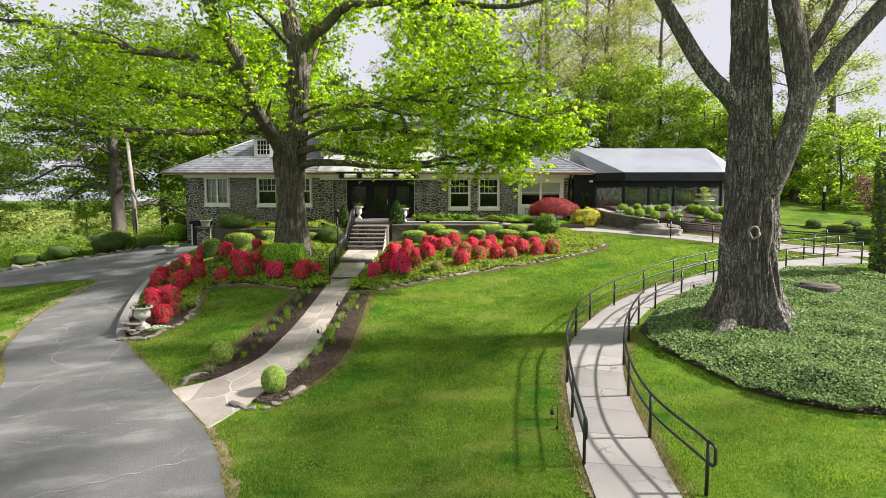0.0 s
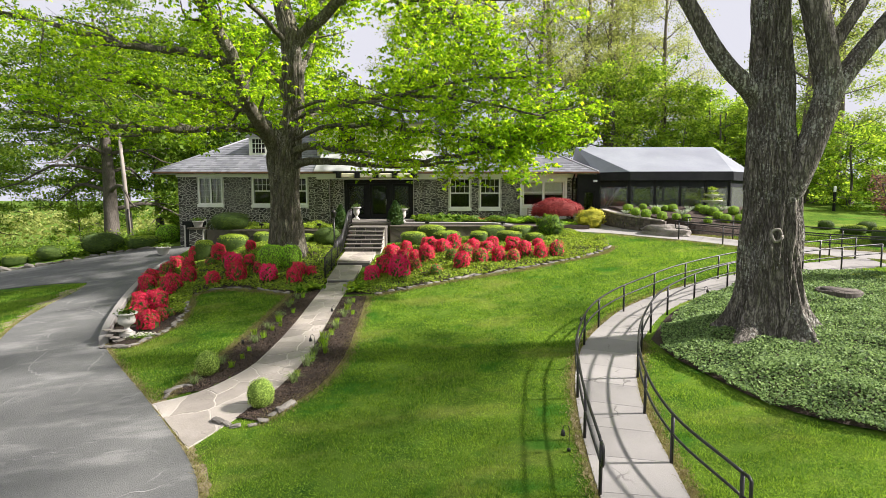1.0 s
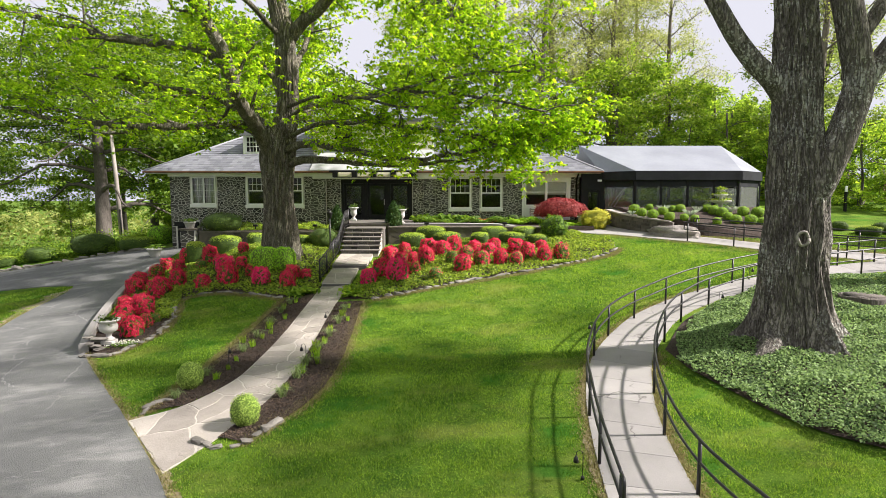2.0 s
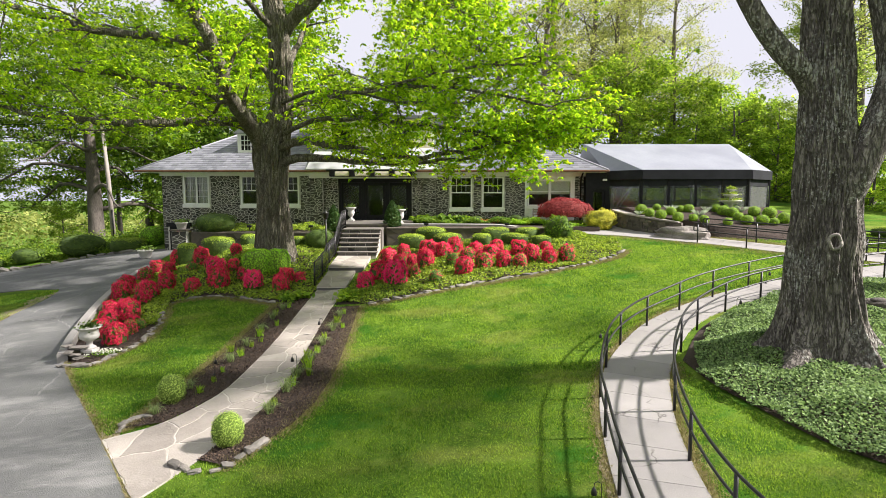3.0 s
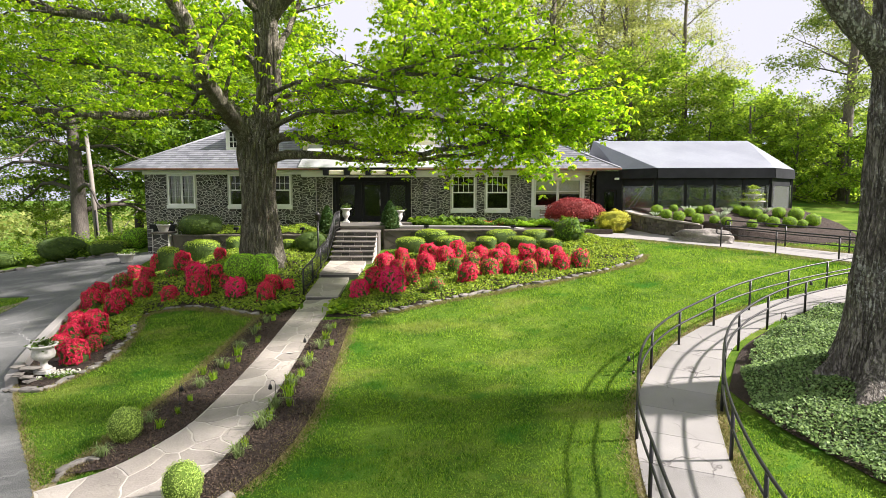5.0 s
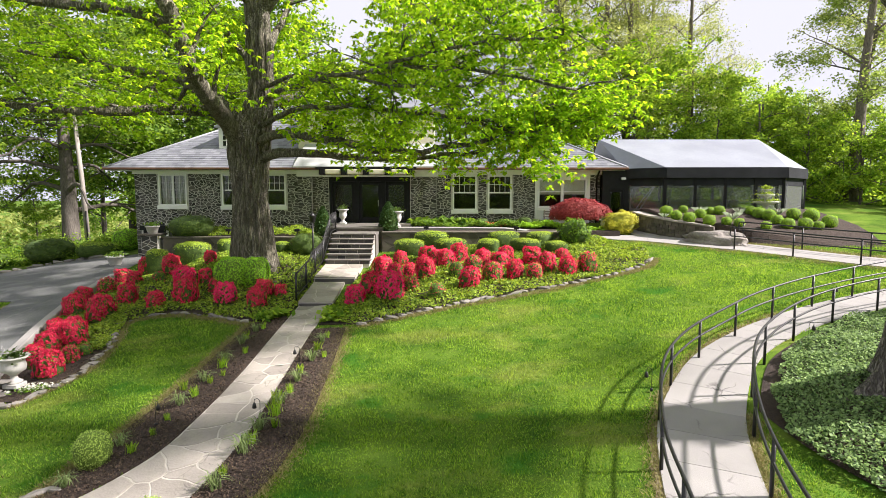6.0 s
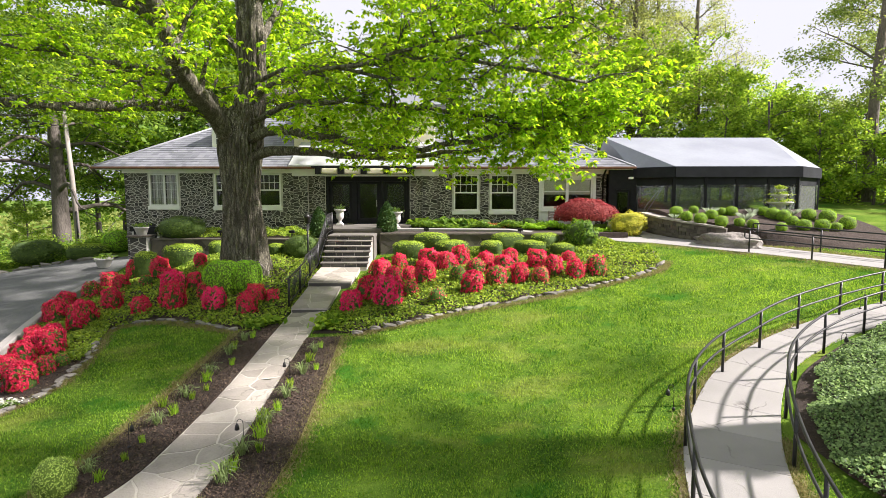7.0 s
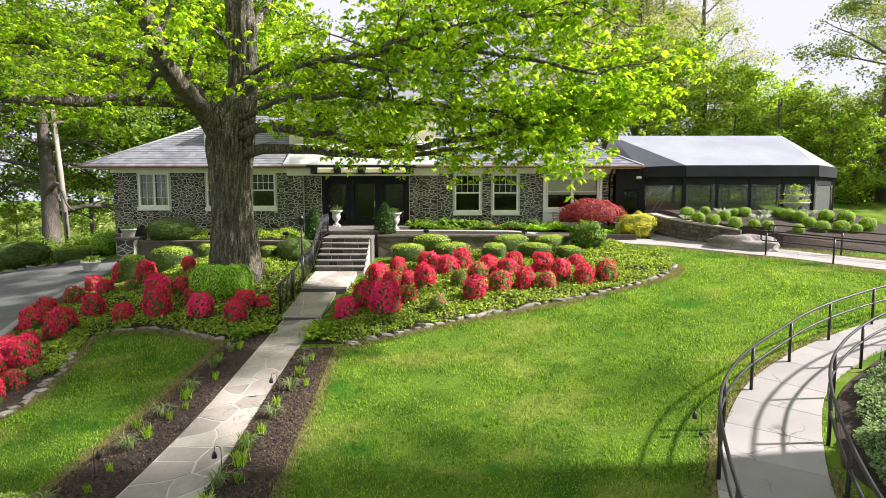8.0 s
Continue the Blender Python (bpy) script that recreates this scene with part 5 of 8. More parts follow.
OAK_LIMBS = [
    (T((-0.3, -0.2, 4.9), (-0.45, -1.6, 5.9), (-0.5, -3.6, 6.9), (-0.6, -5.0, 8.5), (-1.8, -6.2, 11.0)), 0.36, 0.19),
    (T((-0.4, -0.2, 5.3), (-1.1, -1.4, 6.1), (-2.4, -2.2, 6.0), (-4.3, -3.4, 5.8), (-7.0, -4.0, 5.95), (-9.5, -4.4, 6.4)), 0.27, 0.06),
    (T((-0.55, -4.6, 8.0), (-2.0, -4.4, 8.7), (-5.1, -4.0, 9.1), (-9.1, -4.0, 10.2), (-12.0, -4.0, 10.6)), 0.2, 0.06),
    (T((0.4, -0.3, 5.0), (1.6, -1.2, 5.3), (3.4, -2.0, 5.0), (5.4, -2.9, 4.55), (7.2, -3.5, 4.5), (9.2, -4.0, 4.8), (11.0, -4.5, 5.8)), 0.2, 0.05),
    (T((0.5, -0.3, 4.4), (1.4, -0.6, 4.6), (2.8, -1.0, 4.5), (4.4, -1.5, 4.35), (7.1, -2.0, 4.35), (9.3, -2.5, 4.6)), 0.21, 0.05),
    (T((0.4, 0, 6.2), (1.5, -1.0, 6.9), (3.9, -2.5, 7.1), (6.5, -4.4, 7.0), (9.0, -5.6, 6.6), (11.5, -6.0, 6.0)), 0.1, 0.04),
    (T((0.5, 0, 6.6), (2.2, -2.6, 6.7), (5.2, -4.8, 6.8), (8.6, -6.0, 7.3), (11.0, -6.4, 7.4)), 0.08, 0.04),
    (T((0.45, -0.2, 5.6), (2.2, -1.8, 6.0), (4.4, -3.0, 6.0), (6.6, -3.6, 5.7), (9.0, -4.2, 5.4), (11.0, -4.6, 5.0)), 0.12, 0.04),
    (T((8.4, -4.0, 5.5), (9.8, -4.4, 5.0), (10.8, -4.8, 5.0), (11.3, -5.0, 5.2)), 0.06, 0.02),
    (T((0.45, -0.2, 7.0), (2.4, -2.2, 7.2), (4.2, -3.6, 6.9), (6.2, -4.6, 6.4), (8.6, -5.6, 6.2)), 0.09, 0.03),
    (T((0.55, 0, 10.0), (1.2, 0.0, 10.8), (2.6, -0.5, 11.8), (4.3, -1.0, 12.1), (7.3, -2.0, 11.8), (10.1, -3.0, 11.3), (12.1, -4.0, 11.3)), 0.32, 0.08),
    (T((8.1, -2.2, 11.7), (8.7, -2.6, 10.4), (9.4, -3.0, 9.3), (10.3, -3.5, 8.4)), 0.09, 0.03),
    (T((6.6, -1.8, 11.8), (8.0, -3.2, 10.6), (8.8, -4.4, 9.2), (9.2, -5.2, 7.6)), 0.09, 0.03),
    (T((5.2, -1.3, 12.0), (6.6, -1.7, 10.8), (7.1, -2.0, 9.6), (7.4, -2.6, 8.6)), 0.08, 0.03),
    (T((0.3, 0.0, 10.2), (-0.8, -3.2, 11.4), (-1.6, -6.4, 11.6), (-3.4, -9.0, 12.0)), 0.14, 0.05),
    (T((-0.2, 0.2, 6.0), (-3.0, 0.5, 7.6), (-6.0, 0.8, 8.2), (-9.5, 0.6, 8.8)), 0.25, 0.06),
    (T((0.6, 0.2, 10), (1.4, 2.0, 12.6), (3.0, 3.0, 15.0)), 0.22, 0.06),
    (T((0.3, 0.4, 6), (0.0, 2.6, 7.8), (-1.0, 5.0, 9.5)), 0.22, 0.06),
    (T((0.4, 0.3, 6.4), (1.8, 2.6, 7.5), (4.2, 4.6, 8.6), (7.0, 5.6, 9.2)), 0.2, 0.05),
    (T((0.2, 0.4, 7.4), (-1.2, 2.6, 9.4), (-3.2, 4.2, 10.8), (-5.6, 5.0, 11.4)), 0.2, 0.05),
    (T((0.5, 0.3, 8.4), (1.0, 2.4, 10.8), (1.6, 3.8, 13.4), (2.4, 4.6, 15.2)), 0.18, 0.05),
]
LOW = OAK_LIMBS[3:5]


def oak_gaps(q, chance):
    """The open side of the crown before the stem and the window of sky beside it."""
    u = q[0] + 0.32 * min(q[1], 0)
    stem = abs(u - 0.4) < 0.95 and 4.2 < q[2] < 10.6 and q[1] < 1.0
    w = q[0] + 0.15 * q[1]
    window = 2.5 < w < 4.7 and 8.8 < q[2] - 0.28 * q[1] < 11.3
    left = u < -2.0 and q[1] < 0 and chance < 0.3
    g = q + np.array((LX, LY, LZ)) - SUNWAY * (q[2] + LZ - 1.5) / SUNWAY[2]
    if -14.5 < g[0] < -5.5 and 22.5 < g[1] < 29 and chance < 0.4:
        return True
    if -8.9 < g[0] < -6.4 and 26.6 < g[1] < 28.6 and chance < 0.95:
        return True
    return (stem and chance < 0.9) or (window and chance < 0.94) or left


rows, lv = grow([q for q in OAK_LIMBS if q not in LOW], 11, subs=12, twigs=6, leaf_n=9, leaf_size=0.19, leaf_r=0.33, sub_len=2.3, start=0.25, sprays=6, gaps=oak_gaps)
UPPER = [(T((-0.1, 0.2, 12.2 + 0.7 * k), (2.2 * math.cos(a), 2.2 * math.sin(a), 14.5 + 0.6 * k), (5 * math.cos(a), 5 * math.sin(a), 16.2 + 0.4 * k), (8 * math.cos(a), 8 * math.sin(a), 16.6 + 0.3 * k)), 0.2, 0.05) for k, a in enumerate((1.9, 3.1, 4.2, 5.2, 2.5, 3.7, 4.7))]
rows3, lv3 = grow(UPPER, 15, subs=10, twigs=6, leaf_n=8, leaf_size=0.26, leaf_r=0.45, sub_len=2.6, start=0.3, sprays=3, gaps=oak_gaps)
rows2, lv2 = grow(LOW, 13, subs=11, twigs=6, leaf_n=8, leaf_size=0.18, leaf_r=0.29, sub_len=1.5, start=0.36, lift=0.75, sprays=5)
for own in rows + rows2 + rows3:
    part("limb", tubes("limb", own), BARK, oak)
part("crown", lv, OAKLEAF, oak, "sunlit yellow-green young leaves")
part("crown", lv2, OAKLEAF, oak)
part("crown", lv3, OAKLEAF, oak)

# the great tree in the ivy
RXT, RYT, RZT = 8.65, 15.95, 0.45
big = thing("shade_tree", (RXT, RYT, RZT), 0, "massive old tree with furrowed grey bark above ivy", "tree")
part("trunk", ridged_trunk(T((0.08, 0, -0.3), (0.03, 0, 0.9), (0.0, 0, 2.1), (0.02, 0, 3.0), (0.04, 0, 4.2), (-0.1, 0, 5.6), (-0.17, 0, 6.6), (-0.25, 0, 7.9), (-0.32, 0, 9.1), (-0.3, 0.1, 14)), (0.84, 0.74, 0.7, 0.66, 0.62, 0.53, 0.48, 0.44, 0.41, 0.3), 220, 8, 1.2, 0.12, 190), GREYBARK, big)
ring = tubes("knot", [([(0.13 * math.cos(a), 0.03 * math.sin(3 * a), 0.16 * math.sin(a)) for a in np.linspace(0, 2 * math.pi, 17)], 0.035, 8)])
ob = part("knot", ring, PALEWOOD, big, "pale healed branch scar")
ob.location = (-0.3, -0.82, 2.78)
BIG_LIMBS = [
    (T((-0.15, 0, 5.5), (-0.47, 0, 6.15), (-0.88, -0.1, 6.58), (-1.25, -0.1, 6.91), (-1.72, -0.1, 7.48), (-2.22, -0.1, 8.27), (-2.72, -0.1, 9.04), (-3.4, -0.1, 10.1), (-3.9, -0.2, 11.2)), 0.32, 0.14),
    (T((0.02, -0.1, 3.2), (0.24, -0.36, 3.9), (0.46, -0.5, 4.64), (0.78, -0.55, 5.65), (0.95, -0.55, 6.39), (0.83, -0.55, 6.95), (0.67, -0.55, 7.66), (0.48, -0.5, 8.54), (0.32, -0.45, 9.3), (0.3, -0.3, 11.5)), 0.36, 0.29),
    (T((0.84, -0.5, 5.5), (1.05, -0.45, 6.2), (1.3, -0.4, 6.6), (1.81, -0.3, 7.24), (2.37, -0.3, 7.95), (3.07, -0.3, 8.76), (4.18, -0.3, 9.99), (5.5, -0.5, 11.3)), 0.27, 0.2),
    (T((0.88, -0.35, 6.5), (0.98, -0.2, 7.0), (1.14, -0.1, 7.38), (1.59, -0.1, 8.08), (2.11, 0.0, 8.89), (2.82, 0.2, 10.07), (3.5, 0.6, 11.4)), 0.19, 0.15),
]
# out of view; the last two are added to shade the left lawn
CROWN_LIMBS = [(T((0.3, 0.1, 10.5), (math.cos(a) * 3.5, math.sin(a) * 3.5, 13.2), (math.cos(a + 0.22) * 6.5, math.sin(a + 0.22) * 6.5, 14.6 + (k % 3)), (math.cos(a - 0.12) * 10, math.sin(a - 0.12) * 10, 14.0 + (k % 3)), (math.cos(a) * 14.5, math.sin(a) * 14.5, 13.6 + (k % 3))), 0.11, 0.03) for k, a in enumerate(list(np.linspace(-2.6, 0.05, 9)) + [-0.45, -0.75])] + [(T((0.35, 0.1, 11), (2, -2, 14), (4, -4, 16.5)), 0.3, 0.08), (T((0.35, 0.1, 11.5), (-2, 1, 14.5), (-4, 2, 17)), 0.3, 0.08), (T((4.6, -0.4, 9.2), (7, -1, 11.5), (9, -2, 13)), 0.2, 0.05), (T((-3.2, -0.2, 10.6), (-5, 0.5, 13.5), (-6.5, 1.5, 15)), 0.14, 0.05), (T((1.4, 0.3, 11), (2.5, 3, 14), (4, 5, 16)), 0.2, 0.05), (T((0.35, 0.1, 11), (-0.5, 1.5, 13), (-1, 3.2, 14), (-1.2, 5.2, 14.2)), 0.12, 0.04), (T((0.4, 0.2, 11), (1.2, 2, 13.2), (2, 3.8, 14.2), (2.4, 5.4, 14.2)), 0.12, 0.04)]


def crown_gaps(q, chance):
    """Openings in the crown: sun reaches the path's foot, and flecks of it the lawn."""
    w = q + np.array((RXT, RYT, RZT))
    g = w - SUNWAY * w[2] / SUNWAY[2]
    open_path = -7.6 < g[0] < -3.1 and 11.5 < g[1] < 18.0
    fleck = noise.noise(Vector((g[0] * 0.28, g[1] * 0.42, 3.0))) + (0.5 if g[0] > -4 else 1.1) * noise.noise(Vector((g[0] * 0.9, g[1] * 1.1, 8.0)))
    if open_path:
        return chance < 0.93
    if -5 < g[0] < 3.2 and 7.5 < g[1] < 18.2:
        return chance < 0.3
    if -10 < g[0] < -4.6 and 18.3 < g[1] < 23:
        return chance < 0.3
    return fleck > 0.02 and chance < 0.9


rows, lv = grow(CROWN_LIMBS, 21, subs=7, twigs=5, leaf_n=22, leaf_size=0.26, start=0.5, gaps=crown_gaps)
for own in [[(curve_pts(p, 24), a + (b - a) * np.linspace(0, 1, 24) ** 0.5, 20)] for p, a, b in BIG_LIMBS] + rows:
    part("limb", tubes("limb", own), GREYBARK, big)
part("crown", lv, OAKLEAF, big)


def forest_tree(seed, height, spread, leafmaterial, bark, leaf_n=20, leaf_size=0.3, low=0.25, lean=0.0, bole=0.28, name="tree", label="", limbs=12, subs=6, rise=0.36, leaf_r=0.065, flat=0.6, gaps=None):
    """A woodland tree with a tapering stem and limbs all round."""
    rng = np.random.default_rng(seed)
    tree = thing(name, (0, 0, 0), 0, label, "tree", "trees round the house")
    top = np.array((lean, 0, height))
    stem = [np.array((0, 0, -0.6)), np.array((lean * 0.1, 0.1, height * 0.3)), np.array((lean * 0.5, -0.1, height * 0.65)), top]
    S = curve_pts(stem, 14)
    R = np.linspace(bole, 0.05, 14)
    L = []
    for k in range(limbs):
        f = low + (0.95 - low) * (k + rng.uniform(0, 0.8)) / limbs
        o = S[min(int(f * 13), 13)]
        a = k * 2.4 + rng.uniform(-0.4, 0.4)
        ln = spread * (1.15 - 0.75 * f) * rng.uniform(0.7, 1.15)
        d = np.array((math.cos(a), math.sin(a), 0))
        L.append(([o, o + d * ln * 0.4 + (0, 0, 0.45 * max(rise, 0.14) * ln), o + d * ln * 0.75 + (0, 0, 0.8 * rise * ln), o + d * ln + (0, 0, rise * ln)], bole * 0.4 * (1.1 - f), 0.03))
    rows, lv = grow(L, seed + 5, subs=subs, twigs=4, sub_len=spread * 0.42, twig_len=spread * 0.2, leaf_n=leaf_n, leaf_r=spread * leaf_r, leaf_size=leaf_size, start=0.3, sides=(6, 4, 0), flat=flat, gaps=gaps)
    part("trunk", tubes("trunk", [(S, R, 14)]), bark, tree, smooth=True)
    tagged(part("branchwork", tubes("branchwork", [r for own in rows for r in own]), bark, tree), kind="stuff")
    part("crown", lv, leafmaterial, tree)
    return tree


WOODBARK = mat("grey_brown_bark", (0.07, 0.058, 0.048), (0.24, 0.205, 0.17), 2.5, 0.9, 0.9, 18, 0.5, stretch=(1, 1, 0.3), dist=0.05)
GREEN_TREE = forest_tree(31, 14, 6.2, MAPLELEAF, DARKBARK, 26, 0.29, 0.14, limbs=15, rise=0.2, leaf_r=0.055, name="broadleaf_tree", label="leafy spring maple with a dense bright green crown")
TALL_TREE = forest_tree(32, 23, 5.0, PALELEAF, WOODBARK, 17, 0.17, 0.25, 0.8, 0.42, limbs=17, rise=0.75, leaf_r=0.075, name="tall_tree", label="tall bare-limbed tree just coming into pale leaf")
DARK_TREE = forest_tree(33, 14, 5.5, DARKLEAF, DARKBARK, 25, 0.3, 0.2, rise=0.25, name="broadleaf_tree", label="deep green broadleaf tree beyond the driveway")
BARE_TREE = forest_tree(36, 24, 4.5, PALELEAF, WOODBARK, 9, 0.17, 0.4, 0.9, 0.4, limbs=12, rise=0.6, name="tall_tree", label="tall clear-stemmed tree with thin young foliage")
OLD_TREE = forest_tree(34, 19, 9.5, BEECHLEAF, DARKBARK, 50, 0.24, 0.22, -0.6, 0.62, limbs=24, subs=7, rise=-0.14, leaf_r=0.06, flat=0.22, gaps=lambda q, chance: -1.5 < q[0] < 6 and q[1] < -0.5 and q[2] < 8.5 and chance < 0.92, name="broadleaf_tree", label="old tree with stout drooping limbs beside the driveway")


def put(tree, x, y, rz, s=1.0, z=None):
    t = copy_thing(tree, pose(x, y, gz(x, y) if z is None else z, 0, 0, rz))
    t.scale = (s, s, s)
    return t


BARE_TREE.matrix_basis = pose(27.3, 44, gz(27.3, 44), 0, 0, 20)
put(BARE_TREE, 31.6, 47, 230, 1.05)
OLD_TREE.matrix_basis = pose(-27.3, 47.6, gz(-27.3, 47.6), 0, 0, 20)
put(OLD_TREE, -48, 57, 150, 0.8)
GREEN_TREE.matrix_basis = pose(14.8, 51, gz(14.8, 51), 0, 0, 0)
GREEN_TREE.scale = (0.9, 0.9, 0.9)
DARK_TREE.matrix_basis = pose(-23, 58, gz(-23, 58), 0, 0, 0)
DARK_TREE.scale = (1.5, 1.5, 1.5)
TALL_TREE.matrix_basis = pose(8.0, 50, gz(8.0, 50), 0, 0, 0)
for x, y, rz, s in ((20.0, 53, 60, 0.82), (25, 55, 130, 0.75), (10.5, 60, 250, 0.7), (29, 58, 20, 0.75), (33, 57, 300, 0.6), (-2, 62, 90, 0.9), (30, 50, 10, 0.4), (25.5, 48, 170, 0.45), (36, 52, 45, 0.55)):
    put(GREEN_TREE, x, y, rz, s)
for x, y, rz, s in ((12.6, 53, 20, 1.05), (17.2, 57, 150, 1.05), (21.0, 56, 260, 0.95), (5.0, 55, 110, 1.0), (-4, 58, 15, 0.9), (10.4, 56, 200, 1.1), (15.0, 54, 300, 1.0), (19.2, 60, 80, 1.05), (1, 60, 45, 1.0)):
    put(TALL_TREE, x, y, rz, s)
for x, y, rz, s in ((-16, 60, 111, 1.5), (-20, 54, 70, 1.0), (-29.5, 60, 50, 1.55), (-37, 68, 130, 1.1)):
    put(DARK_TREE, x, y, rz, s)
# woods far down the valley
rngf = np.random.default_rng(44)
FARW = curve_pts([(-260, 110), (-200, 180), (-140, 230), (-80, 260), (0, 270), (90, 250), (170, 200), (220, 140)], 600)
k = rngf.integers(0, 600, 32000)
q = FARW[k] + rngf.normal(size=(32000, 2)) * 7
top = np.array([13 + 6 * noise.noise(Vector((i * 0.11, 2, 0))) + 4 * noise.noise(Vector((i * 0.5, 6, 0))) for i in range(600)])[k]
z = ground_z(q[:, 0], q[:, 1]) + top * rngf.uniform(0, 1, 32000) ** 0.6
tagged(part("far_woods", array_mesh("far_woods", scatter_leaves(np.c_[q, z], 1.7, 45), 4), PALELEAF), "pale spring woods far down the valley", "woods", kind="stuff")

# undergrowth at the wood's edge
EDGE = curve_pts([(-20, 59), (-4, 64), (14, 62), (26, 56), (36, 48), (46, 34), (54, 20)], 400)
rngu = np.random.default_rng(41)
i = rngu.integers(0, 400, 40000)
q = EDGE[i] + rngu.normal(size=(40000, 2)) * 2.2
tall = np.array([2.4 + 2.6 * noise.noise(Vector((k * 0.09, 5, 0))) + 1.2 * noise.noise(Vector((k * 0.4, 9, 0))) for k in range(400)])[i]
z = ground_z(q[:, 0], q[:, 1]) + np.clip(tall, 0.6, 6) * rngu.uniform(0, 1, 40000) ** 0.7 * np.exp(-np.linalg.norm(q - EDGE[i], axis=1) / 5)
tagged(part("undergrowth", array_mesh("undergrowth", scatter_leaves(np.c_[q, z], 0.42, 42), 4), MAPLELEAF), "dense green undergrowth along the wood's edge", "undergrowth", kind="stuff")
q = np.stack([rngu.uniform(-48, -17.5, 26000), rngu.uniform(0, 1, 26000) ** 1.5 * 9 + 38.3], 1)
q = q[q[:, 0] < -18.5 - 0.35 * (q[:, 1] - 38)]
hump = np.array([np.clip(0.35 + 1.1 * noise.noise(Vector((x * 0.45, y * 0.45, 2))), 0.08, 1.3) for x, y in q])
z = ground_z(q[:, 0], q[:, 1]) + hump * rngu.uniform(0.1, 1, len(q))
tagged(part("undergrowth", array_mesh("undergrowth", scatter_leaves(np.c_[q, z], 0.16, 43), 4), BEECHLEAF), "low leafy undergrowth beyond the driveway's arm", "undergrowth", kind="stuff")
# unseen trees behind the camera, added to darken window reflections and sky fill
BACK = curve_pts([(-60, 14), (-46, -14), (-24, -34), (0, -42), (26, -38), (48, -22), (58, 0)], 400)
k = rngu.integers(0, 400, 26000)
q = BACK[k] + rngu.normal(size=(26000, 2)) * 2.5
top = np.array([10 + 5 * noise.noise(Vector((i * 0.1, 12, 0))) + 3 * noise.noise(Vector((i * 0.5, 15, 0))) for i in range(400)])[k]
z = ground_z(q[:, 0], q[:, 1]) + top * rngu.uniform(0, 1, 26000) ** 0.8
tagged(part("tree_belt", array_mesh("tree_belt", scatter_leaves(np.c_[q, z], 0.9, 46), 4), DARKLEAF), "unseen green tree belt added to darken the window reflections", "trees", kind="stuff")
SAPLING = forest_tree(38, 5.5, 2.8, MAPLELEAF, DARKBARK, 17, 0.2, 0.02, 0.2, 0.09, name="sapling", label="leafy young tree at the wood's edge", limbs=11, subs=4)
SAPLING.matrix_basis = pose(-24, 54, gz(-24, 54), 0, 0, 0)
for k, (x, y, s) in enumerate(((-21, 55.5, 1.1), (-18, 57, 0.9), (-25.5, 57, 1.1), (-31.5, 50, 0.7), (-38, 47, 0.6), (19.2, 47, 1.1), (21.6, 46, 1.2), (24, 44, 1.0), (26.4, 42.4, 0.95), (28.6, 41, 1.05), (30.4, 38.4, 0.9), (23.4, 49, 1.3), (28.2, 47, 1.2), (33, 43, 1.1), (35, 38, 1.0))):
    put(SAPLING, x, y, k * 67, s)
SPARSE_TREE = forest_tree(37, 17, 4.3, SPARSELEAF, DARKBARK, 34, 0.17, 0.22, -2.8, 0.24, name="sparse_tree", label="slender tree with thin budding branches beyond the marquee", limbs=14)
SPARSE_TREE.matrix_basis = pose(28.1, 46.0, gz(28.1, 46.0), 0, 0, 180)
SPARSE_TREE.scale = (1.15, 1.15, 1.15)

# ---- shrubs ----


def shrub(name, rx, ry, rz, leaf, n, size, seed, label, category="shrub", power=2.0, low=-0.5, group="", flower=None, flower_n=0, flower_size=0.06, lump=0.12, slim=0.6, core=None, top=None):
    """A shrub about the origin: a solid dark core standing for the shaded inside, leaves on the skin, and blossoms
    where it has them.
    """
    s = thing(name, (0, 0, 0), 0, label, category, group)
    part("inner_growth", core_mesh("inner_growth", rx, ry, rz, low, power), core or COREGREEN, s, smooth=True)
    p, d = blob_points(n, rx, ry, rz, seed, power, low, lump)
    part("foliage", array_mesh("foliage", scatter_leaves(p, size, seed, 0.2, slim, facing=d), 4), leaf, s)
    # lime shoots over darker sides; the sunlit top is put into these colours
    if top:
        p, d = blob_points(n * 2, rx * 1.02, ry * 1.02, rz * 1.03, seed + 7, power, low, lump)
        new_growth = d[:, 2] > 0.64 + 0.1 * np.random.default_rng(seed).normal(size=len(d))
        tagged(part("new_growth", array_mesh("new_growth", scatter_leaves(p[new_growth], size * 1.1, seed + 8, 0.2, slim, facing=d[new_growth]), 4), top, s, "lime-green shoots on top, coloured as if sunlit"), kind="stuff")
    if flower:
        p, d = blob_points(flower_n, rx * 1.03, ry * 1.03, rz * 1.04, seed + 1, power, low * 0.55, lump)
        p[:, 2] += rz * (low * 0.55 - low) * -0.0 + rz * (-low * 0.98) * 0.45
        lumpy = 1 + 0.1 * np.array([noise.noise(Vector(q * 4.0) + Vector((seed, 2, 0))) for q in d])[:, None]
        p = (p - (0, 0, rz * 0.5)) * lumpy + (0, 0, rz * 0.5)
        keep = np.array([noise.noise(Vector(q * 3.1) + Vector((seed * 3.3, 0, 0))) for q in d]) > -0.32 - 0.25 * d[:, 2]
        part("blossoms", array_mesh("blossoms", scatter_leaves(p[keep], flower_size, seed + 2, 0.2, 0.85, facing=d[keep]), 4), flower, s)
    return s


FIRST = set()


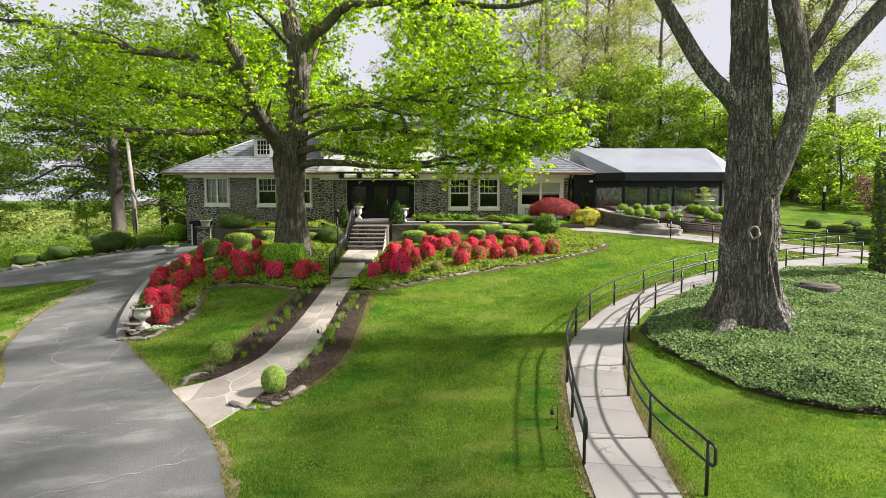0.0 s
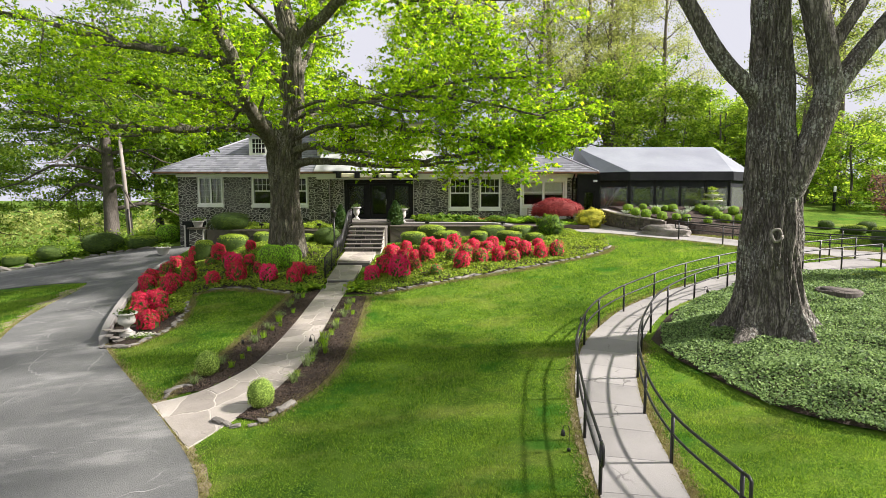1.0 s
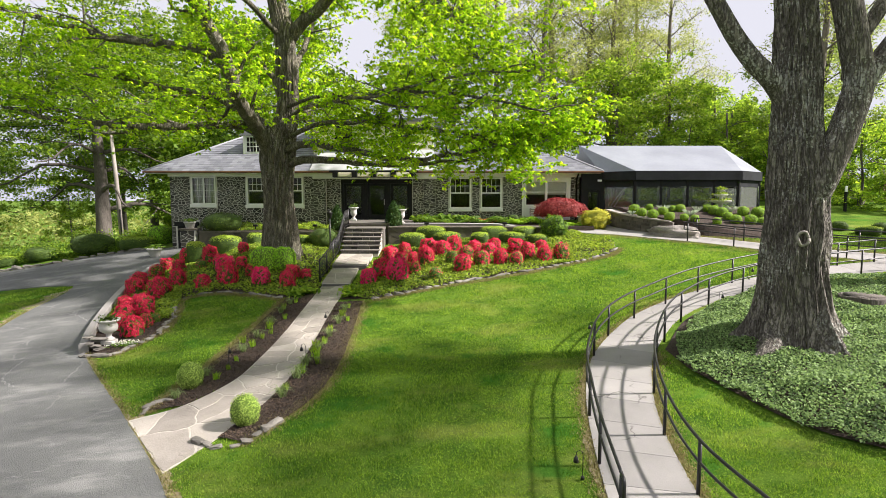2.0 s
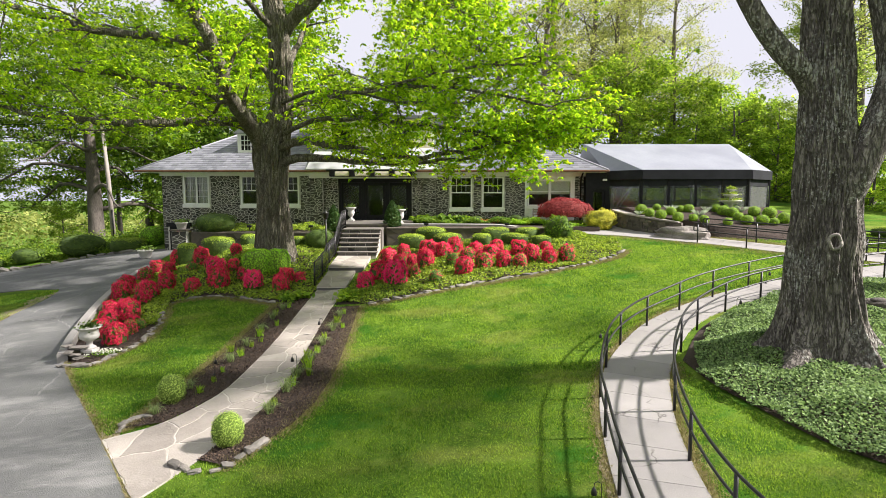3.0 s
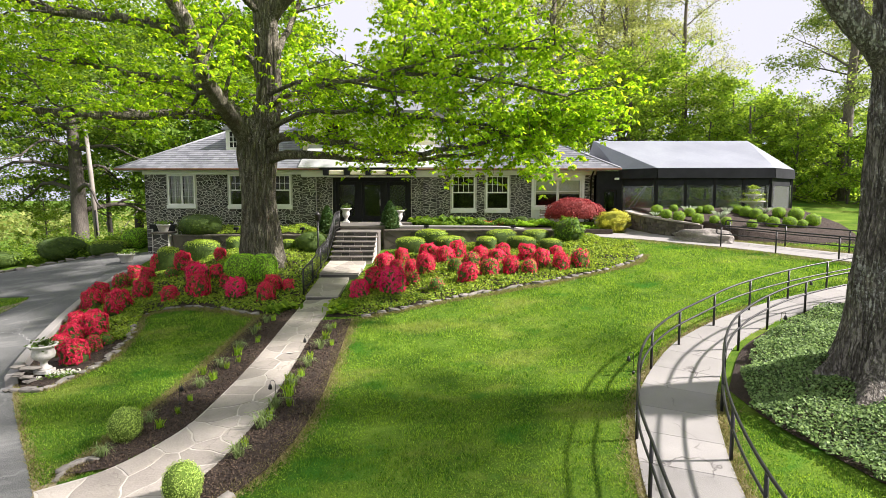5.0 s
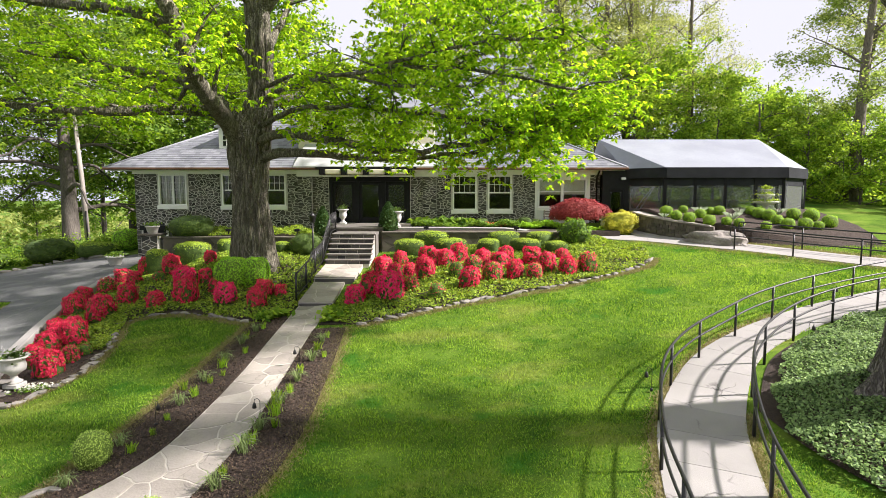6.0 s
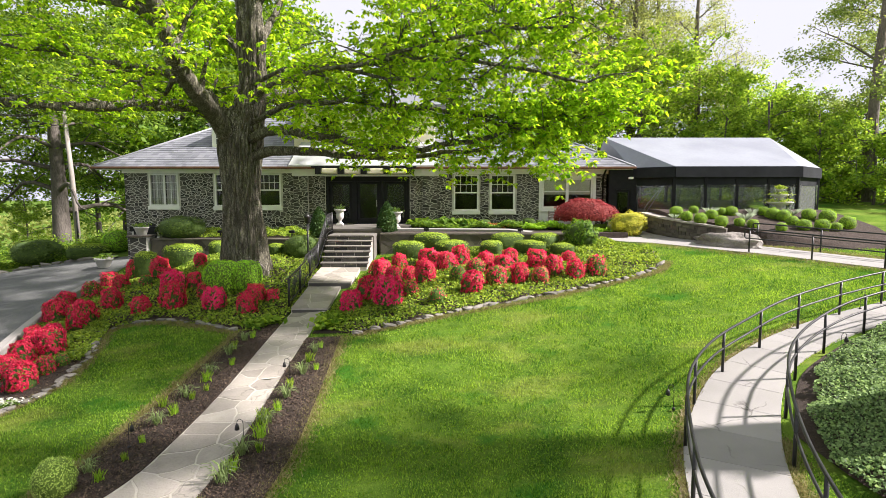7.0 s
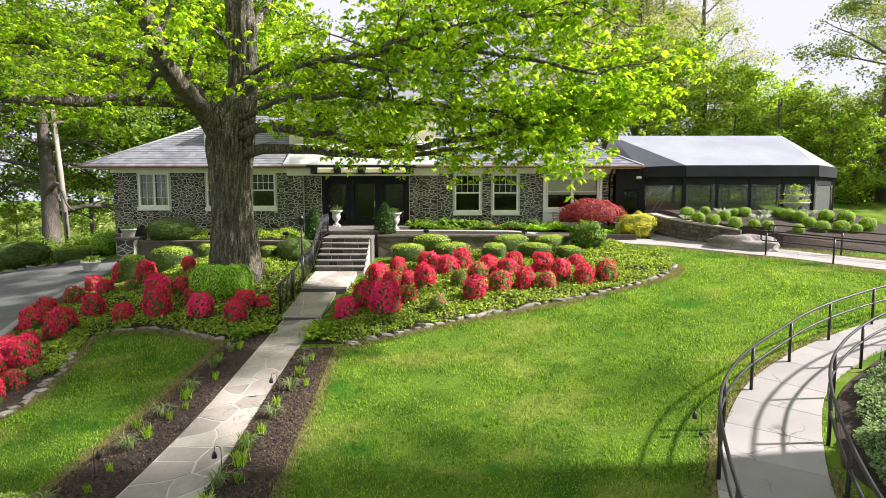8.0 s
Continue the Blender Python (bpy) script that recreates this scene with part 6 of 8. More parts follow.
def place(template, x, y, z, rz, s, sz=None):
    """The template itself at first, then copies."""
    m = pose(x, y, z, 0, 0, rz)
    if template.name in FIRST:
        t = copy_thing(template, m)
    else:
        FIRST.add(template.name)
        t = template
        t.matrix_basis = m
    t.scale = (s, s, s if sz is None else sz)
    return t


AZ = "azaleas in the beds"
AZALEAS = [shrub("azalea", 0.5, 0.5, 0.56, BOXLEAF, 520, 0.07, 51 + k, "rounded azalea bush covered in bright red blossom", "azalea", 3.4, -0.75, AZ, PETAL, 2300, 0.085, lump=0.24) for k in range(3)]
AZALEAS.append(shrub("azalea", 0.5, 0.5, 0.56, BOXLEAF, 520, 0.07, 61, "rounded azalea bush covered in magenta-pink blossom", "azalea", 3.4, -0.75, AZ, PINKPETAL, 2300, 0.085, lump=0.24))
AZALEAS.append(shrub("azalea", 0.5, 0.5, 0.54, COVERLEAF, 900, 0.07, 66, "azalea bush half green with scattered red blossom", "azalea", 2.6, -0.75, AZ, PETAL, 640, 0.085, lump=0.25))
AZALEAS.append(shrub("azalea", 0.5, 0.5, 0.5, BOXLEAF, 1000, 0.07, 69, "azalea bush past bloom, leafy green with few flowers", "azalea", 2.3, -0.75, AZ, PETAL, 150, 0.08))
RIGHT_BED = [(-3.07, 25.2, 0.72, 3), (-2.64, 26.2, 0.8, 0), (-1.89, 25.3, 0.91, 3), (-2.5, 28.8, 0.81, 1), (-1.9, 30.2, 0.61, 0), (-1.9, 27.4, 0.7, 2), (-1.4, 28.4, 0.56, 1), (-1.23, 26.2, 0.6, 4), (-0.77, 27.6, 0.8, 0), (-0.75, 30.3, 0.79, 2), (0.0, 29.1, 0.78, 1), (0.55, 29.9, 0.75, 0), (1.1, 28.4, 0.76, 4), (-0.35, 29.9, 0.64, 2), (0.4, 27.6, 0.69, 5), (0.86, 26.2, 0.8, 0),
             (1.69, 26.6, 0.83, 4), (1.5, 28.9, 0.68, 1), (2.14, 28.4, 0.76, 2), (2.5, 29.5, 0.67, 0), (2.55, 26.9, 0.66, 1), (3.46, 28.8, 0.81, 2), (3.23, 26.7, 0.66, 4), (3.8, 27.4, 0.72, 0), (4.72, 29.1, 0.58, 1), (4.5, 27.0, 0.67, 0), (5.27, 27.2, 0.75, 4), (-0.3, 25.3, 0.66, 5)]
LEFT_BED = [(-14.0, 27.9, 0.85, 0), (-13.5, 26.5, 0.87, 1), (-12.5, 25.0, 0.6, 3), (-11.4, 23.3, 0.97, 0), (-12.1, 23.5, 0.66, 2), (-13.9, 29.3, 0.95, 4), (-11.96, 25.6, 1.06, 1), (-11.9, 27.2, 0.83, 0), (-14.2, 31.0, 0.84, 2), (-13.1, 29.9, 0.73, 0), (-13.6, 31.9, 0.9, 1), (-10.4, 26.3, 0.78, 2), (-11.6, 29.0, 0.73, 5), (-11.6, 30.1, 0.9, 0), (-10.5, 28.6, 0.81, 1), (-9.95, 27.7, 0.95, 3),
            (-9.35, 26.4, 1.0, 0), (-12.4, 31.7, 0.55, 2), (-9.9, 30.0, 0.65, 1), (-9.3, 28.0, 0.62, 2), (-8.55, 27.2, 0.7, 0), (-7.8, 26.1, 0.89, 3), (-6.5, 25.5, 0.78, 0), (-6.6, 26.6, 0.8, 1), (-6.0, 26.6, 0.55, 2), (-10.6, 21.9, 0.59, 4), (-12.9, 24.7, 0.67, 0), (-12.4, 24.1, 0.68, 1), (-11.8, 22.7, 0.75, 2), (-10.6, 21.0, 0.88, 0), (-10.5, 22.4, 0.5, 5), (-11.5, 21.8, 0.7, 1)]
for i, (x, y, w, k) in enumerate(RIGHT_BED + [(x, y, w * 0.86, k) for x, y, w, k in LEFT_BED]):
    place(AZALEAS[k], x, y, gz(x, y) - 0.02, (i * 77) % 360, w * 0.85, w * (1.04 + 0.09 * ((i * 7) % 3 - 1)))

FLAT = shrub("clipped_hedge", 0.7, 0.55, 0.5, YEWLEAF, 3600, 0.05, 71, "flat-topped clipped evergreen shrub before the terrace wall", "shrub", 4.2, -0.9, "clipped shrubs along the terrace", lump=0.1, top=TOPLEAF)
LIMEFLAT = shrub("clipped_hedge", 0.7, 0.55, 0.5, BRIGHTLEAF, 5200, 0.05, 72, "clipped bright green mounded shrub", "shrub", 2.8, -0.9, "clipped shrubs along the terrace", lump=0.09, core=LIMECORE)
for i, (x, y, ztop, w) in enumerate(((-1.6, 31.6, 2.14, 1.34), (0.25, 31.5, 2.2, 1.4), (1.93, 31.3, 2.2, 1.2), (3.55, 31.2, 2.22, 1.38), (-0.65, 32.4, 2.45, 1.5), (2.72, 32.4, 2.45, 1.4), (4.36, 32.3, 2.45, 1.4), (4.8, 30.7, 2.15, 1.1))):
    g = gz(x, y)
    place(FLAT, x, y, g, i * 40, w / 1.4, (ztop + 0.08 - g) / 0.94)
OLIVELEAF = leafmat("olive_evergreen_leaves", (0.025, 0.06, 0.01), (0.12, 0.18, 0.025), 0.25)
YEW = shrub("clipped_hedge", 0.7, 0.6, 0.5, OLIVELEAF, 3800, 0.058, 73, "dark green rounded evergreen shrub", "shrub", 2.4, -0.9, "clipped shrubs along the terrace", lump=0.24)
for i, (x, y, ztop, w, t) in enumerate(((-11.6, 32.2, 2.05, 1.55, FLAT), (-10.0, 32.3, 2.2, 0.95, FLAT), (-7.5, 32.3, 2.1, 0.9, FLAT), (-13.1, 31.9, 1.75, 0.95, FLAT), (-6.4, 32.3, 2.5, 1.6, YEW), (-12.5, 34.15, 3.25, 2.4, YEW), (-8.05, 27.5, 1.93, 1.35, LIMEFLAT), (-7.25, 27.7, 1.9, 1.2, LIMEFLAT), (-23.0, 39.1, 1.75, 3.0, YEW), (-20.0, 38.9, 1.5, 2.2, FLAT), (-18.9, 40.0, 2.2, 1.9, LIMEFLAT), (-26.2, 38.7, 0.9, 2.0, YEW), (-28.4, 38.3, 0.3, 1.5, FLAT))):
    g = gz(x, y) if y < 33 or x < -16 else 2.2
    place(t, x, y, g - 0.03, i * 63, w / 1.4, (ztop - g) / 0.94)

BALL = shrub("boxwood_ball", 0.5, 0.5, 0.5, PALEBALL, 3600, 0.04, 81, "small clipped round boxwood ball", "shrub", 2.0, -0.85, "clipped boxwood balls", lump=0.16, core=LIMECORE)
LIMEBALL = shrub("boxwood_ball", 0.5, 0.5, 0.48, LIMELEAF, 2600, 0.045, 82, "small clipped lime-green shrub ball in mulch", "shrub", 2.2, -0.8, "clipped boxwood balls", lump=0.2, core=LIMECORE)
place(BALL, -6.5, 16.25, gz(-6.5, 16.25) + 0.03, 0, 0.66, 0.74)
place(BALL, -4.32, 14.0, gz(-4.32, 14.0) + 0.03, 90, 0.65, 0.74)


BALLS = [(10.6, 33.45, 0.75), (10.83, 32.84, 0.59), (11.27, 32.44, 0.67), (11.64, 34.0, 0.56), (12.07, 33.1, 0.59), (12.0, 32.03, 0.66), (12.82, 33.71, 0.56), (13.23, 33.63, 0.6), (12.76, 31.96, 0.55), (14.74, 33.64, 0.65), (14.84, 33.1, 0.69), (15.13, 32.76, 0.73), (14.17, 31.26, 0.59), (15.1, 32.03, 0.61), (15.22, 31.41, 0.69), (16.37, 32.92, 0.78), (15.95, 31.35, 0.69), (16.99, 32.59, 0.82), (16.49, 31.26, 0.59), (17.22, 31.64, 0.74), (13.22, 31.72, 0.56)]
for i, (x, y, w) in enumerate(BALLS):
    place(LIMEBALL, x, y, bed_top(x, y) - 0.02, i * 50, w * (0.78, 0.88, 0.83)[i % 3])
GOLD = shrub("golden_shrub", 0.75, 0.7, 0.62, GOLDLEAF, 6500, 0.068, 91, "round golden-yellow shrub beside the walk", "shrub", 2.0, -0.8, core=GOLDCORE, lump=0.4)
GOLD.matrix_basis = pose(8.65, 34.2, gz(8.65, 34.2))
DARKBUSH = shrub("round_shrub", 0.68, 0.65, 0.62, DARKLEAF, 1900, 0.135, 92, "loose round dark green shrub by the walk", "shrub", 2.0, -0.9, lump=0.5)
DARKBUSH.matrix_basis = pose(5.9, 32.1, gz(5.9, 32.1))
# solid crimson core, its colour darkened for the shade under the leaves
REDCORE = mat("core_shade_crimson", (0.06, 0.008, 0.01), (0.16, 0.02, 0.02), 9, 0.95)
maple = thing("japanese_maple", (6.95, 35.7, 2.5), 0, "low spreading crimson Japanese maple before the wide window", "tree")
part("trunk", tubes("trunk", [([(0, 0, -0.1), (0.08, 0, 0.4), (-0.3, 0, 0.9)], (0.09, 0.06, 0.03), 8), ([(0.06, 0, 0.3), (0.5, 0.1, 0.9)], (0.06, 0.03), 8)]), DARKBARK, maple)
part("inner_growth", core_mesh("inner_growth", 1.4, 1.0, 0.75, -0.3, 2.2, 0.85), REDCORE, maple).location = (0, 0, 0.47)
p, d = blob_points(9500, 1.5, 1.1, 0.85, 95, 2.2, -0.3, 0.16)
part("crown", array_mesh("crown", scatter_leaves(p, 0.08, 95, 0.3, facing=d), 4), REDLEAF, maple, "feathery crimson leaves").location = (0, 0, 0.45)
CONE = thing("conical_evergreen", (-5.95, 33.9, 2.2), 0, "narrow dark conical evergreen beside the porch", "shrub", "evergreens by the door")
rngc = np.random.default_rng(5)
h = rngc.uniform(0, 1, 1800)
a = rngc.uniform(0, 2 * math.pi, 1800)
r = 0.36 * np.clip(1 - h ** 2.2, 0, 1) ** 0.8 * np.clip(h * 8 + 0.5, 0, 1) * rngc.uniform(0.85, 1.05, 1800)
part("foliage", array_mesh("foliage", scatter_leaves(np.stack([r * np.cos(a), r * np.sin(a), h * 1.35], 1), 0.09, 6, 0.5), 4), CONELEAF, CONE)
# solid core in place of the cone's shaded inside
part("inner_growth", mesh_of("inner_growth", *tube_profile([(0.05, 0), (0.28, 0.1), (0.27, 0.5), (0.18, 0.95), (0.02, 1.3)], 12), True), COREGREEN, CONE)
copy_thing(CONE, pose(-2.75, 33.75, 2.5)).scale = (1.3, 1.3, 1.05)
CONE.scale = (1.2, 1.2, 1.1)


# ---- low planting: too many leaves to count ----
def strip_points(edges, n, seed, margin=0.0):
    L, R = curve_pts(edges[0], 60), curve_pts(edges[1], 60)
    rng = np.random.default_rng(seed)
    w = np.linalg.norm(L - R, axis=1) + 0.2
    i = rng.choice(59, n, p=w[:59] / w[:59].sum())
    f, t = rng.uniform(0, 1, n)[:, None], rng.uniform(margin, 1 - margin, n)[:, None]
    a, b = L[i] + (L[i + 1] - L[i]) * f, R[i] + (R[i + 1] - R[i]) * f
    return a + (b - a) * t


def cover(name, xy, depth, size, seed, leaf, label, base=None, category="ground cover", slim=0.6):
    rng = np.random.default_rng(seed)
    clump = np.array([0.5 + noise.noise(Vector((x * 1.1, y * 1.1, seed))) for x, y in xy])
    z = (ground_z(xy[:, 0], xy[:, 1]) if base is None else base(xy)) + 0.06 + depth * np.clip(clump, 0.1, 1) * rng.uniform(0.3, 1, len(xy))
    ob = part(name, array_mesh(name, scatter_leaves(np.c_[xy, z], size, seed, 0.5, slim), 4), leaf)
    return tagged(ob, label, category, kind="stuff")


p = strip_points(BED_R, 40000, 1)
d_front = np.min(np.linalg.norm(p[:, None] - curve_pts(BED_R[0], 80)[None], axis=2), 1)
cover("ground_cover", p[d_front > 0.05], 0.26, 0.1, 101, COVERLEAF, "low bright green ground cover under the azaleas")
cover("ground_cover", strip_points(BED_L2, 28000, 2), 0.24, 0.1, 102, COVERLEAF, "low bright green ground cover under the azaleas")
p = strip_points(BED_L1, 9000, 3)
cover("ground_cover", p[p[:, 1] > 22.5], 0.22, 0.1, 103, COVERLEAF, "low green ground cover beside the driveway kerb")
rngv = np.random.default_rng(9)
p = np.stack([rngv.uniform(5.4, 17.2, 190000), rngv.uniform(10.6, 21.7, 190000)], 1)
p = p[inside(IVY_EDGE, p[:, 0], p[:, 1]) & (np.linalg.norm(p - (RXT, RYT), axis=1) > 1.0)]
p = p[rngv.uniform(0, 1, len(p)) < np.clip(1.4 - 0.07 * np.linalg.norm(p - (7.5, 13.5), axis=1), 0.25, 1)]


def ivy_base(xy):
    k = np.zeros(len(xy))
    best = np.full(len(xy), 99.0)
    for q in IVY_EDGE[::2]:
        best = np.minimum(best, np.linalg.norm(xy - q, axis=1))
    return ground_z(xy[:, 0], xy[:, 1]) + 0.3 * np.clip(best / 1.6, 0, 1) ** 0.7


edge_r = curve_pts(WALK_R, 300)
bare = np.array([0.48 + 0.4 * noise.noise(Vector((x * 1.3, y * 1.3, 4))) for x, y in p])
p = p[np.min(np.linalg.norm(p[:, None] - edge_r[None, 100:260], axis=2), 1) > bare]
cover("ivy", p, 0.2, 0.062, 104, IVYLEAF, "thick dull green ivy carpeting the ground round the trunk", ivy_base, "ivy", 0.75)
for (x0, x1, y0, y1, z, n), m, lab in (((-12.0, -6.8, 33.7, 37.2, 2.2, 5200), COVERLEAF, "leafy green planting under the front windows"), ((-1.5, 3.9, 35.6, 37.3, 2.5, 4200), DARKLEAF, "dark strappy planting along the house wall"), ((3.9, 6.6, 34.8, 36.6, 2.5, 3600), LIMELEAF, "lime-green low planting before the house wall"), ((6.9, 8.2, 33.9, 35.4, 2.2, 2600), LIMELEAF, "lime-green low planting beside the golden shrub")):
    q = np.stack([rngv.uniform(x0, x1, n), rngv.uniform(y0, y1, n)], 1)
    cover("border_planting", q, 0.42, 0.13, int(n), m, lab, lambda xy, z=z: np.full(len(xy), z), "plants")
SPIKY = thing("yucca_clump", (0, 0, 0), 0, "pale spiky silver-green clump in the raised bed", "plant", "clumps in the raised bed")
bv = []
for k in range(60):
    a, ln, b = rngv.uniform(0, 6.28), rngv.uniform(0.3, 0.6), rngv.uniform(0.2, 0.9)
    d = np.array((math.cos(a), math.sin(a), 0))
    s2 = np.cross(d, (0, 0, 1)) * 0.02
    bv.append([-s2, s2, d * b * ln + (0, 0, ln * (1 - 0.4 * b)), d * b * ln * 0.6 + (0, 0, ln * 0.6)])
SILVER = leafmat("silver_leaves", (0.25, 0.32, 0.2), (0.5, 0.56, 0.42), 0.3)
part("leaves", array_mesh("leaves", bv, 4), SILVER, SPIKY)
for i, (x, y, s2) in enumerate(((13.4, 32.7, 1.0), (12.3, 33.7, 0.9), (14.2, 33.6, 0.8), (10.35, 33.0, 0.6), (16.0, 33.5, 0.9))):
    place(SPIKY, x, y, bed_top(x, y), i * 40, s2)
# hostas at the path corners
HOSTA = thing("hosta", (0, 0, 0), 0, "clump of broad fresh green leaves at the path edge", "plant", "clumps by the path")
q = rngv.normal(size=(130, 3)) * (0.2, 0.2, 0.05) + (0, 0, 0.16)
part("leaves", array_mesh("leaves", scatter_leaves(q, 0.22, 7, 0.7, 0.6), 4), MAPLELEAF, HOSTA)
for i, (x, y, s) in enumerate(((-3.55, 23.7, 1.1), (-3.4, 24.2, 0.9), (-5.5, 24.4, 1.1), (-5.8, 24.2, 0.9), (-3.65, 24.6, 0.8))):
    place(HOSTA, x, y, gz(x, y) + 0.04, i * 70, s)
# mixed planting under the right-hand windows
WALLHOSTA = thing("hosta", (0, 0, 0), 0, "broad deep green hosta against the house wall", "plant", "plants under the windows")
q = rngv.normal(size=(150, 3)) * (0.22, 0.18, 0.08) + (0, 0, 0.26)
part("leaves", array_mesh("leaves", scatter_leaves(q, 0.26, 17, 0.6, 0.55), 4), DARKLEAF, WALLHOSTA)
for i, (x, y, s) in enumerate(((-1.6, 36.9, 1.0), (-1.1, 36.6, 1.15), (-0.55, 36.8, 1.0), (0.0, 36.6, 1.2), (0.55, 36.8, 1.05), (1.05, 36.6, 1.1), (1.5, 36.9, 0.9))):
    place(WALLHOSTA, x, y, 2.5, i * 53, s)
for i, (x, y, w, h) in enumerate(((2.0, 36.8, 0.75, 0.5), (3.2, 36.9, 0.7, 0.45), (4.3, 36.7, 0.8, 0.55), (4.9, 36.9, 0.6, 0.45))):
    place(YEW, x, y, 2.48, i * 71, w / 1.4, h / 0.94)
CORALLEAF = leafmat("coral_leaves", (0.3, 0.1, 0.03), (0.6, 0.26, 0.07), 0.3)
coral = thing("coral_bells", (2.75, 36.4, 2.5), 0, "low orange-leaved clump among green plants", "plant")
q = rngv.normal(size=(160, 3)) * (0.24, 0.14, 0.05) + (0, 0, 0.17)
part("leaves", array_mesh("leaves", scatter_leaves(q, 0.12, 19, 0.6, 0.8), 4), CORALLEAF, coral)
bench = thing("garden_bench", (6.1, 36.75, 2.5), 0, "weathered grey slatted bench below the wide window", "bench")
for k in range(4):
    part("seat_slat", boxes((-0.75, 0.75, -0.24 + k * 0.12, -0.14 + k * 0.12, 0.4, 0.43), bevel=0.006), POLEWOOD, bench)
for k in range(3):
    part("back_slat", boxes((-0.75, 0.75, 0.26, 0.285, 0.52 + k * 0.13, 0.61 + k * 0.13), bevel=0.006), POLEWOOD, bench)
for x in (-0.7, 0.7):
    part("leg", boxes((x - 0.04, x + 0.04, -0.24, -0.17, 0.0, 0.4), bevel=0.006), POLEWOOD, bench)
    part("leg", boxes((x - 0.04, x + 0.04, 0.2, 0.255, 0.0, 0.9), bevel=0.006), POLEWOOD, bench)
    part("armrest", boxes((x - 0.04, x + 0.04, -0.26, 0.2, 0.58, 0.62), bevel=0.006), POLEWOOD, bench)
# grassy clumps in the mulch borders
TUFT = thing("lily_clump", (0, 0, 0), 0, "small clump of strappy spring shoots in mulch", "plant", "clumps by the path")
bv = []
for k in range(46):
    a, ln, b = rngv.uniform(0, 6.28), rngv.uniform(0.16, 0.36), rngv.uniform(0.1, 0.6)
    d, o = np.array((math.cos(a), math.sin(a), 0)), np.array((rngv.normal() * 0.05, rngv.normal() * 0.05, 0))
    s = np.cross(d, (0, 0, 1)) * 0.012
    bv.append([o - s, o + s, o + d * b * ln + (0, 0, ln), o + d * b * ln * 0.6 + (0, 0, ln * 0.75)])
part("leaves", array_mesh("leaves", bv, 4), MAPLELEAF, TUFT)
YTUFT = copy_thing(TUFT, pose(0, 0, 0))
tagged(YTUFT, "small yellow-green leafy clump in mulch")
for c in YTUFT.children:
    c.data = c.data.copy()
    c.data.materials.clear()
    c.data.materials.append(LIMELEAF)
for i, (x, y, s, k) in enumerate(((-5.77, 18.9, 1.0, 1), (-5.7, 19.6, 0.9, 0), (-5.77, 20.5, 0.9, 1), (-5.86, 22.5, 1.0, 0), (-5.9, 17.8, 0.8, 1), (-3.57, 17.7, 1.1, 1), (-3.56, 18.8, 0.9, 1), (-3.6, 19.9, 1.1, 0), (-3.5, 21.3, 0.9, 0), (-5.5, 21.4, 0.8, 1), (-5.9, 17.2, 0.8, 0), (-3.7, 16.6, 0.9, 1), (-3.85, 15.6, 0.8, 0), (-3.4, 22.2, 0.9, 1), (-6.0, 16.6, 0.7, 1), (-5.6, 23.3, 0.9, 1), (-3.45, 17.2, 1.0, 0), (-6.2, 19.3, 0.8, 0), (-3.2, 20.8, 0.7, 1), (-5.55, 20.0, 0.8, 0), (-3.75, 18.3, 1.1, 0))):
    place((TUFT, YTUFT)[k], x, y, gz(x, y) + 0.05, i * 61, s * (0.8, 0.65, 0.95)[i % 3])

BLUELEAF = leafmat("bluish_strap_leaves", (0.1, 0.15, 0.045), (0.28, 0.36, 0.14), 0.35)
STRAP = thing("daffodil_clump", (0, 0, 0), 0, "arching clump of spent bluish-green strap leaves", "plant", "clumps by the path")
bv = []
for k in range(34):
    a, ln, b = rngv.uniform(0, 6.28), rngv.uniform(0.3, 0.5), rngv.uniform(0.35, 1.1)
    d, o = np.array((math.cos(a), math.sin(a), 0)), np.array((rngv.normal() * 0.04, rngv.normal() * 0.04, 0))
    s = np.cross(d, (0, 0, 1)) * 0.009
    m1, m2 = o + d * b * ln * 0.35 + (0, 0, ln * 0.6), o + d * b * ln * 0.7 + (0, 0, ln * (0.8 - 0.25 * b))
    bv += [[o - s, o + s, m1 + s, m1 - s], [m1 - s, m1 + s, m2 + s, m2 - s], [m2 - s, m2 + s, o + d * b * ln + (0, 0, ln * (0.75 - 0.45 * b)), m2]]
part("leaves", array_mesh("leaves", bv, 4), BLUELEAF, STRAP)
for i, (x, y, s) in enumerate(((-3.72, 17.1, 1.0), (-3.62, 18.25, 0.9), (-3.75, 16.3, 1.1), (-3.55, 19.4, 0.9), (-3.5, 20.6, 0.9), (-5.95, 18.5, 0.9), (-5.9, 19.7, 0.9), (-5.85, 20.9, 0.9), (-5.8, 22.1, 0.9), (-5.75, 23.1, 0.8), (-6.35, 16.9, 0.8), (-3.85, 15.2, 0.9), (-3.5, 21.9, 0.8), (-6.6, 15.6, 0.8))):
    place(STRAP, x, y, gz(x, y) + 0.05, i * 47, s)
WHITEPETAL = leafmat("white_petals", (0.6, 0.6, 0.5), (0.85, 0.84, 0.74), 0.3)
candy = thing("white_flower_clump", (-10.25, 20.0, gz(-10.25, 20.0) + 0.04), 20, "low clump of small white flowers at the bed's corner", "plant")
q = rngv.normal(size=(260, 3)) * (0.22, 0.1, 0.03) + (0, 0, 0.09)
part("leaves", array_mesh("leaves", scatter_leaves(q - (0, 0, 0.03), 0.07, 33, 0.5), 4), BOXLEAF, candy)
tagged(part("flowers", array_mesh("flowers", scatter_leaves(q[:150] + (0, 0, 0.03), 0.06, 34, 0.7, 0.9), 4), WHITEPETAL, candy), kind="stuff")

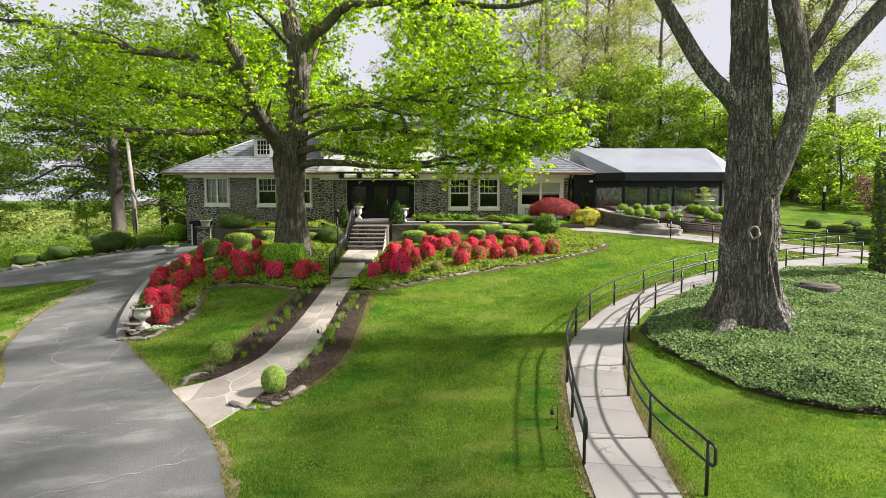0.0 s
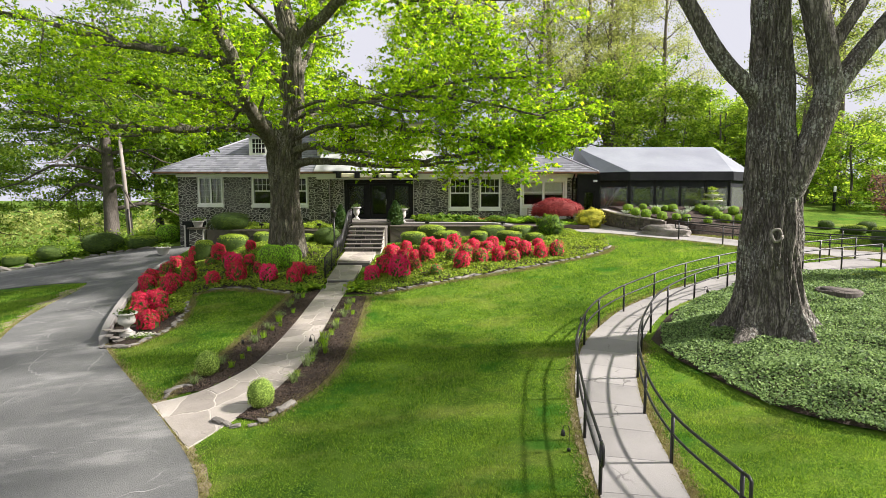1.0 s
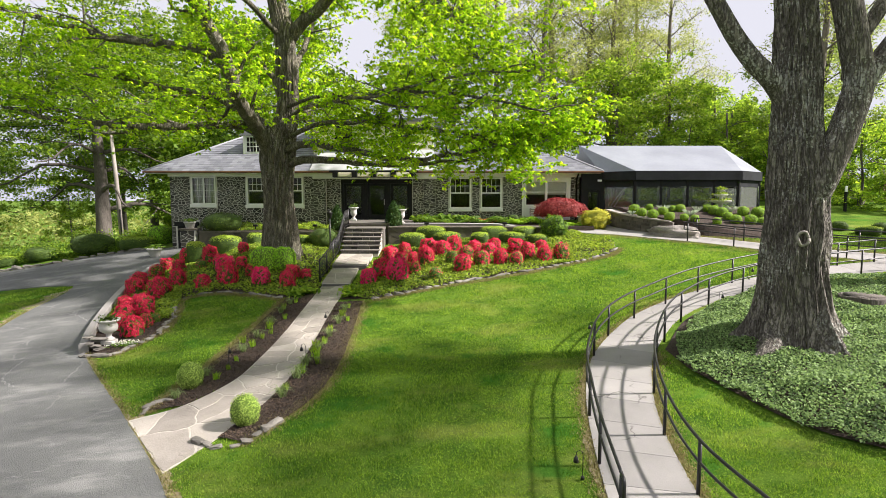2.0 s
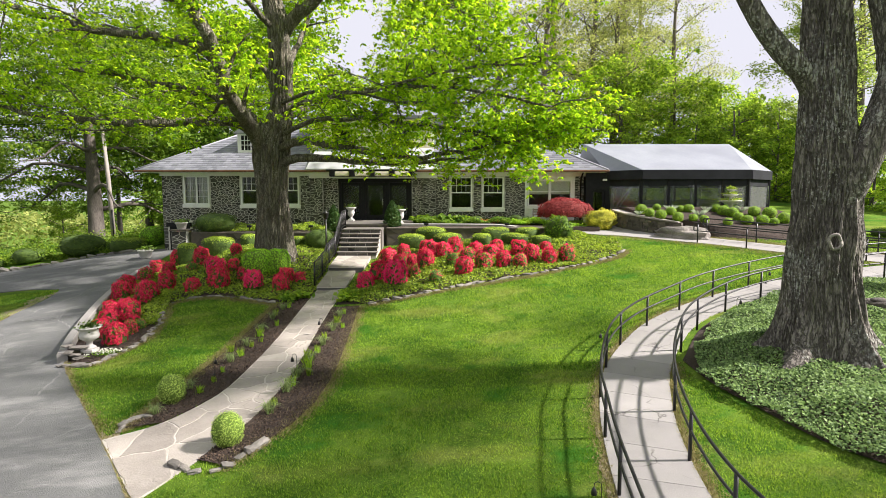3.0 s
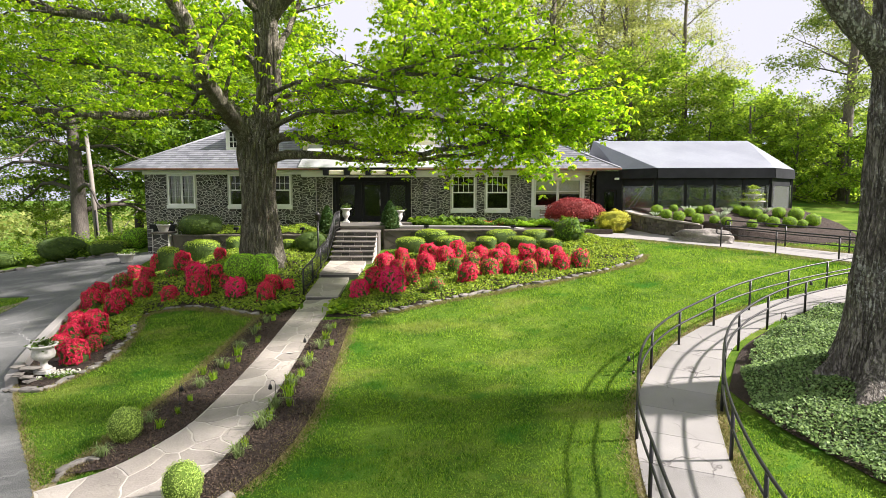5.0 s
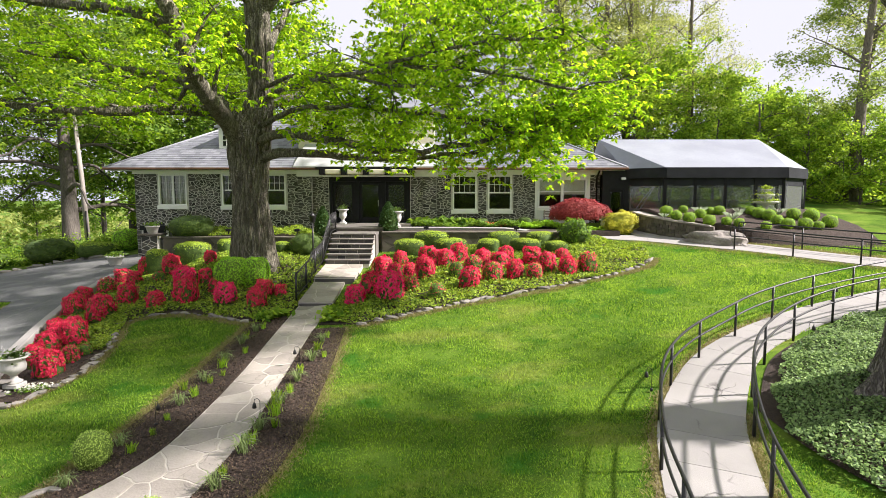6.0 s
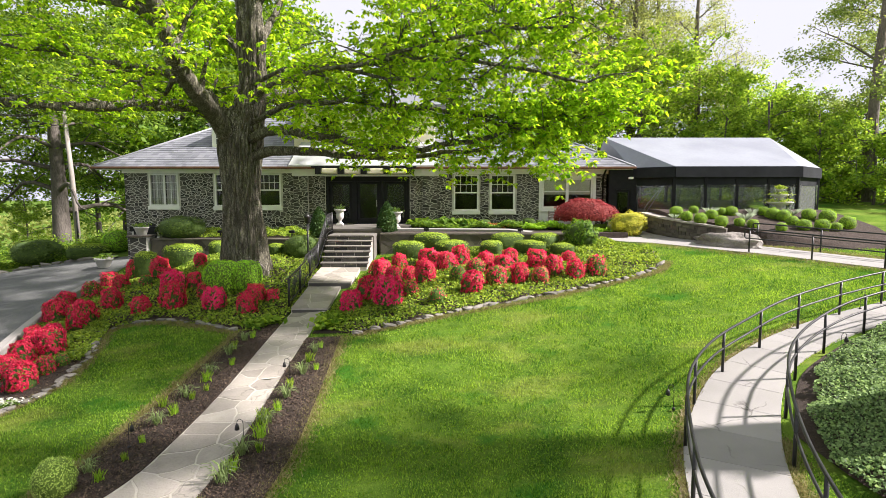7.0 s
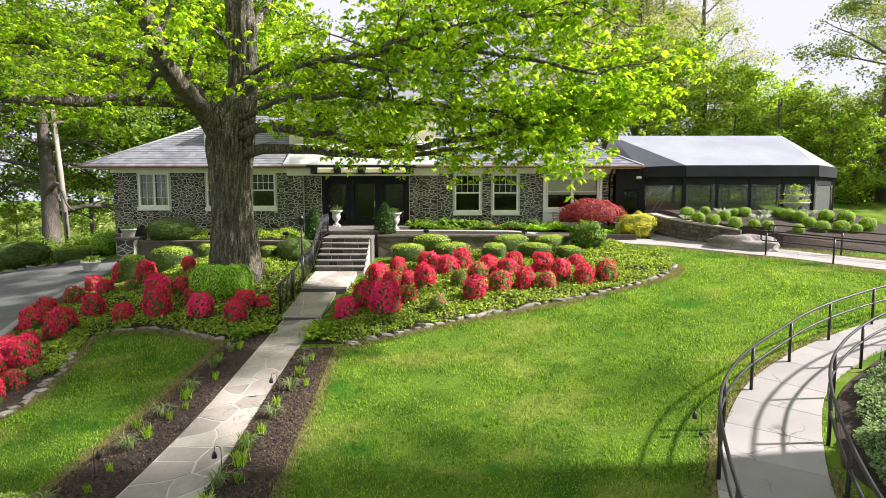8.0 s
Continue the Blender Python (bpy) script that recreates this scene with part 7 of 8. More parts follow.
# bark chips on the mulch
p = np.vstack([strip_points(BED_PL, 9000, 21), strip_points(BED_PR, 9000, 22), strip_points(BED_L1, 5000, 23)])
z = ground_z(p[:, 0], p[:, 1]) + 0.055 + rngv.uniform(0, 0.02, len(p))
CHIP = mat("bark_chips", (0.02, 0.013, 0.009), (0.13, 0.09, 0.06), 6, 0.95, island=0.8)
tagged(part("bark_chips", array_mesh("bark_chips", scatter_leaves(np.c_[p, z], 0.055, 24, 0.8, 0.45), 4), CHIP), "loose dark shredded bark mulch", "mulch", kind="stuff")

# ---- lawn grass ----
NB = 980000
gxr = rngv.uniform(0, 1, NB)
gy_ = 6.0 + 28.0 * rngv.uniform(0, 1, NB) ** 1.7
half = 2.5 + 0.82 * gy_
gx_ = (gxr * 2 - 1) * half
poly = lambda a, b: np.vstack([curve_pts(a, 60), curve_pts(b, 60)[::-1]])
ok = np.ones(NB, bool)
for a, b in ((DRIVE_L, DRIVE_R), (PATH_L, PATH_R), (WALK_L, WALK_R), (UPPER_F, UPPER_N), BED_L1, BED_L2, BED_R, BED_PL, BED_PR):
    ok &= ~inside(poly(a, b), gx_, gy_)
ok &= ~inside(IVY_EDGE, gx_, gy_) & ~((gx_ < -16.5) & (gy_ > 30)) & ~((gx_ > -5.2) & (gx_ < -3) & (gy_ > 24)) & ~((gy_ > 33) & (gx_ < 9)) & ~((gx_ + gy_ > 42) & (gx_ > 9.5) & (gy_ > 30.5))
gx_, gy_ = gx_[ok], gy_[ok]
n = len(gx_)
a = rngv.uniform(0, 2 * math.pi, n)
far = np.clip(gy_ / 16, 0.7, 1.5)
tuft = np.array([1 + 1.1 * noise.noise(Vector((x * 3.1, y * 3.1, 0))) + 0.6 * noise.noise(Vector((x * 0.8, y * 0.8, 7))) for x, y in zip(gx_, gy_)])
hgt, wid = rngv.uniform(0.026, 0.056, n) * far ** 0.5 * np.clip(tuft, 0.4, 1.5), rngv.uniform(0.006, 0.012, n) * far
base = np.c_[gx_, gy_, ground_z(gx_, gy_) + 0.005]
side = np.c_[np.cos(a), np.sin(a), np.zeros(n)] * wid[:, None]
tip = base + np.c_[rngv.normal(size=(n, 2)) * 0.022, hgt]
tagged(part("grass", array_mesh("grass", np.stack([base - side, base + side, tip], 1), 3), BLADE), "short mown lawn grass with mottled green tones", "grass", kind="stuff")

DRY = leafmat("dry_turf", (0.12, 0.12, 0.03), (0.34, 0.3, 0.13), 0.3, island=0.6)


def dry_turf(edges, width, count, seed, label):
    """Thin browned blades fringing bed, drive and walk."""
    r4 = np.random.default_rng(seed)
    E = np.vstack([curve_pts(e, 300) for e in edges])
    q = E[r4.integers(0, len(E), count)] + r4.normal(size=(count, 2)) * width
    for L, R in ((DRIVE_L, DRIVE_R), (WALK_L, WALK_R), (PATH_L, PATH_R), (UPPER_F, UPPER_N)):
        q = q[~inside(poly(L, R), q[:, 0], q[:, 1])]
    count = len(q)
    a = r4.uniform(0, 2 * math.pi, count)
    b = np.c_[q, ground_z(q[:, 0], q[:, 1]) + 0.02]
    s = np.c_[np.cos(a), np.sin(a), np.zeros(count)] * r4.uniform(0.006, 0.013, (count, 1))
    t = b + np.c_[r4.normal(size=(count, 2)) * 0.045, r4.uniform(0.02, 0.075, count)]
    tagged(part("dry_turf", array_mesh("dry_turf", np.stack([b - s, b + s, t], 1), 3), DRY), label, "grass", kind="stuff")


dry_turf([BED_PL[0], BED_PL[0], BED_PR[1]], 0.13, 26000, 61, "browned turf fringing the mulch borders")
dry_turf([DRIVE_R[:7], DRIVE_L[2:9], WALK_L[1:9], WALK_R[1:6]], 0.12, 42000, 62, "thin browned turf along drive and walk")
dry_turf([[(-10.2, 19.2), (-9.65, 21.2), (-10.15, 23.4), (-10.7, 25.1), (-9.4, 25.35), (-8, 24.85), (-6.4, 23.95)], [(-2.6, 23.0), (0.1, 24.1), (3.6, 25.3), (7.3, 27.2), (8.4, 28.7)]], 0.1, 20000, 63, "thin browned turf along the stone edging")

dry_turf([UPPER_N[4:], UPPER_F[5:], UPPER_F[6:]], 0.35, 26000, 64, "thin straw-coloured turf beside the upper walk")

# ---- edging stones, kerb, urns ----
ROCKS = []
for k in range(6):
    bm = bmesh.new()
    bmesh.ops.create_icosphere(bm, subdivisions=2, radius=1)
    for v in bm.verts:
        d = v.co.normalized()
        r = 1 / (abs(d.x) ** 9 + abs(d.y) ** 9 + abs(d.z) ** 9) ** (1 / 9)
        c = d * r * (1 + 0.28 * noise.noise(d * 1.4 + Vector((k * 7.0, 0, 0))) + 0.1 * noise.noise(d * 4 + Vector((k * 3.0, 0, 0))))
        v.co = Vector((c.x * (0.14 + 0.03 * (k % 3)), c.y * 0.085, c.z * 0.065))
    me = bpy.data.meshes.new("rock")
    bm.to_mesh(me)
    bm.free()
    me.materials.append(ROCK)
    ROCKS.append(me)


def edging(label, pts, n, s=1.0, seed=0):
    rr = random.Random(seed)
    t = thing("stone_edging", (0, 0, 0), 0, label, "edging")
    P = curve_pts(pts, n)
    for i, (x, y) in enumerate(P):
        d = P[min(i + 1, n - 1)] - P[max(i - 1, 0)]
        o = new("rock", ROCKS[rr.randrange(5)])
        o.parent = t
        k = s * rr.uniform(0.6, 1.45)
        o.matrix_basis = pose(x + rr.uniform(-0.1, 0.1), y + rr.uniform(-0.08, 0.08), gz(x, y) + 0.04, rr.uniform(-15, 15), rr.uniform(-15, 15), math.degrees(math.atan2(d[1], d[0])) + rr.uniform(-20, 20)) @ Matrix.Diagonal((k, k, k * rr.uniform(0.8, 1.2), 1))


edging("rough grey stones edging the azalea bed", BED_R[0][1:10], 46, 0.85, 1)
edging("rough grey stones edging the azalea bed", [(-11.3, 19.4), (-10.2, 19.35), (-9.75, 21.2), (-10.25, 23.4), (-10.8, 25.2), (-9.4, 25.5), (-8, 25.0), (-6.5, 24.1)], 42, 0.8, 2)
edging("rough stones edging the driveway's far side", [(-18.2, 38.0), (-21, 38.2), (-25, 36.9), (-29, 36.5), (-40, 36.3)], 44, 1.5, 6)
pile = thing("stone_pile", (-11.25, 19.95, gz(-11.25, 19.95)), 35, "loose stack of flat grey stones ending the kerb", "stones")
for k in range(9):
    o = new("rock", ROCKS[k % 5])
    o.parent = pile
    o.matrix_basis = pose(0.16 * math.sin(k * 2.1), 0.2 * math.cos(k * 3.3), 0.05 + 0.05 * k, 4 * math.sin(k), 5 * math.cos(k), k * 50) @ Matrix.Diagonal((1.25, 1.25, 0.5, 1))
edging("rough grey stones closing the mulch border", [(-5.0, 13.3), (-4.6, 13.05), (-4.2, 13.1), (-3.6, 13.9)], 8, 0.95, 3)
edging("rough grey stones closing the mulch border", [(-7.1, 15.0), (-7.0, 15.4), (-6.7, 15.6)], 6, 0.7, 4)
V, F = [], []
K = curve_pts([(-11.45, 19.7), (-12.35, 21.6), (-13.65, 25.0), (-14.65, 28.5), (-15.25, 32.0)], 40)
for i, p in enumerate(K):
    t = K[min(i + 1, 39)] - K[max(i - 1, 0)]
    nv = np.array((-t[1], t[0])) / np.linalg.norm(t) * 0.14
    g = gz(*p)
    for o, z in ((-1, g - 0.2), (-1, g + 0.3), (-0.8, g + 0.34), (0.8, g + 0.34), (1, g + 0.3), (1, g - 0.2)):
        V.append((p[0] + nv[0] * o, p[1] + nv[1] * o, z))
F = [(i * 6 + k, i * 6 + k + 1, (i + 1) * 6 + k + 1, (i + 1) * 6 + k) for i in range(39) for k in range(5)] + [tuple(range(6)), tuple(range(234, 240))[::-1]]
tagged(part("kerb_wall", mesh_of("kerb_wall", V, F), CONCRETE), "low pale concrete kerb wall beside the driveway", "kerb", kind="structure")


VASE = [(0.13, 0.1), (0.15, 0.13), (0.07, 0.2), (0.08, 0.26), (0.17, 0.36), (0.2, 0.5), (0.18, 0.62), (0.22, 0.72), (0.3, 0.76), (0.3, 0.8), (0.25, 0.8), (0.2, 0.72)]


def urn(x, y, z, s, label, shape=None):
    u = thing("garden_urn", (x, y, z), 0, label, "urn", "garden urns")
    part("base", boxes((-0.17, 0.17, -0.17, 0.17, 0, 0.1), bevel=0.015), URNSTONE, u)
    part("bowl", turned("bowl", shape or [(0.15, 0.1), (0.17, 0.14), (0.08, 0.2), (0.075, 0.28), (0.13, 0.33), (0.24, 0.4), (0.26, 0.5), (0.23, 0.6), (0.25, 0.66), (0.34, 0.7), (0.34, 0.73), (0.28, 0.73), (0.24, 0.66)], 24), URNSTONE, u, "fluted pale urn bowl")
    q = np.random.default_rng(int(x * 10) % 97).normal(size=(150, 3)) * (0.13, 0.13, 0.06) + (0, 0, 0.86 if shape else 0.77)
    tagged(part("plant", array_mesh("plant", scatter_leaves(q, 0.1, 4, 0.5), 4), YEWLEAF, u), kind="stuff")
    u.scale = (s, s, s)
    return u


urn(-10.95, 20.25, gz(-10.95, 20.25) + 0.1, 1.1, "weathered white stone urn at the bed's end beside the driveway")
urn(8.05, 34.75, gz(8.05, 34.75), 0.85, "low stone bowl planter beside the golden shrub")
urn(-5.35, 36.0, 2.69, 1.0, "pale stone vase urn with dark greenery beside the front door", VASE)
urn(-2.5, 36.1, 2.5, 1.1, "pale stone vase urn with dark greenery beside the front door", VASE)


def tub(x, y, z, s, label):
    u = thing("planter_tub", (x, y, z), 0, label, "planter", "planter tubs")
    part("pot", turned("pot", [(0.2, 0), (0.22, 0.02), (0.31, 0.32), (0.34, 0.33), (0.34, 0.38), (0.29, 0.38), (0.27, 0.3)], 24), URNSTONE, u)
    q = np.random.default_rng(int(-x * 10) % 91).normal(size=(160, 3)) * (0.16, 0.16, 0.06) + (0, 0, 0.46)
    tagged(part("plant", array_mesh("plant", scatter_leaves(q, 0.1, 4, 0.5), 4), DARKLEAF, u), kind="stuff")
    u.scale = (s, s, s)


tub(-14.02, 33.37, 2.39, 0.95, "pale tapered planter on the gate pier")
tub(-17.2, 35.6, gz(-17.2, 35.6) + 0.03, 1.25, "white tapered planter tub on the driveway's edge")

# ---- fountain, tiered planter, lamps ----
fountain = tagged(part("fountain", turned("fountain", [(0.3, 0), (0.3, 0.06), (0.12, 0.14), (0.1, 0.55), (0.3, 0.62), (0.42, 0.72), (0.4, 0.75), (0.12, 0.7), (0.07, 0.85), (0.1, 0.95), (0.16, 1.02), (0.08, 1.08), (0.1, 1.2), (0.06, 1.28), (0.07, 1.35), (0.01, 1.42)], 20), URNSTONE), "tiered white stone fountain standing inside the marquee", "fountain")
fountain.location = (11.3, 41.0, 2.35)
fountain.scale = (1.4, 1.4, 1.4)
tier = thing("tiered_planter", (15.6, 33.9, bed_top(15.6, 33.9)), 0, "tiered stone planter with flowers in the raised bed", "planter")
part("stand", turned("stand", [(0.25, 0), (0.12, 0.15), (0.12, 0.35), (0.55, 0.5), (0.58, 0.56), (0.1, 0.54), (0.08, 0.75), (0.36, 0.85), (0.38, 0.9), (0.06, 0.88), (0.06, 1.05), (0.2, 1.12), (0.2, 1.16), (0.02, 1.15)], 20), URNSTONE, tier)
q = np.vstack([np.random.default_rng(k).normal(size=(260, 3)) * (r, r, 0.06) + (0, 0, z) for k, (r, z) in enumerate(((0.3, 0.6), (0.2, 0.95), (0.1, 1.22)))])
tagged(part("plant", array_mesh("plant", scatter_leaves(q, 0.1, 3, 0.5), 4), COVERLEAF, tier), kind="stuff")
lamp = thing("lamp_post", (-5.75, 30.8, gz(-5.75, 30.8)), 0, "slim black lamp post beside the steps", "lamp")
part("post", tubes("post", [([(0, 0, -0.1), (0, 0, 1.75)], (0.04, 0.035), 10)]), IRON, lamp)
part("lantern", turned("lantern", [(0.05, 1.75), (0.12, 1.8), (0.14, 2.0), (0.17, 2.02), (0.05, 2.12), (0.02, 2.2)], 8), IRON, lamp)
PLIGHT = thing("path_light", (0, 0, 0), 0, "small black shepherd-hook garden light", "lamp", "garden lights")
part("hook", tubes("hook", [([(0, 0, -0.1), (0, 0, 0.62), (0.02, 0, 0.7), (0.09, 0, 0.74), (0.16, 0, 0.7), (0.17, 0, 0.62)], 0.009, 6)]), IRON, PLIGHT)
part("shade", turned("shade", [(0.012, 0.62), (0.05, 0.56), (0.07, 0.45), (0.05, 0.43)], 10), IRON, PLIGHT).location = (0.17, 0, 0)
part("foot", turned("foot", [(0.05, 0.0), (0.05, 0.07), (0.02, 0.09)], 8), IRON, PLIGHT)
for i, (x, y, r) in enumerate(((-3.83, 17.5, 180), (-6.05, 17.65, 90), (4.3, 17.9, 180), (8.74, 19.72, 0), (-3.75, 20.4, 190), (2.33, 11.1, 180), (11.15, 22.45, 0))):
    place(PLIGHT, x, y, gz(x, y) + 0.03, r, 0.68)
SPOT = thing("spot_light", (0, 0, 0), 0, "small black garden floodlight on the wall top", "lamp", "garden floodlights")
part("head", boxes((-0.12, 0.12, -0.08, 0.08, 0.08, 0.2), bevel=0.02), BLACK, SPOT)
part("stake", box(-0.02, 0.02, -0.02, 0.02, -0.05, 0.08), BLACK, SPOT)
for x, y, z in ((-10.4, 33.4, 2.4), (-7.1, 33.4, 2.4), (-0.9, 33.2, 2.52), (3.4, 33.2, 2.52)):
    place(SPOT, x, y, z, 0, 1.0)
pole = thing("utility_pole", (-24.2, 44.6, gz(-24.2, 44.6)), 0, "weathered wooden utility pole with wires", "pole")
part("shaft", tubes("shaft", [([(0, 0, -0.3), (-0.2, 0, 4.5), (-0.5, 0, 9.2)], (0.17, 0.15, 0.11), 12)]), POLEWOOD, pole)
part("conduit", tubes("conduit", [([(0.1, -0.18, 0), (0.05, -0.18, 2.2)], 0.05, 8)]), BLACK, pole)
for z0, z1 in ((8.6, 9.5), (7.8, 8.2)):
    w = [(-0.5 - 26 * t, -2 * t, z0 + (z1 - z0) * t - 3.0 * t * (1 - t)) for t in np.linspace(0, 1, 20)]
    part("wire", tubes("wire", [(w, 0.02, 5)]), BLACK, pole)
SV, SF = tube_profile([(0.78, 0), (0.66, 0.2), (0.62, 0.52), (0.56, 0.56), (0.3, 0.55), (0.05, 0.52)], 28)
SV = [Vector(v) * (1 + 0.12 * noise.noise(Vector((v[0] * 2.2, v[1] * 2.2, 1.0)))) for v in SV]
stump = thing("tree_stump", (12.4, 18.5, gz(12.4, 18.5) - 0.05), 20, "low weathered flat-cut stump in the ivy", "stump")
part("bole", mesh_of("bole", SV, SF), DARKBARK, stump)
part("cut_face", turned("cut_face", [(0.5, 0.55), (0.5, 0.575), (0.02, 0.58)], 24), DARKBARK, stump, "weathered cut wood")
ivytrunk = thing("ivy_clad_tree", (15.85, 20.1, gz(15.85, 20.1)), 0, "tree trunk wrapped in dark ivy", "tree")
part("trunk", tubes("trunk", [([(0, 0, -0.2), (0.1, 0, 1.5), (0, 0.1, 3), (0.1, 0.2, 4.6)], (0.42, 0.38, 0.36, 0.3), 14)]), DARKBARK, ivytrunk)
h, a = rngc.uniform(0, 4.5, 2600), rngc.uniform(0, 6.28, 2600)
part("ivy", array_mesh("ivy", scatter_leaves(np.stack([0.5 * np.cos(a) + 0.05, 0.5 * np.sin(a), h], 1), 0.14, 8, 0.1), 4), DARKLEAF, ivytrunk)

# ---- stones of the house front ----


def rect_outline(rect, holes):
    def planes(s):
        out = [((-1, 0), s[0] - rect[0]), ((1, 0), rect[1] - s[0]), ((0, -1), s[1] - rect[2]), ((0, 1), rect[3] - s[1])]
        for a, b, c, d in holes:
            opts = [((1, 0), a - s[0]), ((-1, 0), s[0] - b), ((0, 1), c - s[1]), ((0, -1), s[1] - d)]
            nv, off = max(opts, key=lambda o: o[1])
            if off < 0.9:
                out.append((nv, off))
        return out
    return planes


rs = np.random.default_rng(77)
HOLES = [(a - 0.12, b + 0.12, c - 0.22, d + 0.0) for a, b, c, d in OPENINGS[:5]] + [(4.95, 7.95, 2.4, 5.2), (-6.38, -1.87, 2.4, 5.3), (-8.0, -7.25, 2.2, 5.25), (-1.2, -0.45, 2.2, 5.25), (-16.75, -15.25, 0.3, 2.56)]
def wall_seeds(x0, x1, z0, z1, step, holes):
    pts = []
    for i, z in enumerate(np.arange(z0 + step * 0.4, z1, step * 0.78)):
        for x in np.arange(x0 + step * (0.3 + 0.5 * (i % 2)), x1, step * 1.35):
            p = (x + rs.uniform(-0.55, 0.55) * step, z + rs.uniform(-0.42, 0.42) * step)
            if x0 + 0.04 < p[0] < x1 - 0.04 and z0 + 0.03 < p[1] < z1 - 0.03 and not any(a - 0.05 < p[0] < b + 0.05 and c - 0.05 < p[1] < d + 0.05 for a, b, c, d in holes):
                if rs.random() > 0.22:
                    pts.append(p)
                if rs.random() < 0.3:
                    pts.append((p[0] + rs.uniform(0.3, 0.5) * step, p[1] + rs.uniform(-0.4, 0.4) * step))
    return pts


def lay_wall(rect, y, holes, step, parent, near, gap=0.0125, material=None, K=0.68):
    V, F = [], []
    place_on = lambda u, v, o: (u, y - o, v)
    count = 0
    squash = lambda r: (r[0] * K, r[1] * K, r[2], r[3])
    seeds = [(a * K, b) for a, b in wall_seeds(rect[0], rect[1], rect[2], rect[3], step, holes)]
    for s, poly in cells(seeds, rect_outline(squash(rect), [squash(h) for h in holes]), gap):
        s, poly = s / (K, 1), poly / (K, 1)
        rim = []
        for a, b in zip(poly, np.roll(poly, -1, 0)):
            for t in (0, 0.5) if np.linalg.norm(b - a) > 0.09 else (0,):
                e = a + (b - a) * t
                e = e + 0.035 * np.array((noise.noise(Vector((e[0] * 5, e[1] * 5, 2))), noise.noise(Vector((e[0] * 5, e[1] * 5, 7)))))
                rim.append(e + (s - e) * 0.07 * abs(noise.noise(Vector((e[0] * 11, e[1] * 11, 3)))))
        poly = np.array(rim)
        v, f = stone_prism(poly, rs.uniform(0.005, 0.014), place_on)
        if near(s) and count < 300:
            count += 1
            part("stone", mesh_of("stone", v, f), material or STONE, parent)
        else:
            o = len(V)
            V += v
            F += [tuple(i + o for i in q) for q in f]
    if V:
        tagged(part("stone", mesh_of("stones", V, F), STONE_JOINED, parent, "dark field stones of the front wall"), kind="stuff")


lay_wall((-17, -8.0, 0.35, 5.36), FACE, HOLES, 0.175, front, lambda s: False, 0.0095, None, 0.56)
lay_wall((-7.25, 8.5, 0.35, 5.36), FACE, HOLES, 0.165, front, lambda s: -1.9 < s[0] < 5.0 and s[1] > 2.5, 0.0092, None, 0.5)
for ob in [o for o in house.children if o.name.startswith("pilaster")]:
    c = sum((Vector(b) for b in ob.bound_box), Vector()) / 8
    lay_wall((c.x - 0.37, c.x + 0.37, 2.25, 5.2), FACE - 0.26, [], 0.17, ob, lambda s: True, 0.0088, None, 0.5)
lay_wall((-14.38, -13.64, 0.7, 2.28), 33.0, [], 0.24, pier_shaft, lambda s: True)
lay_wall((-2.98, 5.48, 1.3, 2.41), 33.05, [], 0.3, terrace_walls[1], lambda s: True, 0.012, WARMSTONE)
lay_wall((-13.48, -5.3, 1.2, 2.15), 33.25, [], 0.3, terrace_walls[0], lambda s: True, 0.012, WARMSTONE)

# ---- flagstones of the path, slabs of the walks, blocks of the curved wall ----


def strip_outline(left, right):
    L, R = curve_pts(left, 160), curve_pts(right, 160)

    def planes(s):
        out = []
        for P, sgn in ((L, 1), (R, -1)):
            i = int(np.argmin(np.linalg.norm(P - s, axis=1)))
            t = P[min(i + 1, 159)] - P[max(i - 1, 0)]
            nv = np.array((-t[1], t[0])) / np.linalg.norm(t) * sgn
            out.append((nv, float((P[i] - s) @ nv) - 0.02))
        for P, Q in ((L[0], R[0]), (R[-1], L[-1])):
            t = Q - P
            nv = np.array((t[1], -t[0])) / np.linalg.norm(t)
            out.append((nv, float((P - s) @ nv) - 0.02))
        return out
    return planes


def lay_strip(left, right, step, gap, lift, thick, material, parent, name, seed):
    r2 = np.random.default_rng(seed)
    P = poly(left, right)
    lo, hi = P.min(0), P.max(0)
    seeds = []
    for y in np.arange(lo[1], hi[1], step * 0.8):
        for x in np.arange(lo[0], hi[0], step):
            seeds.append((x + r2.uniform(-0.42, 0.42) * step, y + r2.uniform(-0.38, 0.38) * step))
    seeds = np.array(seeds)
    seeds = seeds[inside(P, seeds[:, 0], seeds[:, 1])]
    seeds = seeds[(seeds[:, 1] > 15.4) | (r2.uniform(size=len(seeds)) < 0.35)]
    pl = strip_outline(left, right)
    for s, q in cells(seeds, pl, gap):
        rim = []
        for a, b in zip(q, np.roll(q, -1, 0)):
            for f in np.arange(0, 1, 1 / max(2, int(np.linalg.norm(b - a) / 0.09))):
                e = a + (b - a) * f
                e = e + 0.075 * np.array((noise.noise(Vector((e[0] * 2.6, e[1] * 2.6, 1))), noise.noise(Vector((e[0] * 2.6, e[1] * 2.6, 9)))))
                rim.append(e + (s - e) * 0.05 * abs(noise.noise(Vector((e[0] * 9, e[1] * 9, 4)))))
        q = np.array(rim)
        tilt = r2.uniform(-0.004, 0.006)
        v, f = stone_prism(q, thick, lambda u, w, o: (u, w, gz(u, w) + lift + o + tilt), 0.95)
        part(name, mesh_of(name, v, f), material, parent)


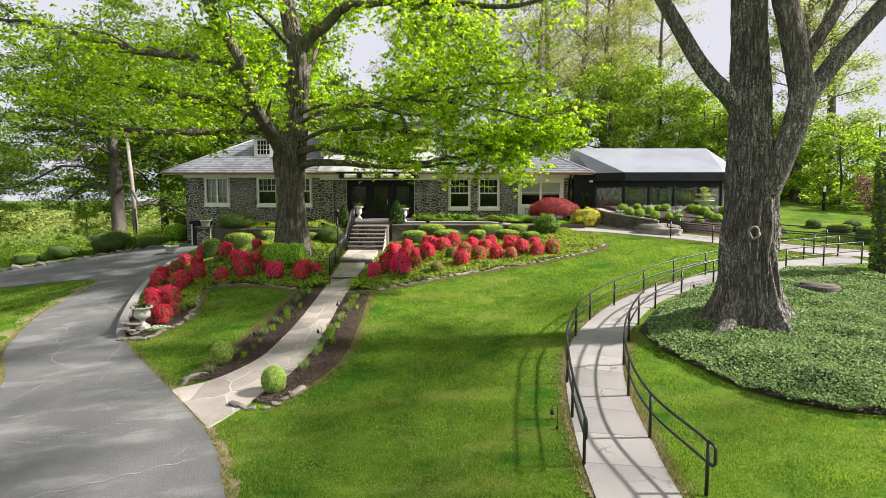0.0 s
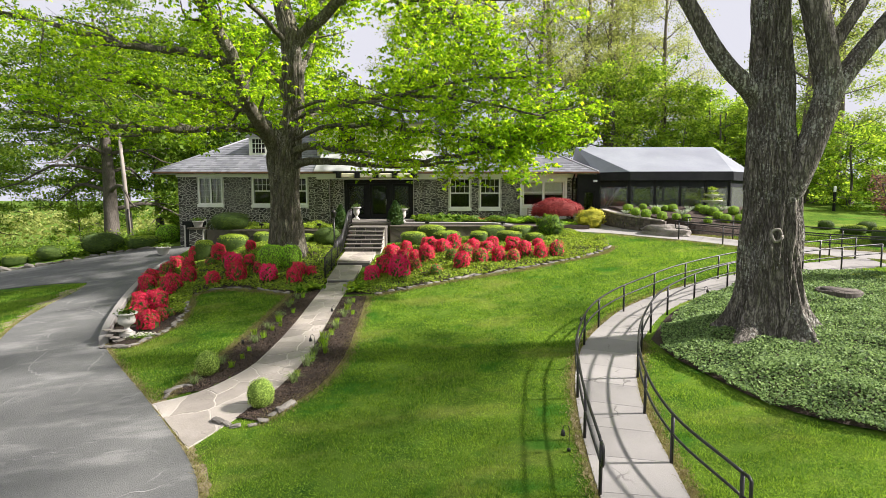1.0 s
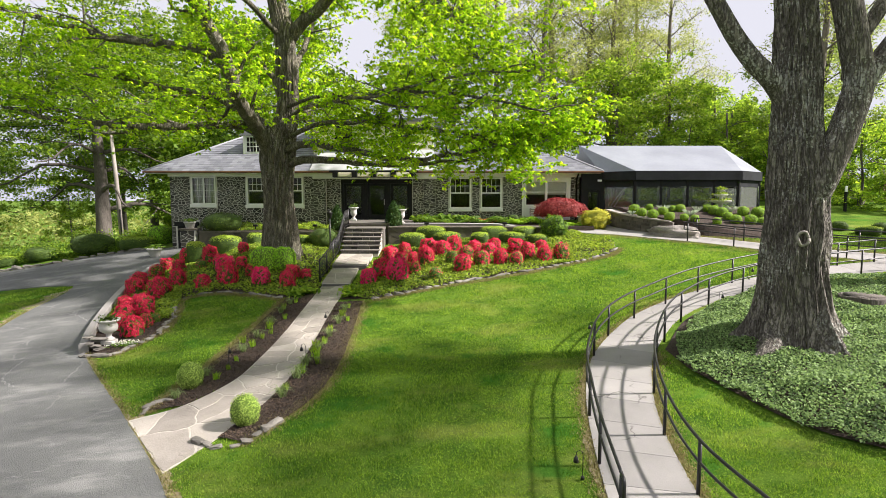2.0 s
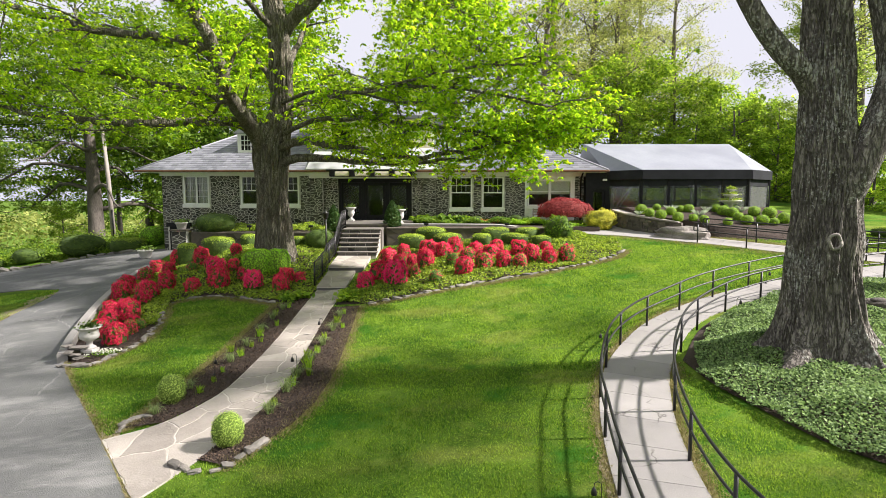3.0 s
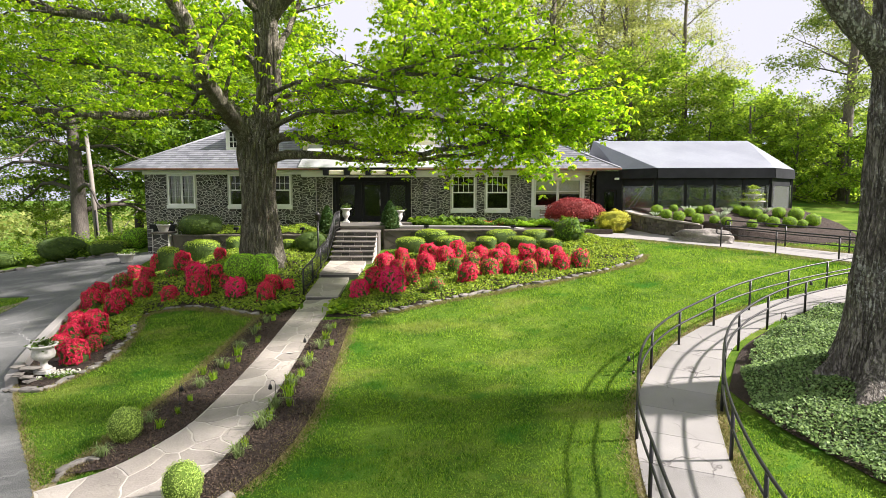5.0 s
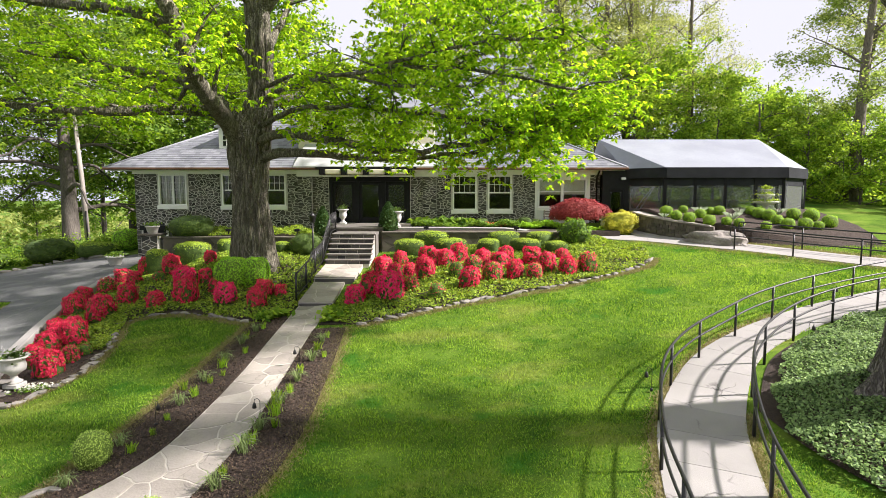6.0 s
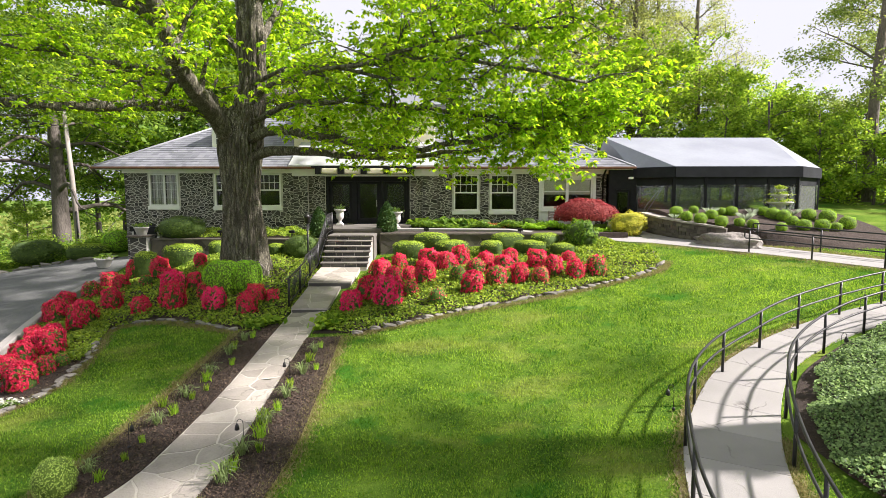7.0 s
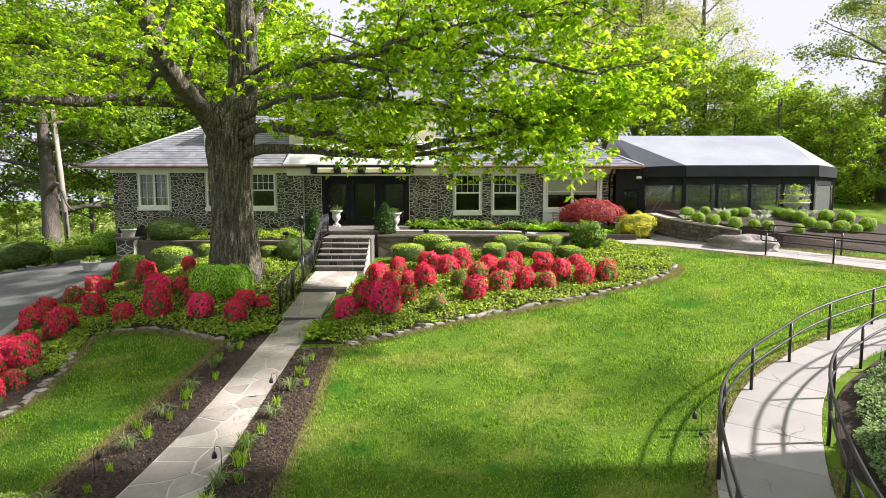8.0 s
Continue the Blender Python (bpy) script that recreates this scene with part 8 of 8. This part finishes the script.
for (x0, x1, y0, y1, za, zb), slab_part in zip(LANDINGS, landing_slabs):
    r5 = np.random.default_rng(int(y0))
    seeds = [(x + r5.uniform(-0.2, 0.2), y + r5.uniform(-0.2, 0.2)) for x in np.arange(x0 + 0.25, x1, 0.55) for y in np.arange(y0 + 0.25, y1, 0.5)]
    for s, q in cells(seeds, rect_outline((x0, x1, y0, y1), []), 0.014):
        v, f = stone_prism(q, 0.008, lambda u, w, o: (u, w, za + (zb - za) * (w - y0) / (y1 - y0) + o), 0.95)
        part("flagstone", mesh_of("flagstone", v, f), FLAG, slab_part)
lay_strip(PATH_L, PATH_R, 0.62, 0.015, 0.03, 0.007, FLAG, path_base, "flagstone", 5)
WL, WR = curve_pts(WALK_L, 241), curve_pts(WALK_R, 241)
for k in range(24):
    a, b = k * 10, k * 10 + 10
    m = (WL[a] + WR[a] + WL[b] + WR[b]) / 4
    rim = np.vstack([WL[a:b + 1], WR[a:b + 1][::-1]])
    t = m - (WL[a] + WR[a]) / 2
    rim = rim - np.sign((rim - m) @ t)[:, None] * t / np.linalg.norm(t) * 0.004
    v, f = stone_prism(rim, 0.012, lambda u, w, o: (u, w, gz(u, w) + 0.035 + o), 0.995)
    part("paving_slab", mesh_of("paving_slab", v, f), CONCRETE, walk_base)
r3 = random.Random(3)
for c in range(6):
    i = r3.uniform(-0.8, 0)
    while i < 28:
        ln = r3.uniform(0.8, 2.3)
        j = min(i + ln - 0.1, 29)
        pa, pb = [np.array([np.interp(q, range(30), WALLC[:, 0]), np.interp(q, range(30), WALLC[:, 1])]) for q in (i, j)]
        t = (pb - pa) / np.linalg.norm(pb - pa)
        nv = np.array((-t[1], t[0])) * 0.2
        if (nv @ (np.array((9.0, 31.0)) - pa)) < 0:
            nv = -nv
        top = 3.35 - 0.55 * i / 29 - 0.1
        lift = r3.uniform(-0.012, 0.012)
        z1, z0 = top - c * 0.165 + lift, top - c * 0.165 - 0.148
        o = nv * (1 + r3.uniform(0.1, 0.3))
        b = nv * 0.8
        V = [(*(pa + b), z0), (*(pb + b), z0), (*(pb + b), z1), (*(pa + b), z1), (*(pa + o), z0 + 0.01), (*(pb + o), z0 + 0.01), (*(pb + o), z1 - 0.01), (*(pa + o), z1 - 0.01)]
        part("stone", mesh_of("stone", V, [(0, 1, 5, 4), (1, 2, 6, 5), (2, 3, 7, 6), (3, 0, 4, 7), (4, 5, 6, 7)]), WARMSTONE, curved_wall)
        i += ln

for k in range(0, 28, 4):
    j = min(k + 4, 29)
    ring = []
    for q in range(k, j + 1):
        t = WALLC[min(q + 1, 29)] - WALLC[max(q - 1, 0)]
        nv = np.array((t[1], -t[0])) / np.linalg.norm(t)
        ring.append((WALLC[q], nv))
    rim = np.array([p + nv * 0.3 for p, nv in ring] + [p - nv * 0.3 for p, nv in ring[::-1]])
    top = lambda u, w: 3.35 - 0.55 * float(np.argmin(np.linalg.norm(WALLC - (u, w), axis=1))) / 29
    v, f = stone_prism(rim, 0.05, lambda u, w, o: (u, w, top(u, w) + o), 0.98)
    part("coping", mesh_of("coping", v, f), FLAG, curved_wall, "pale flat coping stone")

# ---- plants and post by the far lawn ----
BRONZELEAF = leafmat("bronze_leaves", (0.07, 0.04, 0.03), (0.3, 0.16, 0.1), 0.3)
bronze = thing("bronze_tree", (22.0, 28.2, gz(22.0, 28.2)), 0, "small feathery bronze-leaved tree at the lawn's edge", "tree")
rows, lv = grow([([(0, 0, 0.5), (0.5 * math.cos(a), 0.5 * math.sin(a), 1.4), (1.1 * math.cos(a), 1.1 * math.sin(a), 2.0 + 0.3 * k % 1)], 0.05, 0.015) for k, a in enumerate(np.arange(6) * 1.05)], 77, subs=6, twigs=4, sub_len=0.7, twig_len=0.3, leaf_n=14, leaf_r=0.14, leaf_size=0.1)
part("trunk", tubes("trunk", [([(0, 0, -0.1), (0.02, 0, 0.6)], (0.08, 0.06), 8)]), DARKBARK, bronze)
part("branchwork", tubes("branchwork", [r for own in rows for r in own]), DARKBARK, bronze)
part("crown", lv, BRONZELEAF, bronze)
for x, y, w, h, t in ((20.3, 26.9, 1.05, 0.85, FLAT), (21.0, 29.9, 1.1, 0.45, FLAT), (20.6, 31.4, 0.8, 0.5, YEW), (21.9, 30.2, 0.9, 0.6, YEW), (23.2, 27.6, 1.6, 1.7, YEW)):
    place(t, x, y, gz(x, y) - 0.03, x * 40 % 360, w / 1.4, h / 0.94)
post = thing("marker_post", (25.8, 38.4, gz(25.8, 38.4)), 0, "black post with a small white box beside the lawn", "post")
part("shaft", boxes((-0.07, 0.07, -0.07, 0.07, -0.1, 1.25), bevel=0.01), BLACK, post)
part("head", boxes((-0.07, 0.07, -0.05, 0.05, 1.25, 1.62), bevel=0.015), WHITE, post, "white box head")
